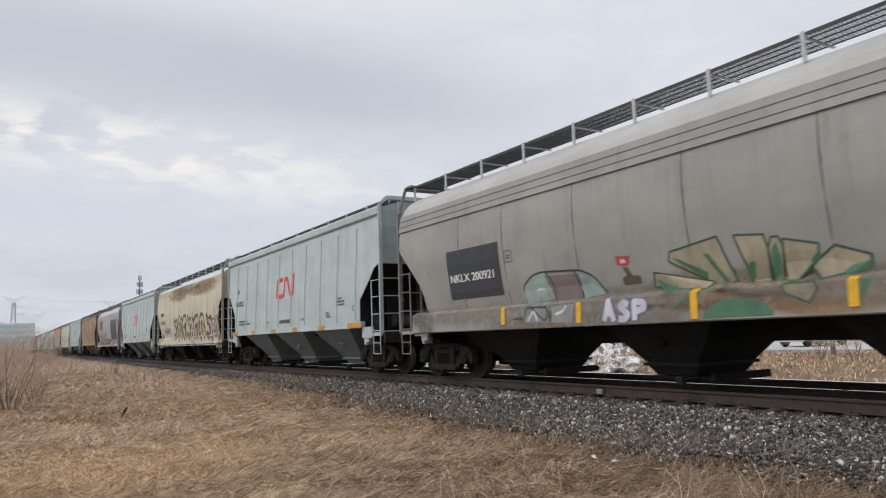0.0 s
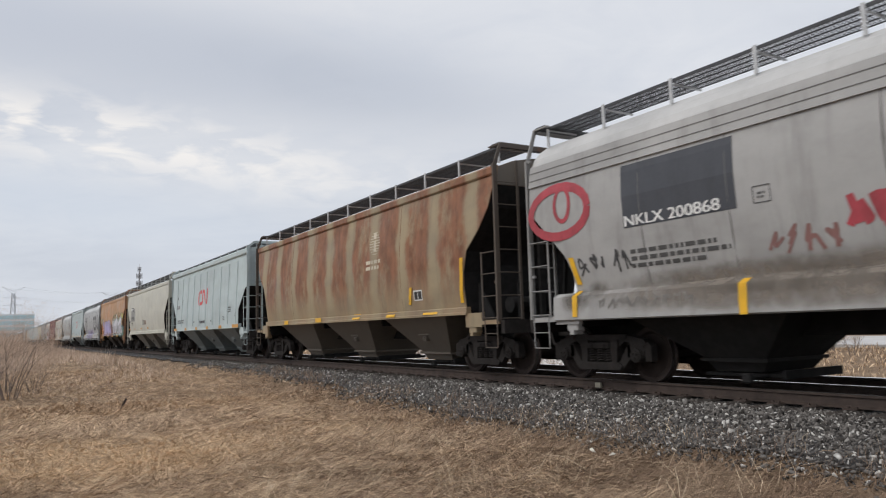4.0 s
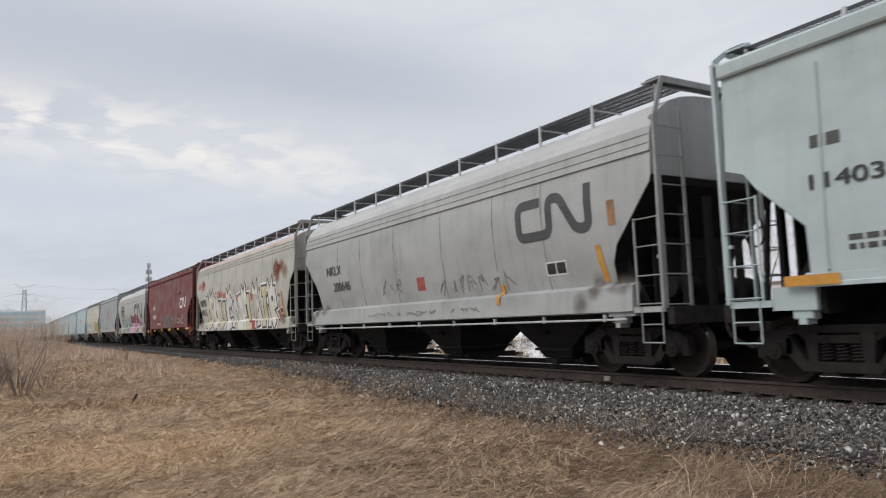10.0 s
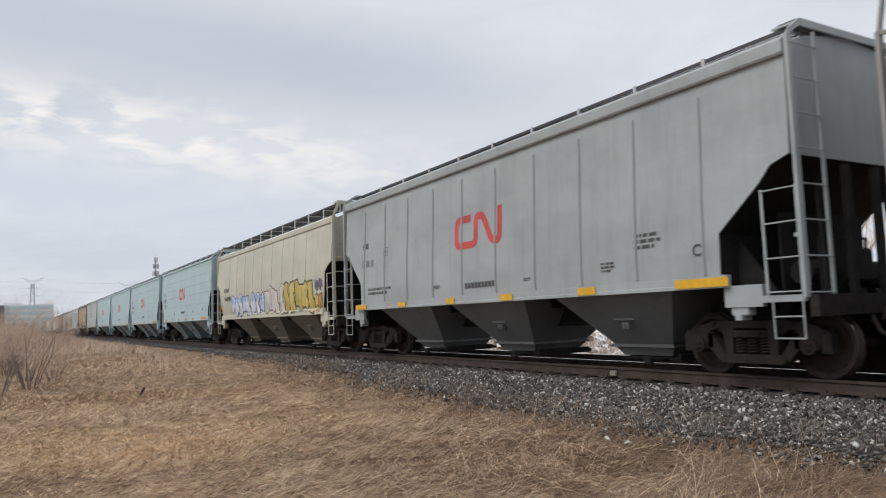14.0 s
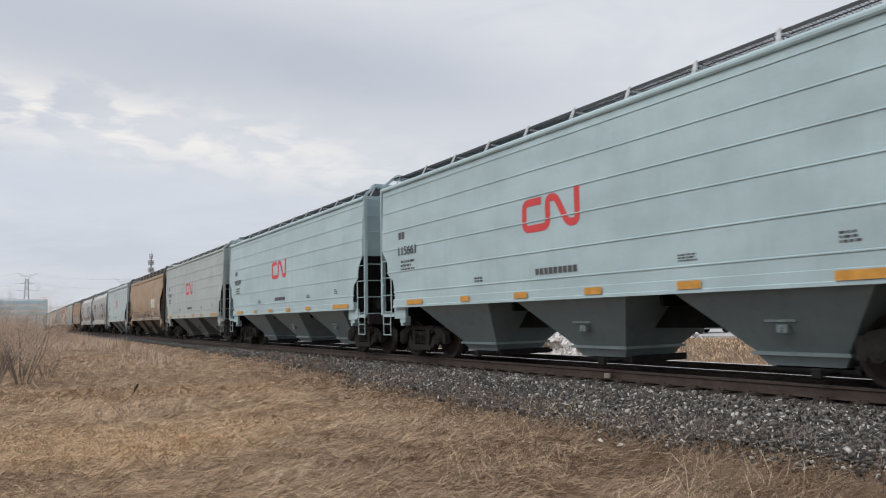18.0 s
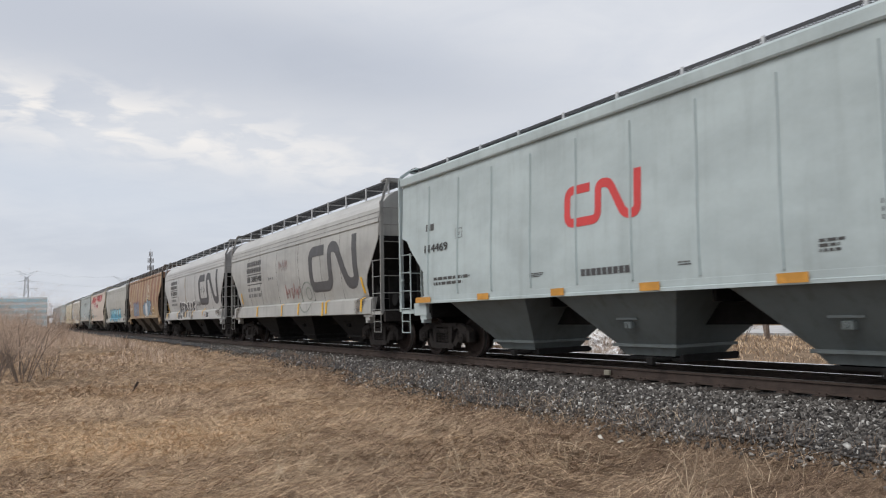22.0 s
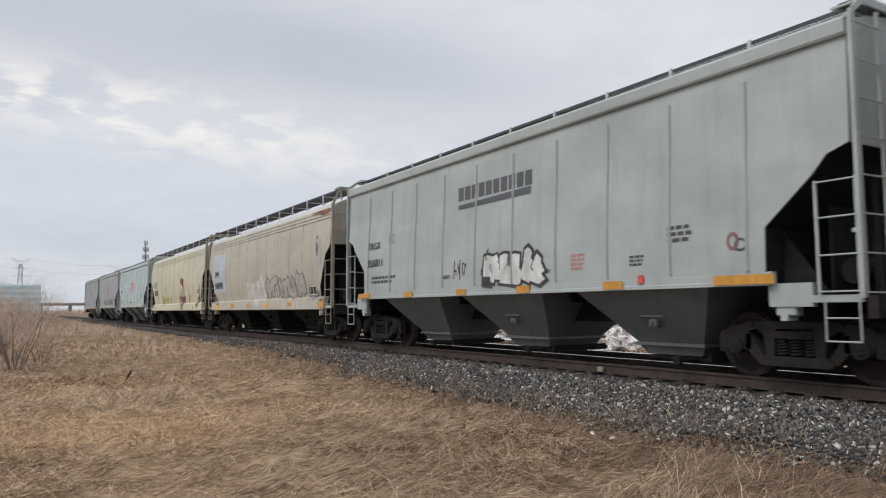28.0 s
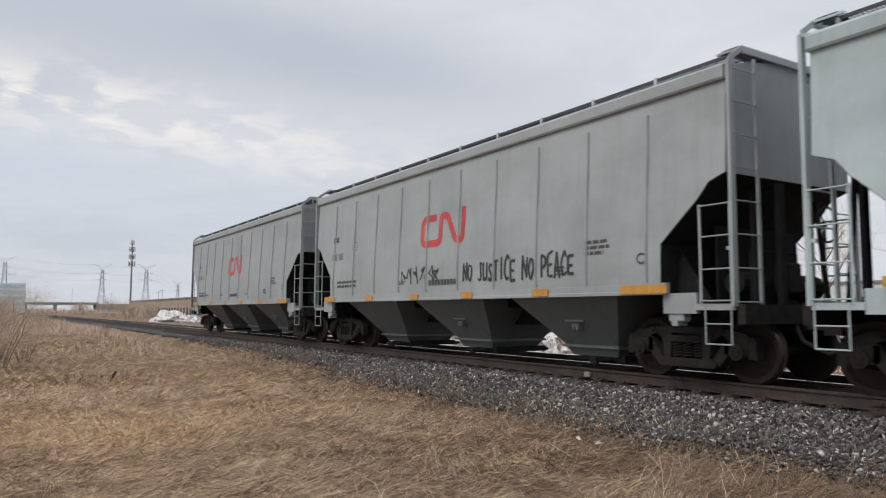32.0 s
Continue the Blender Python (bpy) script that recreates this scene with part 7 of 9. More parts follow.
stain(28, -2.60, 3.24, 1.39, 0.70, (0.62, 0.13, 0.15), 2, 9)
stain(28, -0.77, 2.96, 1.27, 0.50, (0.62, 0.13, 0.15), 3, 9)
stain(28, 0.48, 2.92, 1.31, 0.51, (0.62, 0.13, 0.15), 4, 9)
panel(28, -6.40, -4.99, 2.47, 2.71, (0.42, 0.40, 0.36))
panel(28, -6.35, -4.89, 1.99, 2.28, (0.66, 0.64, 0.58))
writing(28, -6.31, -5.43, 2.46, 2.74, "CEFX", INK_GREY)
writing(28, -6.21, -5.18, 2.03, 2.30, "350848", INK_GREY)
frame_mark(28, -3.63, -3.35, 2.31, 2.55)
bars(28, -6.09, -5.08, 1.61, 1.85, 2)
graffiti(28, -4.75, -3.71, 1.61, 1.96, 2, (0.12, 0.30, 0.14), (0.2, 0.28, 0.4), None, 35)
scrawl(28, -2.97, -1.82, 1.61, 1.97, (0.28, 0.12, 0.11), 3, 0.07, 4)
scrawl(28, -1.73, -0.74, 1.65, 1.95, (0.12, 0.22, 0.22), 4, 0.07, 5)
tape(28, -5.97, -5.31, 1.36, 1.46, ORANGE, 0)
tape(28, -3.49, -3.14, 1.36, 1.45, ORANGE, 0)
tape(28, -1.90, -1.45, 1.37, 1.46, ORANGE, 0)
blocks(29, -1.41, 1.27, 3.37, 3.67, (10,), (0.08, 0.09, 0.10))
lay("emblem_underline", [[(-1.37, 3.18), (1.22, 3.20), (1.22, 3.35), (-1.37, 3.28)]], ink((0.08, 0.09, 0.10)), 29)
graffiti(29, -0.35, 1.61, 1.40, 2.19, 3, (0.70, 0.70, 0.68), (0.03, 0.03, 0.03), None, 36, None, False, 0.25)
scrawl(29, -1.56, -1.02, 1.62, 2.12, INK_BLACK, 4, 0.03, 3)
writing(29, -5.98, -5.20, 2.61, 2.80, "TRGX", INK_GREY)
writing(29, -5.94, -5.07, 2.14, 2.34, "856811", INK_GREY)
tape(29, 3.97, 4.06, 1.38, 1.50, ink((0.6, 0.05, 0.04)), 0)
ring(29, 5.62, 5.77, 1.80, 2.00, 0.05, (0.25, 0.12, 0.12))
bars(29, 2.39, 2.80, 1.67, 1.94, 4, (0.5, 0.2, 0.18))
panel(30, -6.83, -4.73, 1.78, 3.58, (0.48, 0.53, 0.58))
writing(30, -6.53, -5.81, 2.54, 2.81, "SMW", INK_GREY)
writing(30, -6.52, -5.20, 1.98, 2.29, "840490", INK_GREY)
graffiti(30, 0.85, 5.51, 1.39, 2.18, 5, (0.44, 0.41, 0.36), (0.20, 0.185, 0.17), None, 37)
graffiti(30, -1.29, 1.00, 1.32, 2.18, 3, (0.62, 0.61, 0.57), (0.56, 0.55, 0.50), None, 38)
label_plate(30, 5.81, 6.36, 1.48, 1.78)
stain(30, 6.62, 2.90, 0.48, 0.80, (0.14, 0.14, 0.14), 3, 6)
panel(30, 6.42, 6.86, 2.49, 3.27, (0.44, 0.43, 0.42), 0.2)
tape(30, -6.32, -5.69, 1.01, 1.24, YELLOW, 0)
tape(30, 1.12, 1.56, 1.13, 1.25, YELLOW, 0)
tape(30, 6.72, 7.19, 1.07, 1.27, ORANGE, 0)
tape(30, 3.75, 4.18, 1.15, 1.27, ORANGE, 0)
tape(30, -1.24, -0.85, 1.11, 1.26, ORANGE, 0)
tape(30, -3.63, -3.13, 1.11, 1.27, ORANGE, 0)
stain(30, 6.36, 4.23, 2.54, -0.40, (0.30, 0.13, 0.06), 8, 8)
WINE, ROSE, UMBER = (0.20, 0.07, 0.06), (0.36, 0.17, 0.14), (0.06, 0.02, 0.02)
lay("torch_cup", [[(1.80, 1.60), (2.98, 1.58), (2.74, 1.30), (2.02, 1.30)]], ink(ROSE, 0.3), 31, 0.006)
lay("torch_band", [[(1.68, 1.84), (2.2, 1.72), (3.12, 1.80), (3.02, 1.58), (2.3, 1.54), (1.76, 1.60)]], ink(WINE, 0.3), 31, 0.0072)
for _k, _q in enumerate(([(1.66, 1.84), (2.2, 1.72), (3.12, 1.80), (3.02, 1.58), (2.3, 1.52), (1.76, 1.60), (1.66, 1.84)], [(1.80, 1.58), (2.3, 1.46), (2.98, 1.54), (2.86, 1.40), (2.3, 1.36), (1.92, 1.44)], [(1.92, 1.44), (2.04, 1.30), (2.72, 1.30), (2.86, 1.42)], [(1.95, 1.86), (1.70, 2.20), (1.86, 2.42)], [(2.80, 1.84), (2.96, 2.16), (2.72, 2.44)])):
    strip("torch_line", curve_through(_q, 0.10), 0.030, ink(UMBER, 0.2), 31, 0.0084 + 0.0002 * _k)
for _k in range(5):
    strip("torch_finger", curve_through([(2.10 + 0.13 * _k, 1.76), (2.02 + 0.16 * _k, 2.04), (2.08 + 0.13 * _k, 2.30 + 0.05 * (_k % 2))], 0.1), 0.055, ink((0.58, 0.50, 0.42), 0.2), 31, 0.0090)
lay("torch_stem", [[(2.20, 1.30), (2.60, 1.30), (2.78, 1.07), (2.02, 1.07)]], ink((0.30, 0.15, 0.12), 0.3), 31, 0.006)
stain(31, 2.30, 2.58, 0.95, 0.55, (0.42, 0.08, 0.06), 4, 12)
tape(31, 6.38, 6.51, 1.45, 2.35, ink((0.32, 0.13, 0.06)), 0.04)
tape(31, 3.91, 4.01, 1.41, 1.87, ink((0.32, 0.13, 0.06)), 0.04)
tape(31, 1.44, 1.56, 1.40, 1.87, ink((0.32, 0.13, 0.06)), 0.04)
tape(31, -1.01, -0.92, 1.41, 1.84, ink((0.32, 0.13, 0.06)), 0.04)
tape(31, -3.53, -3.44, 1.39, 1.75, ink((0.32, 0.13, 0.06)), 0.04)
label_plate(31, 6.01, 6.44, 1.48, 1.75)
panel(31, -6.35, -5.53, 2.47, 2.85, (0.30, 0.27, 0.2))
writing(31, -6.35, -5.16, 1.98, 2.30, "840233", INK_GREY)
scrawl(31, -4.02, -1.49, 1.36, 2.06, (0.62, 0.55, 0.10), 4, 0.06, 8)
ring(31, 4.31, 4.90, 1.42, 1.83, 0.05, (0.66, 0.63, 0.5))
bars(31, 5.87, 6.35, 1.92, 2.09, 3)
panel(31, 5.11, 5.34, 1.10, 1.18, (0.1, 0.1, 0.09))
hand_written(33, "NO JUSTICE NO PEACE", 0.86, 4.32, 1.64, 2.06, INK_BLACK, 0.05, 3)
scrawl(33, -1.90, -0.13, 1.65, 2.12, INK_BLACK, 4, 0.045, 6)
stain(8, -5.5, 1.85, 2.0, 1.1, (0.72, 0.27, 0.03), 5, 9)
stain(8, -5.9, 2.55, 0.9, 0.7, (0.66, 0.62, 0.52), 6, 4)
stain(28, -4.0, 3.75, 5.5, 0.7, (0.60, 0.13, 0.14), 7, 9)
stain(28, 2.0, 3.7, 6.5, 0.9, (0.60, 0.16, 0.16), 8, 9)
for _i in [k for k in KIND if TYPES[KIND[k]]["deep"]]:
    for _u in (-6.5, 6.4):
        stain(_i, _u, 1.35, 1.6, 0.7, (0.17, 0.15, 0.13), 21, 3)
stain(0, 0.0, 1.3, 13.0, 0.7, (0.26, 0.22, 0.18), 9, 8)
stain(4, 0.0, 1.4, 13.0, 0.8, (0.27, 0.235, 0.20), 9, 10)
stain(2, 0.5, 3.9, 12.0, 0.9, (0.36, 0.25, 0.14), 9, 10)


# ---------------------------------------------------------------- ground and track
def shoulder_edge(x):
    """Where the dry grass meets the stones, across the track."""
    return lerp_table([(-200, 8.3), (-26, 8.1), (-14, 7.45), (-9, 7.25), (-5, 7.35), (0, 7.5), (60, 7.5)], x) + 0.22 * noise.noise((x * 0.7, 3.1, 0)) + 0.14 * noise.noise((x * 2.3, 6.4, 0))


def ground_height(x, y):
    d = abs(y - TRACK_Y)
    z = lerp_table([(0, -0.24), (1.75, -0.25), (3.3, -0.66), (5.0, -0.66), (9.0, -0.60), (14, -0.50), (40, -0.5), (2000, -0.5)], d)
    if d > 3.3:
        k = min(1, (d - 3.3) / 2)
        z += k * (0.07 * noise.noise((x * 0.45, y * 0.45, 0)) + 0.03 * noise.noise((x * 1.7, y * 1.7, 5)))
        if y < TRACK_Y and x < -14:
            z += min(0.35, (-14 - x) * 0.012) * max(0, min(1, (7.5 - y) / 3))
    return z


def straw_material(name, pale, mid, dark, grain=1.0):
    m, n, l, b = shader(name)
    c = n.new("ShaderNodeTexCoord").outputs["Object"]
    rnd = n.new("ShaderNodeNewGeometry").outputs["Random Per Island"]
    f = noise_fac(n, l, c, 1.3, 5, (1, 1, 1), 0.65)
    g = noise_fac(n, l, c, 9.0 * grain, 4, (1, 1, 1), 0.6)
    base = blend(n, l, ramp_of(n, l, rnd, 0.05, 0.75), dark, mid)
    base = blend(n, l, ramp_of(n, l, rnd, 0.70, 1.0), base, pale)
    base = blend(n, l, times(n, l, ramp_of(n, l, f, 0.44, 0.62), 0.35), base, pale)
    # a swathe where the grass lies flat and bleached
    d = n.new("ShaderNodeVectorMath")
    d.operation = "DISTANCE"
    mp = n.new("ShaderNodeMapping")
    mp.inputs["Scale"].default_value = (0.8, 0.62, 0.0)
    l.new(c, mp.inputs[0])
    l.new(mp.outputs[0], d.inputs[0])
    d.inputs[1].default_value = (-10.9 * 0.8, 1.2 * 0.62, 0)
    w = n.new("ShaderNodeMath")
    w.operation = "MULTIPLY_ADD"
    l.new(f, w.inputs[0])
    w.inputs[1].default_value = 2.2
    l.new(d.outputs["Value"], w.inputs[2])
    base = blend(n, l, times(n, l, ramp_of(n, l, w.outputs[0], 3.1, 1.7), 0.45), base, tuple(min(1, q * k) for q, k in zip(pale, (1.02, 0.97, 0.88))))
    base = blend(n, l, times(n, l, ramp_of(n, l, g, 0.45, 0.8), 0.4), base, dark)
    l.new(base, b.inputs["Base Color"])
    b.inputs["Roughness"].default_value = 0.9
    b.inputs["Specular IOR Level"].default_value = 0.15
    return m


STRAW = straw_material("dry_straw", (0.90, 0.69, 0.47), (0.66, 0.475, 0.315), (0.18, 0.122, 0.084))
DULL = straw_material("dull_brown_grass", (0.46, 0.34, 0.235), (0.28, 0.19, 0.130), (0.085, 0.056, 0.040))
BENT = straw_material("bleached_grass_stems", (0.80, 0.66, 0.48), (0.62, 0.49, 0.34), (0.34, 0.25, 0.17))
WEED = straw_material("brown_weed_stems", (0.46, 0.33, 0.23), (0.34, 0.235, 0.165), (0.17, 0.115, 0.085))
SCRUB = straw_material("grey_brown_twigs", (0.80, 0.64, 0.50), (0.66, 0.51, 0.40), (0.38, 0.29, 0.23))


def ground():
    xs = sorted({-1500, -700, -350, -200, -140, -100, 40, 100, 300, 900} | set(np.arange(-80, 20.1, 0.4).round(2).tolist()))
    ys = sorted({-900, -300, -100, -40, -15, -8, 25, 40, 70, 120, 250, 600, 1500} | set(np.arange(-4, 18.01, 0.2).round(2).tolist()))
    vs = [(x, y, ground_height(x, y)) for x in xs for y in ys]
    n = len(ys)
    fs = [(i * n + j, (i + 1) * n + j, (i + 1) * n + j + 1, i * n + j + 1) for i in range(len(xs) - 1) for j in range(n - 1)]
    me = bpy.data.meshes.new("ground")
    me.from_pydata(vs, [], fs)
    me.polygons.foreach_set("use_smooth", [True] * len(fs))
    m, nn, l, b = shader("matted_straw_and_soil")
    c = nn.new("ShaderNodeTexCoord").outputs["Object"]
    f = noise_fac(nn, l, c, 0.55, 4, (1, 1, 1), 0.6)
    g = noise_fac(nn, l, c, 6.0, 6, (1, 2.5, 1), 0.7)
    h = noise_fac(nn, l, c, 40.0, 4, (1, 3, 1), 0.7)
    base = blend(nn, l, ramp_of(nn, l, g, 0.3, 0.7), (0.14, 0.10, 0.07), (0.34, 0.245, 0.165))
    base = blend(nn, l, times(nn, l, ramp_of(nn, l, f, 0.46, 0.68), 0.4), base, (0.45, 0.325, 0.21))
    base = blend(nn, l, times(nn, l, ramp_of(nn, l, h, 0.4, 0.7), 0.5), base, (0.10, 0.07, 0.05))
    l.new(base, b.inputs["Base Color"])
    b.inputs["Roughness"].default_value = 0.95
    b.inputs["Specular IOR Level"].default_value = 0.1
    bump(nn, l, b, h, 0.6, 0.03)
    me.materials.append(m)
    return tagged(new("ground", me), "matted dry straw-coloured grass verge beside the track", "ground", kind="structure")


ground()


def ballast_material():
    m, n, l, b = shader("crushed_grey_stone")
    c = n.new("ShaderNodeTexCoord").outputs["Object"]
    rnd = n.new("ShaderNodeNewGeometry").outputs["Random Per Island"]
    g = noise_fac(n, l, c, 45.0, 4)
    base = blend(n, l, ramp_of(n, l, rnd, 0.0, 0.75), (0.045, 0.042, 0.039), (0.205, 0.192, 0.178))
    base = blend(n, l, ramp_of(n, l, rnd, 0.84, 0.96), base, (0.70, 0.68, 0.64))
    base = blend(n, l, times(n, l, g, 0.5), base, (0.06, 0.05, 0.045))
    l.new(base, b.inputs["Base Color"])
    b.inputs["Roughness"].default_value = 0.9
    b.inputs["Specular IOR Level"].default_value = 0.2
    return m


BALLAST = ballast_material()


def ballast_bed():
    """The bank of stone under the track, as one sheet."""
    xs = [-700, -400, -200, -120] + np.arange(-80, 6.1, 0.5).tolist() + [60]
    prof = [(-1.95, -0.235), (-1.2, -0.215), (0, -0.215), (1.2, -0.215), (1.95, -0.235), (3.5, -0.68)]
    vs, fs = [], []
    for x in xs:
        e = TRACK_Y - shoulder_edge(x) + 0.15
        row = [(-e, -0.215 - (e - 1.9) * 0.29)] + prof
        vs += [(x, TRACK_Y + a, z + (0.012 * noise.noise((x * 2, a * 3, 0)))) for a, z in row]
    n = len(prof) + 1
    for i in range(len(xs) - 1):
        for j in range(n - 1):
            fs.append((i * n + j, (i + 1) * n + j, (i + 1) * n + j + 1, i * n + j + 1))
    me = bpy.data.meshes.new("ballast_bed")
    me.from_pydata(vs, [], fs)
    m, nn, l, b = shader("packed_crushed_stone")
    c = nn.new("ShaderNodeTexCoord").outputs["Object"]
    v = nn.new("ShaderNodeTexVoronoi")
    v.inputs["Scale"].default_value = 17.0
    l.new(c, v.inputs["Vector"])
    sep = nn.new("ShaderNodeSeparateColor")
    l.new(v.outputs["Color"], sep.inputs[0])
    base = blend(nn, l, ramp_of(nn, l, sep.outputs[0], 0.0, 0.8), (0.03, 0.028, 0.027), (0.105, 0.098, 0.092))
    base = blend(nn, l, ramp_of(nn, l, sep.outputs[1], 0.86, 0.97), base, (0.42, 0.41, 0.40))
    base = blend(nn, l, ramp_of(nn, l, v.outputs["Distance"], 0.25, 0.6), base, (0.022, 0.020, 0.020))
    l.new(base, b.inputs["Base Color"])
    b.inputs["Roughness"].default_value = 0.9
    bump(nn, l, b, v.outputs["Distance"], -0.9, 0.05)
    me.materials.append(m)
    return tagged(new("ballast_bed", me), "bank of crushed grey stone under the track", "ballast", kind="structure")


ballast_bed()


def scatter_mesh(name, protos, place, turn, scale, material, label, category):
    """Many small copies of a few shapes in one mesh. protos: list of (verts, tris)."""
    rng = np.random.default_rng(3)
    pick = rng.integers(0, len(protos), len(place))
    V, F, base = [], [], 0
    for k, (pv, pf) in enumerate(protos):
        idx = np.where(pick == k)[0]
        if not len(idx):
            continue
        R3 = turn[idx]
        v = np.einsum("nij,pj->npi", R3, pv) * scale[idx][:, None, :] if scale.ndim == 2 else np.einsum("nij,pj->npi", R3, pv) * scale[idx][:, None, None]
        v = v + place[idx][:, None, :]
        f = pf[None] + (base + np.arange(len(idx)) * len(pv))[:, None, None]
        V.append(v.reshape(-1, 3)), F.append(f.reshape(-1, 3))
        base += len(idx) * len(pv)
    return raw_mesh(name, np.concatenate(V), np.concatenate(F), material, label, category)


def raw_mesh(name, V, F, material, label, category):
    me = bpy.data.meshes.new(name)
    me.vertices.add(len(V))
    me.vertices.foreach_set("co", np.ascontiguousarray(V, np.float32).ravel())
    k = F.shape[1]
    me.loops.add(len(F) * k)
    me.loops.foreach_set("vertex_index", np.ascontiguousarray(F, np.int32).ravel())
    me.polygons.add(len(F))
    me.polygons.foreach_set("loop_start", np.arange(0, len(F) * k, k, dtype=np.int32))
    me.update(calc_edges=True)
    me.materials.append(material)
    return tagged(new(name, me), label, category, kind="stuff")


def rotations(rng, n):
    q = rng.normal(size=(n, 4))
    q /= np.linalg.norm(q, axis=1)[:, None]
    w, x, y, z = q.T
    return np.stack([np.stack([1 - 2 * (y * y + z * z), 2 * (x * y - z * w), 2 * (x * z + y * w)], 1),
                     np.stack([2 * (x * y + z * w), 1 - 2 * (x * x + z * z), 2 * (y * z - x * w)], 1),
                     np.stack([2 * (x * z - y * w), 2 * (y * z + x * w), 1 - 2 * (x * x + y * y)], 1)], 1)


def stone_protos(rng, n):
    out = []
    for _ in range(n):
        bm = bmesh.new()
        for _k in range(9):
            q = rng.normal(size=3)
            bm.verts.new(q / np.linalg.norm(q) * rng.uniform(0.8, 1.25))
        hull = bmesh.ops.convex_hull(bm, input=bm.verts[:])
        bmesh.ops.delete(bm, geom=[v for v in bm.verts if not v.link_faces], context="VERTS")
        bmesh.ops.triangulate(bm, faces=bm.faces[:])
        sx, sy, sz = rng.uniform(0.9, 1.6), rng.uniform(0.7, 1.1), rng.uniform(0.4, 0.75)
        bm.verts.index_update()
        pv = np.array([(v.co.x * sx, v.co.y * sy, v.co.z * sz) for v in bm.verts])
        pf = np.array([[v.index for v in f.verts] for f in bm.faces])
        bm.free()
        out.append((pv, pf))
    return out


def bed_height(x, a):
    """Height of the stone bank at a across from the track's middle (numpy)."""
    d = np.abs(a)
    return np.where(d < 1.9, -0.225, -0.225 - (d - 1.9) * 0.29)


def ballast_stones():
    rng = np.random.default_rng(11)
    P = []
    for x0, x1, per in ((-9, 1.5, 1250), (-17, -9, 800), (-36, -17, 300)):
        n = int((x1 - x0) * 2.2 * per)
        x = rng.uniform(x0, x1, n)
        edge = np.array([shoulder_edge(q) for q in x])
        y = edge - 0.6 + rng.random(n) * (TRACK_Y - 1.05 - edge + 0.6)
        keep = rng.random(n) < np.clip((y - edge + 0.6) / 0.8, 0.1, 1)
        P.append(np.stack([x, y, bed_height(x, y - TRACK_Y)], 1)[keep])
    P = np.concatenate(P)
    s = rng.lognormal(math.log(0.0225), 0.30, len(P)).clip(0.010, 0.05)
    P[:, 2] += s * rng.uniform(-0.1, 0.7, len(P))
    protos = stone_protos(rng, 14)
    scatter_mesh("ballast_stones", protos, P, rotations(rng, len(P)), s, BALLAST, "loose crushed grey ballast stones, some pale", "ballast")
    # between the rails and beyond, black stands for the shade under the cars
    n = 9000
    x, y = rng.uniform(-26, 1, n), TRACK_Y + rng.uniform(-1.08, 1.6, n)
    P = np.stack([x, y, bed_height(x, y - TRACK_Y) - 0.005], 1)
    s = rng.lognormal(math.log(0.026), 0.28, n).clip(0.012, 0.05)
    scatter_mesh("shade_darkened_stones", protos, P, rotations(rng, n), s, plain("stone_darkened_for_shade", (0.016, 0.015, 0.015), 0.85, 0, 0.4), "stones between the rails, darkened for the train's shade", "ballast")


ballast_stones()


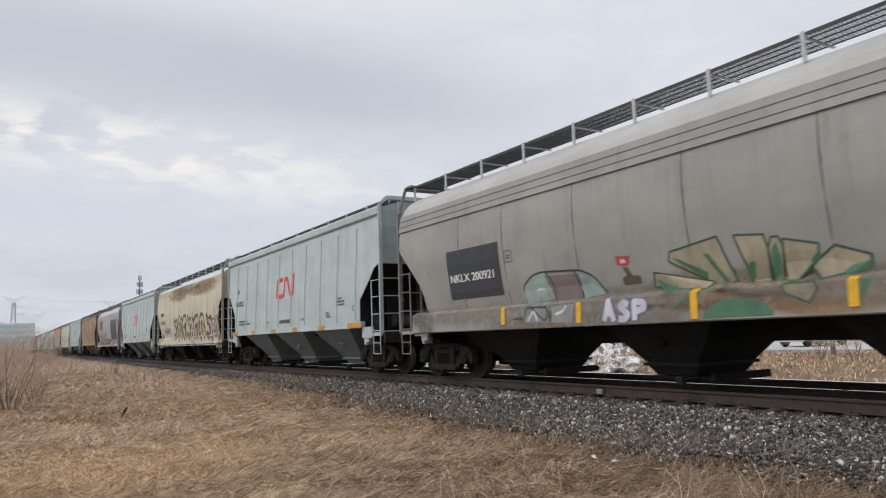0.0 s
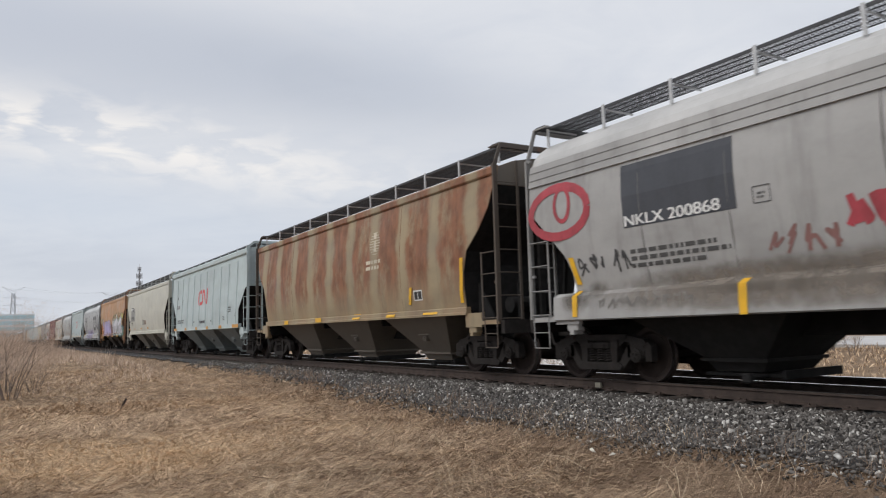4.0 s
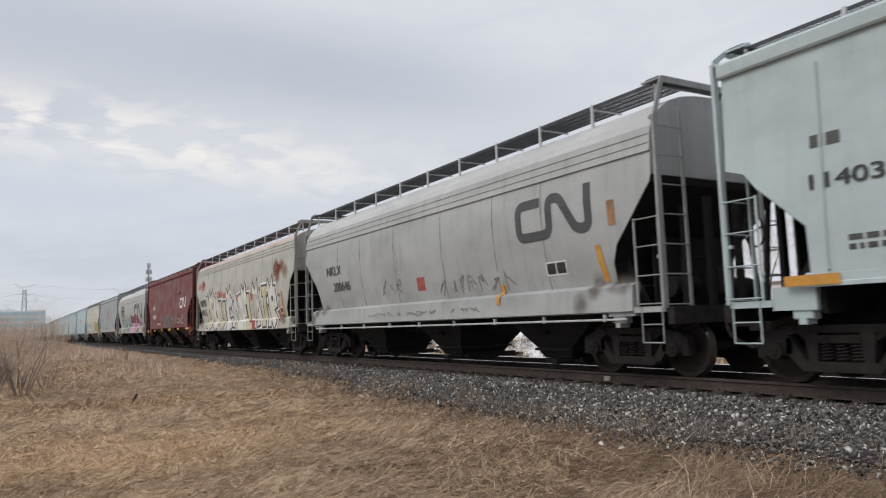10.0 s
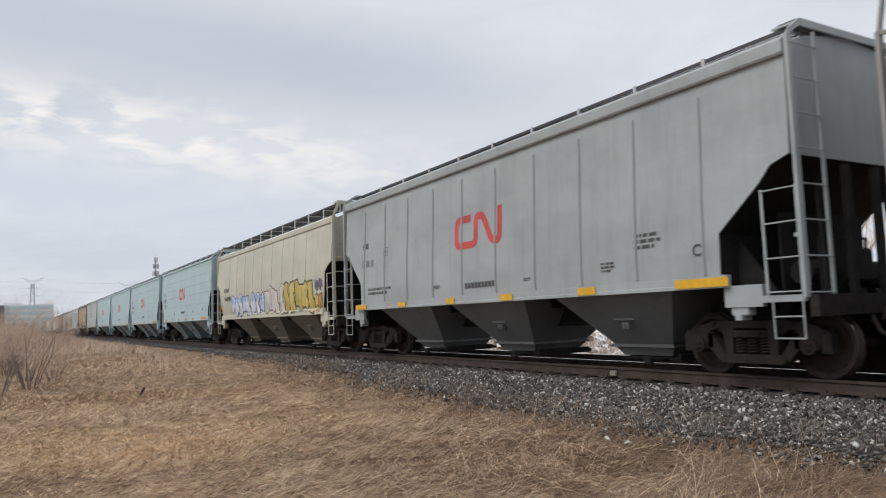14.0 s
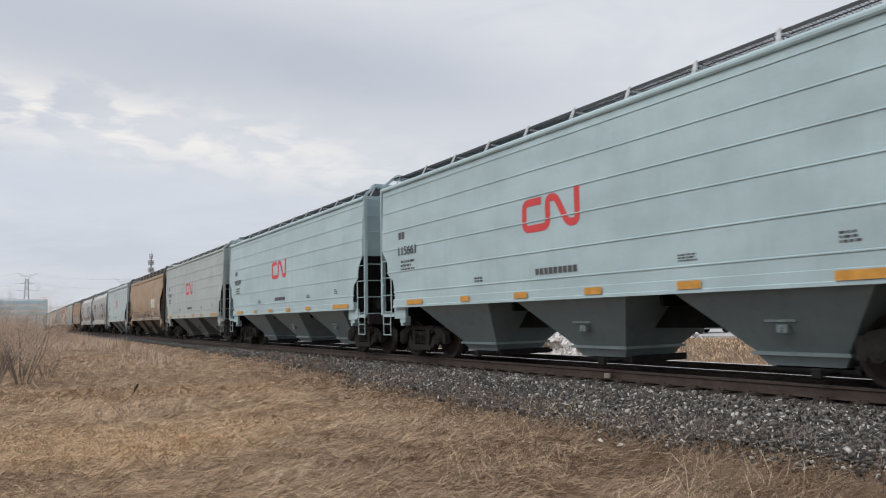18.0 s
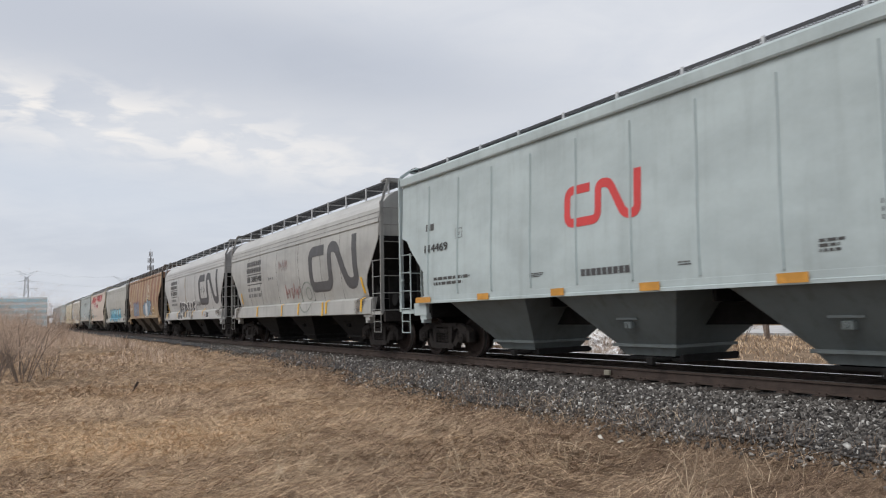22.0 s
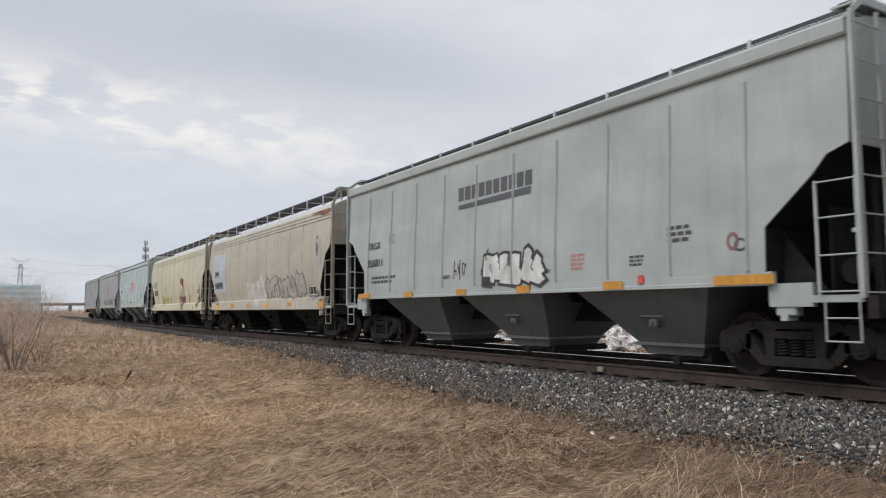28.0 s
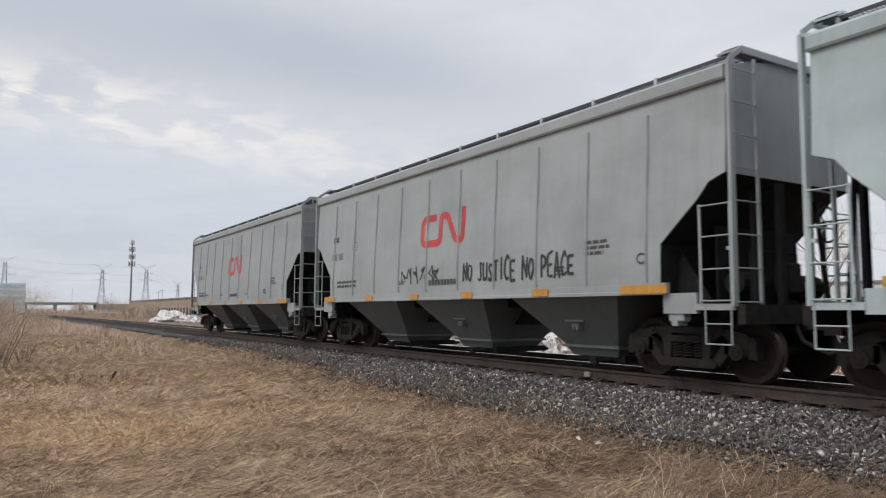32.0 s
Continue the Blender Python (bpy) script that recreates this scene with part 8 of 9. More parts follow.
def track():
    t = thing("railway_track", "single railway track with rusty rails on dark sleepers", "railway track", kind="structure")
    prof = [(-0.07, -0.175), (0.07, -0.175), (0.07, -0.16), (0.012, -0.14), (0.010, -0.045), (0.036, -0.035), (0.036, -0.006), (0.028, 0.0), (-0.028, 0.0), (-0.036, -0.006), (-0.036, -0.035), (-0.010, -0.045), (-0.012, -0.14), (-0.07, -0.16)]
    for dy in (-0.7525, 0.7525):
        bm = bmesh.new()
        A = [bm.verts.new((-900, TRACK_Y + dy + a, b)) for a, b in prof]
        B = [bm.verts.new((60, TRACK_Y + dy + a, b)) for a, b in prof]
        for i in range(len(prof)):
            j = (i + 1) % len(prof)
            bm.faces.new((A[i], A[j], B[j], B[i])).material_index = 1 if i in (6, 7, 8) else 0
        me = mesh_of(bm, "rail")
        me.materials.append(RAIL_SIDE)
        me.materials.append(RAIL_TOP_DARK if dy < 0 else RAIL_TOP)
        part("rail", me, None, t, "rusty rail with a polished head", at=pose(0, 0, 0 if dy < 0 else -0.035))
    bm = bmesh.new()
    A = [bm.verts.new((-300, a, b)) for a, b in prof]
    B = [bm.verts.new((30, a, b)) for a, b in prof]
    for i in range(len(prof)):
        j = (i + 1) % len(prof)
        bm.faces.new((A[i], A[j], B[j], B[i])).material_index = 1 if i in (6, 7, 8) else 0
    me = mesh_of(bm, "loose_rail")
    me.materials.append(RAIL_SIDE)
    me.materials.append(RAIL_TOP)
    spare = new("loose_rail", me)
    spare.matrix_basis = pose(0, 12.42, -0.04)
    tagged(spare, "long bright-headed rail lying along the far shoulder", "rail")
    bm = bmesh.new()
    box(bm, -0.115, 0.115, -1.30, 1.30, -0.36, -0.185, 0.012)
    tie = mesh_of(bm, "sleeper")
    bm = bmesh.new()
    for s in (-1, 1):
        box(bm, -0.09, 0.09, s * 0.7525 - 0.18, s * 0.7525 + 0.18, -0.184, -0.168)
        for a in (-0.05, 0.05):
            for q in (-0.095, 0.095):
                box(bm, a - 0.01, a + 0.01, s * 0.7525 + q - 0.014, s * 0.7525 + q + 0.014, -0.168, -0.145)
    plates = mesh_of(bm, "tie_plates")
    rng = random.Random(5)
    x = 2.2
    while x > -46:
        s = part("sleeper", tie, TIE, t, at=pose(x, TRACK_Y + rng.uniform(-0.04, 0.04), rng.uniform(-0.012, 0.006), 0, 0, rng.uniform(-1.2, 1.2)))
        part("tie_plates", plates, RAIL_SIDE, t, at=pose(x, TRACK_Y, 0))
        x -= 0.53
    bm = bmesh.new()
    box(bm, -9.86, -9.72, TRACK_Y - 0.86, TRACK_Y - 0.80, -0.15, -0.06, 0.008)
    part("rail_tag", bm, ink((0.30, 0.28, 0.22), 0.2), t, "pale tag clipped to the rail")
    bm = bmesh.new()
    box(bm, -0.42, 0.42, -0.80, -0.772, -0.125, -0.05, 0.006)
    for q in (-0.3, -0.1, 0.1, 0.3):
        rod(bm, (q, -0.83, -0.088), (q, -0.77, -0.088), 0.018, 6)
    part("joint_bar", bm, RAIL_SIDE, t, at=pose(-4.4, TRACK_Y, 0))


track()


def blades(name, root, length, width, azim, lean, droop, material, label, category, seed=1, bends=2):
    """Grass blades: each a narrow, bent strip that ends in a tip."""
    n = len(root)
    rng = np.random.default_rng(seed)
    turn = azim + rng.normal(0, 0.5, n)
    side = np.stack([-np.sin(turn), np.cos(turn), rng.normal(0, 0.35, n)], 1)
    P, V = [root], []
    a, az = lean.copy(), azim.copy()
    curl = rng.normal(0, 0.30, n)
    for k in range(bends):
        d = np.stack([np.cos(az), np.sin(az), np.zeros(n)], 1)
        step = d * np.sin(a)[:, None] + np.array([0, 0, 1.0]) * np.cos(a)[:, None]
        P.append(P[-1] + step * (length / bends)[:, None])
        a, az = a + droop, az + curl
    for k in range(bends):
        q = width[:, None] * (0.5 - 0.10 * k)
        V += [P[k] - side * q, P[k] + side * q]
    V = np.stack(V + [P[bends]], 1)
    t = []
    for k in range(bends - 1):
        t += [[2 * k, 2 * k + 1, 2 * k + 3], [2 * k, 2 * k + 3, 2 * k + 2]]
    t = np.array(t + [[2 * bends - 2, 2 * bends - 1, 2 * bends]])
    m = 2 * bends + 1
    F = t[None] + (np.arange(n) * m)[:, None, None]
    return raw_mesh(name, V.reshape(-1, 3), F.reshape(-1, 3), material, label, category)


def heights(x, y):
    return np.array([ground_height(a, b) for a, b in zip(x, y)])


def grass():
    rng = np.random.default_rng(21)
    X, Y = [], []
    for x0, x1, y0, y1, n in ((-10.5, -2.0, -0.8, 7.9, 165000), (-19, -10.5, -3, 8.0, 95000), (-36, -19, -6, 8.4, 50000), (-70, -36, -14, 8.4, 18000)):
        x, y = rng.uniform(x0, x1, n), rng.uniform(y0, y1, n)
        edge = np.array([shoulder_edge(q) for q in x])
        k = rng.random(n) < np.clip((edge + 0.45 - y) / 1.1, 0, 1) ** 1.3
        # only what lies before the camera
        ahead = (-x * 0.87 + y * 0.5) > 2.0
        X.append(x[k & ahead]), Y.append(y[k & ahead])
    x, y = np.concatenate(X), np.concatenate(Y)
    z = heights(x, y)
    dist = np.hypot(x, y)
    n = len(x)
    # the growth lies flat in long swathes that turn slowly, heaped into low waves
    swirl = np.array([noise.noise((a * 0.30, b * 0.30, 2.0)) for a, b in zip(x, y)])
    swirl2 = np.array([noise.noise((a * 1.5, b * 1.5, 7.0)) for a, b in zip(x, y)])
    wave = np.array([noise.noise((a * 2.6 + b * 1.4, b * 1.5 - a * 0.5, 4.0)) for a, b in zip(x, y)])
    az = 0.75 + swirl * 2.4 + swirl2 * 1.1 + rng.normal(0, 0.55, n) + np.pi * (rng.random(n) < 0.22)
    L = rng.uniform(0.10, 0.38, n) * (1 + 0.3 * swirl2)
    lean = np.clip(rng.normal(1.36, 0.20, n), 0.5, 1.6)
    z = z + np.clip(0.035 + 0.075 * wave, -0.005, 0.12) * rng.random(n) ** 0.6
    w = (0.0017 + dist * 0.00036) * rng.uniform(0.6, 1.4, n)
    droop = rng.normal(0.12, 0.16, n)
    edge = np.array([shoulder_edge(q) for q in x])
    near_stones = np.clip(1 - (edge - y) / 2.6, 0, 1) * (dist < 24)
    dull = rng.random(n) < np.clip(0.04 + 0.35 * swirl + 0.75 * near_stones + 0.55 * np.clip((12.0 - dist) / 3.5, 0, 1) * np.clip((y - 1.5) / 2.0, 0.3, 1), 0.03, 0.94)
    root = np.stack([x, y, z - 0.01], 1)
    for pick, name, m, label in ((~dull, "dry_grass", STRAW, "flattened dry straw-coloured grass"), (dull, "dull_grass", DULL, "dull brown dead grass nearer the stones")):
        blades(name, root[pick], L[pick], w[pick], az[pick], lean[pick], droop[pick], m, label, "grass", bends=3)
    # upright bents and seed stalks
    n = 4200
    x = rng.uniform(-26, -3, n)
    y = np.array([shoulder_edge(q) for q in x]) - rng.exponential(0.55, n) + 0.25
    k = (-x * 0.87 + y * 0.5) > 2.0
    x, y = x[k], y[k]
    n = len(x)
    patch = np.array([noise.noise((a * 0.8, b * 0.8, 11.0)) for a, b in zip(x, y)])
    keep = patch > -0.1
    x, y, n = x[keep], y[keep], int(keep.sum())
    blades("brown_weeds", np.stack([x, y, heights(x, y) - 0.02], 1), rng.uniform(0.12, 0.36, n), 0.002 + 0.0003 * np.hypot(x, y), rng.uniform(0, 6.28, n), rng.uniform(0.05, 0.8, n), rng.uniform(0.0, 0.2, n), WEED, "thin brown weed stems along the edge of the stones", "weeds")
    n = 1500
    x, y = rng.uniform(-9.5, -2.5, n), rng.uniform(2.0, 7.6, n)
    k = ((-x * 0.87 + y * 0.5) > 2.5) & (np.array([noise.noise((a * 0.9, b * 0.9, 31.0)) for a, b in zip(x, y)]) > 0.0)
    x, y = x[k], y[k]
    n = len(x)
    blades("long_bents", np.stack([x, y, heights(x, y)], 1), rng.uniform(0.35, 0.65, n), np.full(n, 0.0042), rng.uniform(0, 6.28, n), rng.uniform(0.35, 1.1, n), rng.uniform(0.35, 0.9, n), BENT, "long arching pale grass stems", "grass")
    # tall dead growth further off
    n = 52000
    x = -22 - 128 * rng.random(n) ** 1.5
    y = rng.uniform(-16, 8.0, n)
    patch = np.array([noise.noise((a * 0.12, b * 0.25, 3.0)) + 0.5 * noise.noise((a * 0.5, b * 0.5, 8.0)) for a, b in zip(x, y)])
    edge = np.array([shoulder_edge(q) for q in x])
    k = (y < edge - 0.3) & (rng.random(n) < np.clip(0.35 + 1.2 * patch + (-x - 30) * 0.006, 0, 1))
    x, y, patch = x[k], y[k], patch[k]
    n = len(x)
    H = rng.uniform(0.35, 0.9, n) * np.clip((-x - 14) / 40, 0.3, 1) * np.clip(0.75 + 0.7 * patch + (-x - 24) * 0.004, 0.5, 1.6) * np.clip((shoulder_edge(-60) - y) / 2.5, 0.35, 1)
    blades("tall_dead_grass", np.stack([x, y, heights(x, y) - 0.03], 1), H, 0.008 + 0.0004 * np.hypot(x, y), rng.uniform(0, 6.28, n), rng.uniform(0.05, 0.75, n), rng.uniform(0.0, 0.4, n), SCRUB, "tall dead grass and scrub beside the line", "grass")
    # low bare woods in the distance
    n = 9000
    x, y = rng.uniform(-760, -470, n), rng.uniform(-130, 190, n)
    k = np.abs(y - TRACK_Y) > 9
    x, y = x[k], y[k]
    n = len(x)
    tall = np.array([noise.noise((a * 0.02, b * 0.03, 15.0)) for a, b in zip(x, y)])
    blades("far_brush", np.stack([x, y, np.full(n, -0.6)], 1), rng.uniform(1.2, 3.4, n) * (1 + tall), rng.uniform(0.15, 0.5, n), rng.uniform(0, 6.28, n), rng.uniform(0.0, 0.4, n), rng.uniform(0.0, 0.3, n), SCRUB, "low bare brush far along the line", "brush")
    # the far side of the track
    n = 44000
    x, y = rng.uniform(-75, 6, n), 13.4 + 20 * rng.random(n)
    clump = np.array([noise.noise((a * 0.35, b * 0.35, 41.0)) for a, b in zip(x, y)])
    blades("far_verge_grass", np.stack([x, y, heights(x, y) - 0.02], 1), rng.uniform(0.08, 0.24, n) * (1 + 1.3 * np.clip(clump, 0, 1)), 0.010 + 0.0007 * np.hypot(x, y), rng.uniform(0, 6.28, n), rng.uniform(0.3, 1.2, n), rng.uniform(0.05, 0.25, n), STRAW, "pale dry grass beyond the track", "grass")


grass()


# ---------------------------------------------------------------- bare shrubs and trees
BARK = plain("grey_brown_bark", (0.20, 0.16, 0.135), 0.9)


def bare_mesh(seed, height, stems, depth, spread, thick):
    """Forking bare branches: limbs first, then ever thinner twigs. Returns (limbs, twigs)."""
    rng = random.Random(seed)
    limb, twig = bmesh.new(), bmesh.new()

    def grow(p, d, length, r, level):
        n = 3 if level < 2 else 2
        for k in range(n):
            q = p + d * (length / n)
            r2 = r * 0.82
            rod(limb if level < 2 else twig, p, q, r, 5 if level < 2 else 3, r2)
            p, r = q, r2
            d = (d + Vector((rng.gauss(0, 0.13), rng.gauss(0, 0.13), rng.gauss(0.03, 0.08)))).normalized()
            if level < depth and (k > 0 or level > 0 or n == 1):
                for _ in range(2 if level < depth - 1 else 3):
                    side = Vector((rng.gauss(0, 1), rng.gauss(0, 1), rng.gauss(0.3, 0.5))).normalized()
                    grow(p, (d * (1 - spread) + side * spread).normalized(), length * rng.uniform(0.45, 0.7), r * 0.6, level + 1)

    for s in range(stems):
        a = 2 * math.pi * s / stems + rng.random()
        out = 0.0 if stems == 1 else 0.35
        d = Vector((math.cos(a) * out, math.sin(a) * out, 1)).normalized()
        grow(Vector((0.08 * math.cos(a), 0.08 * math.sin(a), -0.05)) if stems > 1 else Vector((0, 0, -0.05)), d, height * rng.uniform(0.5, 0.7), thick, 0)
    return mesh_of(limb, "trunk"), mesh_of(twig, "crown")


def shrub(x, y, height, key, label, name="bare_shrub", category="shrub", turn=0.0, scale=1.0):
    limbs, twigs = kept(("bare", key), lambda: bare_mesh(*key))
    t = thing(name, label, category, at=pose(x, y, ground_height(x, y), 0, 0, turn) @ Matrix.Scale(scale, 4))
    part("trunk", limbs, BARK, t)
    part("crown", twigs, SCRUB, t)
    return t


SMALL = (3, 1.5, 9, 4, 0.6, 0.009)
SMALL2 = (8, 1.25, 11, 4, 0.62, 0.008)
TREE = (5, 7.0, 1, 4, 0.48, 0.14)
TREE2 = (9, 6.0, 2, 4, 0.5, 0.11)
shrub(-22.0, 0.3, 1.5, SMALL, "bare grey-brown shrub in dry grass", turn=20, scale=1.55)
shrub(-20.6, -0.4, 1.5, SMALL2, "bare grey-brown shrub in dry grass", turn=130, scale=1.5)
shrub(-24.4, 0.2, 1.5, SMALL, "bare grey-brown shrub in dry grass", turn=210, scale=1.5)
shrub(-23.6, 0.9, 1.5, SMALL2, "bare twiggy shrub in dry grass", turn=70)
_r = random.Random(17)
for k in range(34):
    x = -_r.uniform(25, 120)
    y = _r.uniform(-10 + x * 0.02, 3.5)
    shrub(x, y, 1.5, SMALL if k % 2 else SMALL2, "bare twiggy shrub in dry grass", turn=_r.uniform(0, 360), scale=_r.uniform(0.7, 1.25))
for k in range(16):
    x = -_r.uniform(26, 62)
    shrub(x, _r.uniform(-1.5, 0.2 - 0.028 * x), 1.5, SMALL2 if k % 3 else SMALL, "bare twiggy shrub in dry grass", turn=_r.uniform(0, 360), scale=_r.uniform(0.9, 1.5))
for x, y, key, s in ((-30, 33, TREE, 1.0), (-21.5, 30.5, TREE2, 0.9), (-17.6, 30, TREE, 0.8), (-44, 34, TREE2, 1.1), (-58, 35, TREE, 1.1), (-12, 33, TREE2, 1.0), (-72, 36, TREE2, 1.2), (-5, 34, TREE, 0.9)):
    shrub(x, y, 7, key, "bare leafless roadside tree", "bare_tree", "tree", turn=x * 37, scale=s)
for k in range(14):
    x = -_r.uniform(6, 80)
    shrub(x, _r.uniform(26, 31), 1.5, SMALL2, "low bare shrub beyond the track", turn=_r.uniform(0, 360), scale=_r.uniform(0.8, 1.4))
for k in range(22):
    x = -_r.uniform(120, 330)
    shrub(x, _r.uniform(20, 46), 1.5, SMALL if k % 2 else SMALL2, "bare brush by the far embankment", turn=_r.uniform(0, 360), scale=_r.uniform(1.6, 3.2))


def small_things():
    bm = bmesh.new()
    pipe(bm, [(0, 0, -0.05), (0.04, 0.01, 0.09), (0.07, 0.02, 0.16), (0.12, 0.03, 0.26)], 0.026, 6)
    rod(bm, (0.07, 0.02, 0.16), (0.04, 0.05, 0.20), 0.012, 5)
    s = part("broken_stake", bm, plain("weathered_dark_wood", (0.05, 0.035, 0.03), 0.9), None, at=pose(-17.6, 2.35, ground_height(-17.6, 2.35), 0, 0, 60))
    tagged(s, "short dark broken stake leaning in the grass", "stake")
    a, b = Vector((-12.57, 9.74, -0.47)), Vector((-13.04, 11.07, -0.36))
    bm = bmesh.new()
    pipe(bm, [a, a.lerp(b, 0.4) + Vector((0, 0, 0.03)), a.lerp(b, 0.7) + Vector((0.01, 0, 0.02)), b], 0.014, 6)
    rod(bm, a.lerp(b, 0.4) + Vector((0, 0, 0.03)), a.lerp(b, 0.62) + Vector((0.05, -0.03, 0.09)), 0.008, 5)
    tagged(part("fallen_branch", bm, plain("dark_branch_bark", (0.035, 0.026, 0.022), 0.9), None), "thin dark branch lying on the stones", "branch")
    rng = np.random.default_rng(4)
    for x, y, r in ((-6.75, 6.25, 0.07), (-6.55, 6.35, 0.04)):
        pv, pf = stone_protos(rng, 1)[0]
        me = bpy.data.meshes.new("pale_rock")
        me.from_pydata((pv * r).tolist(), [], pf.tolist())
        me.materials.append(plain("pale_limestone", (0.55, 0.52, 0.45), 0.85))
        tagged(new("pale_rock", me), "pale limestone lump lying in the weeds", "rock").matrix_basis = pose(x, y, ground_height(x, y) + r * 1.1 + 0.05)


small_things()


# ---------------------------------------------------------------- beyond the track
def asphalt():
    bm = bmesh.new()
    for a, b, c, d in ((-160, 60, 33.5, 50),):
        bmesh.ops.create_grid(bm, x_segments=40, y_segments=8, size=0.5, matrix=Matrix.Translation(((a + b) / 2, (c + d) / 2, -0.46)) @ Matrix.Diagonal((b - a, d - c, 1, 1)))
    me = mesh_of(bm, "road")
    me.materials.append(plain("pale_worn_asphalt", (0.50, 0.49, 0.48), 0.9, 0, 0.12, 0.6))
    tagged(new("road", me), "pale worn asphalt road and lot beyond the track", "road", kind="structure")
    bm = bmesh.new()
    box(bm, -160, 60, 33.3, 33.5, -0.55, -0.36)
    me = mesh_of(bm, "kerb")
    me.materials.append(plain("concrete_kerb", (0.42, 0.41, 0.39), 0.9))
    tagged(new("kerb", me), "concrete kerb of the road", "kerb", kind="structure")


asphalt()
GLASS = plain("dark_window_glass", (0.03, 0.035, 0.04), 0.08, 0.0, 0.1)
TYRE = plain("black_tyre_rubber", (0.02, 0.02, 0.02), 0.85)


def car_body_mesh():
    """A saloon car's shell: lower body and a cabin that narrows upwards."""
    bm = bmesh.new()
    low = [(-2.2, 0.30), (-2.25, 0.62), (-2.1, 0.86), (-1.2, 0.92), (0.95, 0.95), (2.0, 0.80), (2.2, 0.60), (2.15, 0.28)]
    prism(bm, low, -0.88, 0.88)
    cab = [(-1.75, 0.90, 0.78), (-1.15, 1.38, 0.62), (0.25, 1.42, 0.62), (1.15, 0.93, 0.78)]
    L = [bm.verts.new((x, -w, z)) for x, z, w in cab]
    R2 = [bm.verts.new((x, w, z)) for x, z, w in cab]
    for i in range(3):
        bm.faces.new((L[i], L[i + 1], R2[i + 1], R2[i]))
    bm.faces.new(L), bm.faces.new(R2)
    bmesh.ops.bevel(bm, geom=[e for e in bm.edges if e.calc_length() > 0.3], offset=0.04, segments=1, affect="EDGES")
    return mesh_of(bm, "car_body")


def car_glass_mesh():
    bm = bmesh.new()
    for s in (-1, 1):
        vs = [bm.verts.new((x, s * (w + 0.012), z)) for x, z, w in ((-1.5, 0.97, 0.76), (-1.08, 1.33, 0.635), (0.2, 1.36, 0.635), (0.92, 0.98, 0.76))]
        bm.faces.new(vs)
    vs = [bm.verts.new(p) for p in ((1.14, -0.70, 0.96), (1.14, 0.70, 0.96), (0.32, 0.56, 1.40), (0.32, -0.56, 1.40))]
    bm.faces.new(vs)
    return mesh_of(bm, "windows")


def car_wheel_mesh():
    bm = bmesh.new()
    lathe(bm, [(0.001, -0.10), (0.20, -0.11), (0.22, -0.09), (0.31, -0.10), (0.33, -0.06), (0.33, 0.06), (0.31, 0.10), (0.001, 0.10)], n=16)
    return mesh_of(bm, "wheel")


def parked_car(x, y, turn, col, label):
    c = thing("parked_car", label, "car", "parked cars", at=pose(x, y, -0.46, 0, 0, turn))
    part("car_body", kept("car_body", car_body_mesh), paint(col, 0, 0.1, 3, 0.3), c)
    part("windows", kept("car_glass", car_glass_mesh), GLASS, c)
    for a in (-1.35, 1.35):
        for b in (-0.80, 0.80):
            part("wheel", kept("car_wheel", car_wheel_mesh), TYRE, c, at=pose(a, b, 0.33))


WHITE_CAR, SILVER_CAR, DARK_CAR = (0.72, 0.73, 0.74), (0.42, 0.43, 0.45), (0.05, 0.055, 0.07)
for x, y, turn, col, word in ((-25.2, 41, 80, WHITE_CAR, "white"), (-18.2, 44, 100, SILVER_CAR, "silver"), (-14.5, 41, 88, WHITE_CAR, "white"), (-33, 40, 92, SILVER_CAR, "silver"), (-41, 41, 84, WHITE_CAR, "white"), (-46, 42, 90, WHITE_CAR, "white"), (-52, 41, 90, DARK_CAR, "dark"), (-61, 40, 95, WHITE_CAR, "white"), (-8, 42, 90, DARK_CAR, "dark"), (-70, 41, 90, SILVER_CAR, "silver")):
    parked_car(x, y, turn, col, f"{word} saloon car parked on the pale lot")


def low_building(name, x0, x1, y0, y1, h, wall, label, n, win):
    b = thing(name, label, "building")
    z = -0.55
    bm = bmesh.new()
    box(bm, x0, x1, y0, y1, z, z + h)
    part("wall", bm, wall, b)
    bm = bmesh.new()
    box(bm, x0 - 0.15, x1 + 0.15, y0 - 0.15, y1 + 0.15, z + h, z + h + 0.25)
    part("roof", bm, plain("roof_edge_metal", (0.22, 0.20, 0.18), 0.6), b)
    bm = bmesh.new()
    w = win[0]
    box(bm, -w / 2, w / 2, -0.06, 0.0, 0, win[2])
    pane = mesh_of(bm, "window")
    bm = bmesh.new()
    box(bm, -w / 2 - 0.08, w / 2 + 0.08, -0.12, 0.0, -0.1, -0.02)
    sill = mesh_of(bm, "window_sill")
    for k in range(n):
        x = x1 - 2.2 - k * (x1 - x0 - 4) / max(1, n - 1) if win[3] is None else x1 - 1.5 - k * win[3]
        p = part("window", pane, GLASS, b, at=pose(x, y0, z + win[1]))
        part("window_sill", sill, wall, p)
    return b


BEIGE_WALL = plain("beige_block_wall", (0.36, 0.29, 0.22), 0.9, 0, 0.12, 1.0)
PALE_WALL = plain("white_metal_cladding", (0.66, 0.66, 0.65), 0.6, 0, 0.08, 1.0)
low_building("warehouse", -205, -136, 31.5, 60, 3.9, BEIGE_WALL, "long low beige block warehouse with narrow windows", 12, (1.0, 0.7, 1.5, 2.6))
low_building("white_shed", -62, -6, 66, 90, 4.2, PALE_WALL, "wide white metal-clad shed beyond the lot", 9, (3.0, 0.8, 2.2, None))


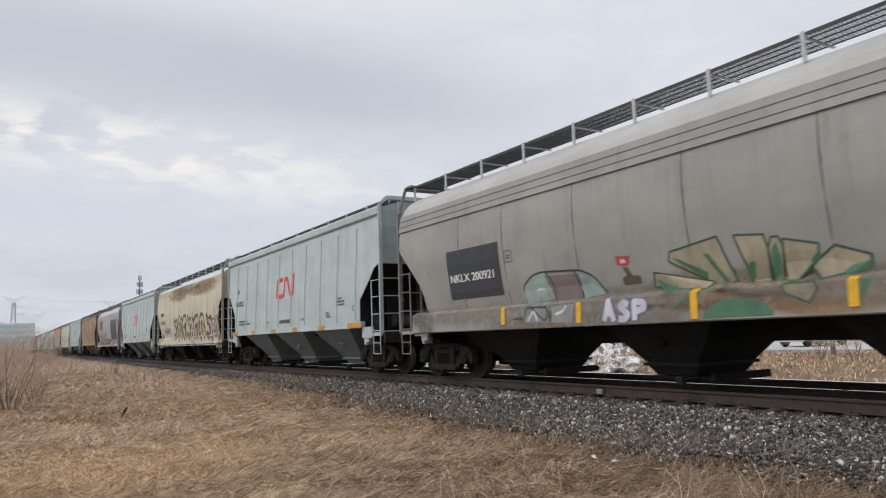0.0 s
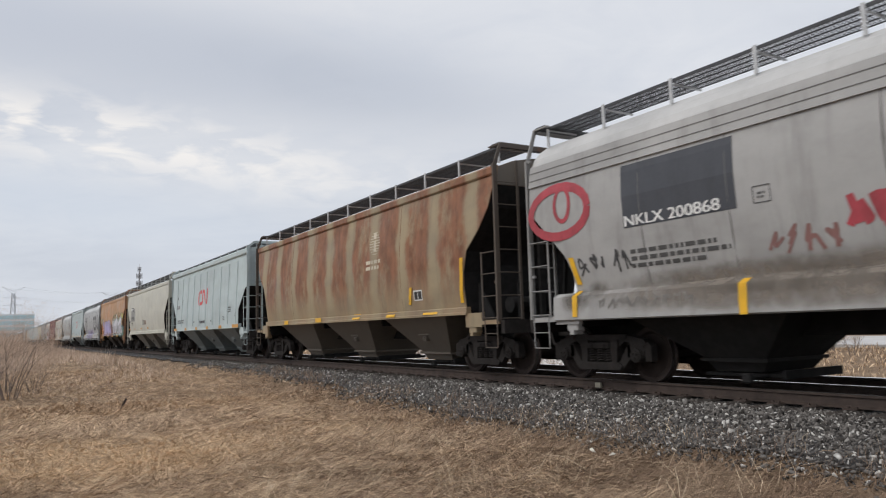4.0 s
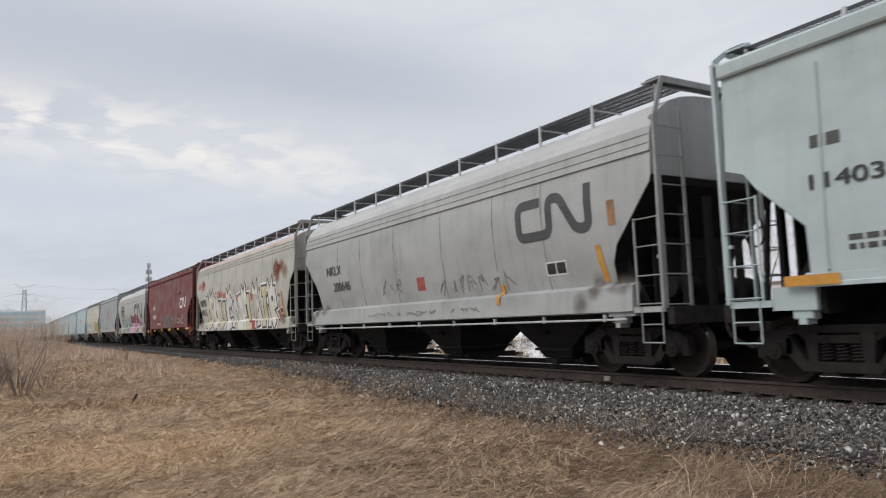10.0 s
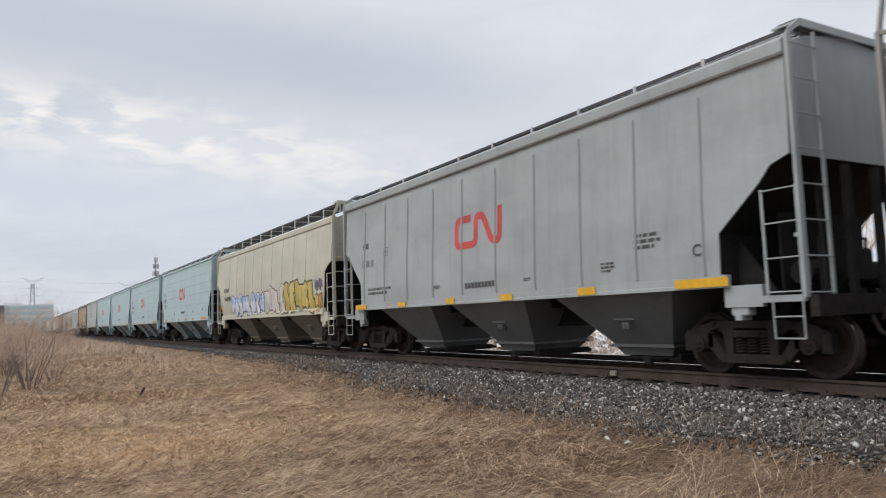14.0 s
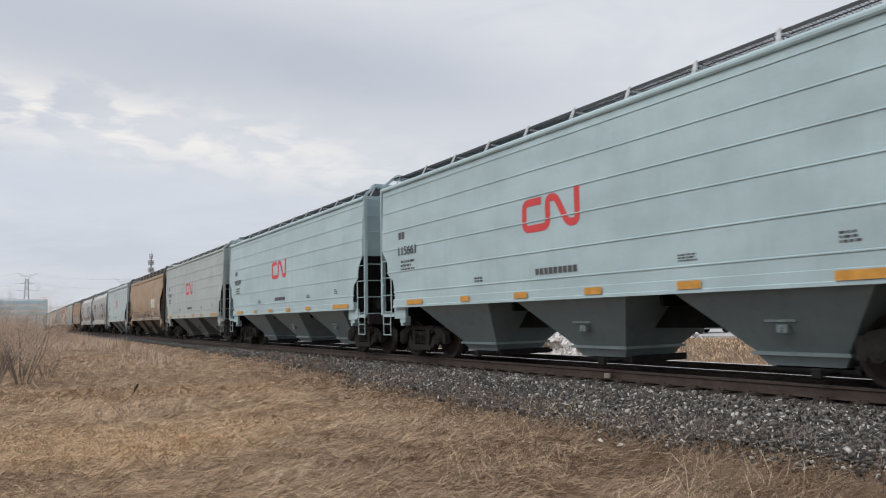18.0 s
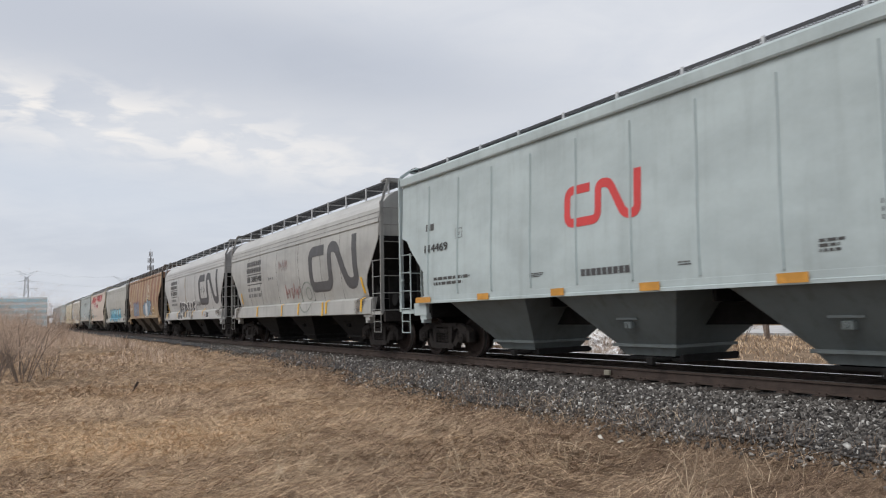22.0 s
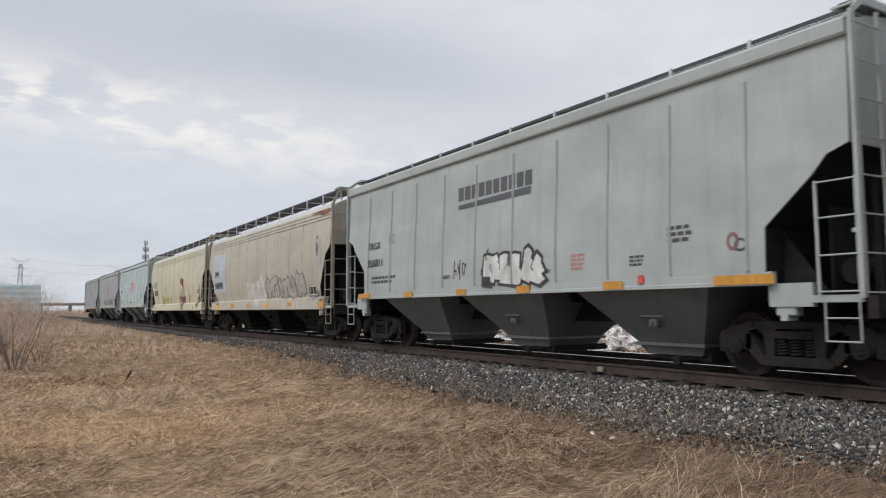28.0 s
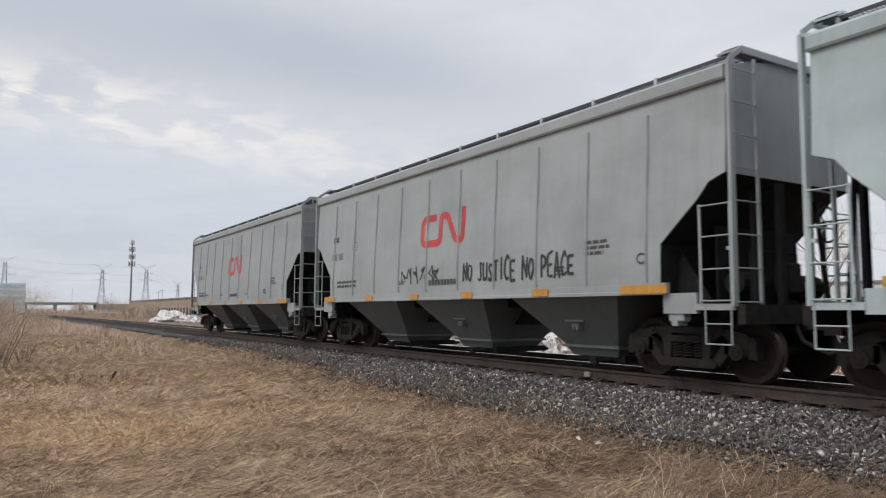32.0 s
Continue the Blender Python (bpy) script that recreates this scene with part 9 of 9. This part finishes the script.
def old_snow():
    m, n, l, b = shader("dirty_old_snow")
    c = n.new("ShaderNodeTexCoord").outputs["Object"]
    f = noise_fac(n, l, c, 2.6, 7, (1, 1, 0.5), 0.72)
    g = noise_fac(n, l, c, 14.0, 5, (1, 1, 0.6), 0.7)
    base = blend(n, l, ramp_of(n, l, f, 0.46, 0.60), (0.86, 0.86, 0.87), (0.36, 0.29, 0.235))
    base = blend(n, l, ramp_of(n, l, g, 0.50, 0.66), base, (0.16, 0.115, 0.09))
    l.new(base, b.inputs["Base Color"])
    b.inputs["Roughness"].default_value = 0.85
    bump(n, l, b, g, 0.8, 0.05)
    return m


SNOW = old_snow()


def heap(x, y, w, h, label, col):
    rng = np.random.default_rng(int(-x))
    bm = bmesh.new()
    bmesh.ops.create_icosphere(bm, subdivisions=4, radius=1.0)
    for v in bm.verts:
        k = 1 + 0.35 * noise.noise(v.co * 2.5 + Vector((x, 0, 0))) + 0.18 * noise.noise(v.co * 7)
        v.co = Vector((v.co.x * w * k, v.co.y * w * 0.7 * k, max(-0.1, v.co.z * h * k)))
    me = mesh_of(bm, "snow_mound")
    me.materials.append(SNOW)
    tagged(new("snow_mound", me), label, "snow").matrix_basis = pose(x, y, -0.5)


for x, y, w, h in ((-110, 22.5, 3.4, 1.5), (-103, 23.5, 2.2, 0.9), (-118, 23.0, 2.0, 0.8), (-39, 31.5, 2.2, 1.3), (-34.5, 31.8, 1.7, 0.9), (-47, 32, 2.6, 1.4), (-56, 32, 2.0, 1.0), (-28.3, 32.2, 1.2, 0.6), (-20.2, 18.9, 1.7, 0.95), (-23.2, 19.3, 1.5, 0.8), (-26.6, 19.4, 1.9, 0.95), (-30.5, 19.7, 1.6, 0.8), (-34.6, 20, 2.0, 0.9), (-40, 20.5, 2.2, 0.9)):
    heap(x, y, w, h, "heap of dirty old snow and rubble", (0.62, 0.61, 0.59))


def overpass():
    b = thing("road_overpass", "low concrete road bridge across the railway", "bridge")
    conc = plain("grey_concrete", (0.30, 0.29, 0.28), 0.9, 0, 0.12, 0.3)
    X = -640
    bm = bmesh.new()
    box(bm, X - 8, X + 8, -90, 74, 5.4, 6.6)
    part("deck", bm, conc, b)
    for s in (-8, 8):
        bm = bmesh.new()
        box(bm, X + s - 0.2, X + s + 0.2, -90, 74, 6.6, 7.5)
        part("parapet", bm, plain("parapet_concrete", (0.40, 0.39, 0.38), 0.9), b)
    for y in (-34, -8, 24, 44, 62):
        bm = bmesh.new()
        box(bm, X - 6, X + 6, y - 0.9, y + 0.9, -0.6, 5.4)
        part("pier", bm, conc, b)
    bm = bmesh.new()
    prism(bm, [(X - 9, -0.6), (X + 9, -0.6), (X + 9, 6.4), (X - 9, 6.4)], 72, 130)
    part("abutment", bm, conc, b)
    for y in (-60, -30, 0, 30, 56):
        p = thing("street_lamp", "tall grey street lamp on the bridge", "street lamp", "street lamps", at=pose(X - 6, y, 6.6))
        bm = bmesh.new()
        rod(bm, (0, 0, 0), (0, 0, 11), 0.16, 6, 0.1)
        part("pole", bm, GALV, p)
        bm = bmesh.new()
        pipe(bm, [(0, 0, 11), (0.6, 0, 11.4), (2.0, 0, 11.5)], 0.08, 5)
        box(bm, 1.8, 2.7, -0.2, 0.2, 11.4, 11.6)
        part("lamp_arm", bm, GALV, p)


overpass()


def mast():
    X, Y = -316, 48.6
    m = thing("antenna_mast", "tall steel pole with clustered antenna panels", "antenna mast", at=pose(X, Y, -0.5))
    bm = bmesh.new()
    rod(bm, (0, 0, 0), (0, 0, 29), 0.45, 10, 0.22)
    part("pole", bm, plain("dull_grey_steel", (0.24, 0.245, 0.255), 0.6, 0.1), m)
    for z, r in ((20.5, 1.2), (23.5, 1.1), (26.5, 1.0), (29.2, 0.6)):
        bm = bmesh.new()
        for k in range(8):
            a = 2 * math.pi * k / 8
            bar(bm, (0, 0, z), (r * math.cos(a), r * math.sin(a), z), 0.1)
        part("bracket", bm, plain("bracket_steel", (0.12, 0.12, 0.13), 0.6), m)
        for k in range(6):
            a = 2 * math.pi * k / 6 + z
            bm = bmesh.new()
            box(bm, r * math.cos(a) - 0.16, r * math.cos(a) + 0.16, r * math.sin(a) - 0.12, r * math.sin(a) + 0.12, z - 1.0, z + 1.0)
            part("antenna_panel", bm, plain("antenna_cover", (0.30, 0.305, 0.315), 0.6), m)
    bm = bmesh.new()
    rod(bm, (0.2, 0, 29), (0.2, 0, 31.5), 0.06, 5)
    part("spike", bm, GALV, m)


mast()
# steel made pale and bluish: distance haze put into the colour
STEEL = plain("haze_paled_lattice_steel", (0.52, 0.545, 0.58), 0.7)


def prism_arm(bm, s, root, reach, z):
    """One arm: two chords that run from the mast to a common tip, in one outline."""
    k = 0.84
    hi, lo = root
    pts = [(0, hi), (s * reach, z), (0, lo), (0, lo + 0.3), (s * reach * k, z - (z - lo) * (1 - k) + 0.1), (s * reach * k, z + (hi - z) * (1 - k) - 0.1), (0, hi - 0.3)]
    L = [bm.verts.new((-0.13, y, q)) for y, q in pts]
    R = [bm.verts.new((0.13, y, q)) for y, q in pts]
    n = len(pts)
    for i in range(n):
        j = (i + 1) % n
        bm.faces.new((L[i], L[j], R[j], R[i]))
    for V in (L, R):
        bm.faces.new((V[0], V[1], V[5], V[6]))
        bm.faces.new((V[1], V[2], V[3], V[4]))
        bm.faces.new((V[1], V[4], V[5]))


def pylon_mesh():
    """Lattice pylon: four legs that narrow, braces, and three pairs of arms."""
    legs, arms = bmesh.new(), []
    H = 45.0
    lv = [0, 9, 17, 24, 30, 35, 40]

    def half(z):
        return lerp_table([(0, 4.0), (24, 1.6), (40, 1.0), (45, 0.8)], z)

    for sx in (-1, 1):
        for sy in (-1, 1):
            for a, b in zip(lv, lv[1:]):
                bar(legs, (sx * half(a), sy * half(a), a), (sx * half(b), sy * half(b), b), 0.30)
    for a, b in zip(lv, lv[1:]):
        for s in (-1, 1):
            for sx in (-1, 1):
                bar(legs, (sx * half(a), s * half(a), a), (-sx * half(b), s * half(b), b), 0.18)
                bar(legs, (s * half(a), sx * half(a), a), (s * half(b), -sx * half(b), b), 0.18)
    for z, L in ((30, 7.5), (36, 6.0)):
        for s in (-1, 1):
            arm = bmesh.new()
            prism_arm(arm, s, (z + 1.4, z - 0.3), L, z)
            arms.append(mesh_of(arm, "arm"))
    for s in (-1, 1):
        arm = bmesh.new()
        prism_arm(arm, s, (41.5, 39.0), 8.2, 45)
        arms.append(mesh_of(arm, "arm"))
    return mesh_of(legs, "lattice"), arms


def pylons():
    L, A = pylon_mesh()
    spots = [(-672, 9.5, 1.0), (-741, 88.7, 1.0), (-717, 123.3, 1.0), (-1090, 231, 1.0), (-700, -24, 1.05)]
    for x, y, s in spots:
        p = thing("pylon", "grey lattice power pylon, hazy with distance", "pylon", "power pylons", at=pose(x, y, -0.5, 0, 0, 8) @ Matrix.Scale(s, 4))
        part("lattice", L, STEEL, p)
        for arm in A:
            part("arm", arm, STEEL, p)
    w = thing("power_lines", "thin power lines between the pylons", "power line")
    for a, b in zip(sorted(spots, key=lambda q: q[1]), sorted(spots, key=lambda q: q[1])[1:]):
        for h, k in ((44, -6.5), (44, 6.5), (36, -6), (36, 6), (30, 7.5)):
            bm = bmesh.new()
            pts = []
            for i in range(9):
                t = i / 8
                pts.append((a[0] * (1 - t) + b[0] * t, a[1] * (1 - t) + b[1] * t + k, h - 5 * 4 * t * (1 - t) * 0.5))
            rings = [[bm.verts.new((x, y + 0.04 * math.cos(q), z + 0.04 * math.sin(q))) for q in (0.5, 2.6, 4.7)] for x, y, z in pts]
            for r, q in zip(rings, rings[1:]):
                for m in range(3):
                    bm.faces.new((r[m], r[(m + 1) % 3], q[(m + 1) % 3], q[m]))
            part("wire", bm, STEEL, w)
    for x, y, h in ((-300, 12.4, 8.5), (-260, 50, 9), (-330, 62, 10), (-420, 55, 11), (-250, 60, 8)):
        p = thing("utility_pole", "slim grey utility pole far beyond the track", "utility pole", "utility poles", at=pose(x, y, -0.5))
        bm = bmesh.new()
        rod(bm, (0, 0, 0), (0, 0, h), 0.16, 6, 0.1)
        part("pole", bm, STEEL, p)
        bm = bmesh.new()
        bar(bm, (0, -1.1, h - 0.6), (0, 1.1, h - 0.6), 0.12)
        part("crossarm", bm, STEEL, p)


pylons()


def office_block():
    X = -420
    b = thing("office_block", "teal glass office block with pale floor bands", "office building")
    # glass and bands are lightened, with distance haze put into their colours
    glass = plain("teal_curtain_glass", (0.50, 0.76, 0.85), 0.15, 0.0, 0.12, 0.2)
    band = plain("pale_spandrel", (0.82, 0.87, 0.90), 0.6, 0, 0.08, 0.2)
    bm = bmesh.new()
    box(bm, X - 25, X, -46, 15.4, -0.5, 14.6)
    part("core", bm, band, b)
    for k in range(5):
        z = 0.6 + k * 2.9
        for y in np.arange(-45.6, 15.0, 3.05):
            bm = bmesh.new()
            box(bm, X + 0.02, X + 0.14, float(y) + 0.08, float(y) + 2.97, z, z + 1.7)
            part("pane", bm, glass, b)
    for y0, y1, h in ((-46, 2.0, 15.6),):
        bm = bmesh.new()
        box(bm, X - 22, X - 4, y0, y1, 14.6, h)
        part("roof_plant", bm, band, b)
    bm = bmesh.new()
    box(bm, X + 0.16, X + 2.0, -20, -6, -0.5, 14.2)
    part("stair_tower", bm, plain("dark_cladding", (0.10, 0.12, 0.15), 0.5), b)


office_block()


# ---------------------------------------------------------------- movement
def train_at(t):
    return lerp_table(TRAIN_ROWS, t)


def motions():
    for car, c in zip(CARS, CAR_PLACES):
        walk(car, [(t, pose(s + c, TRACK_Y, 0)) for t, s in TRAIN_ROWS])
    # wheels roll while they pass near the camera
    place = {car: c for car, c in zip(CARS, CAR_PLACES)}
    for w, car, x, k in WHEELSETS:
        rows, turn = [], 0.0
        for f in range(0, 961):
            t = f / 30
            X = train_at(t) + place[car] + x
            if -27 < X < 2:
                if not rows and f > 0:
                    rows.append((0.0, pose(k, 0, 0.457)))
                turn += math.degrees((train_at(t) - train_at(t - 1 / 30)) / 0.457) if f else 0.0
                rows.append((t, pose(k, 0, 0.457, 0, turn, 0)))
        rows = rows or [(0.0, pose(k, 0, 0.457))]
        if rows[-1][0] < 32.0:
            rows.append((32.0, rows[-1][1]))
        walk(w, rows)


motions()
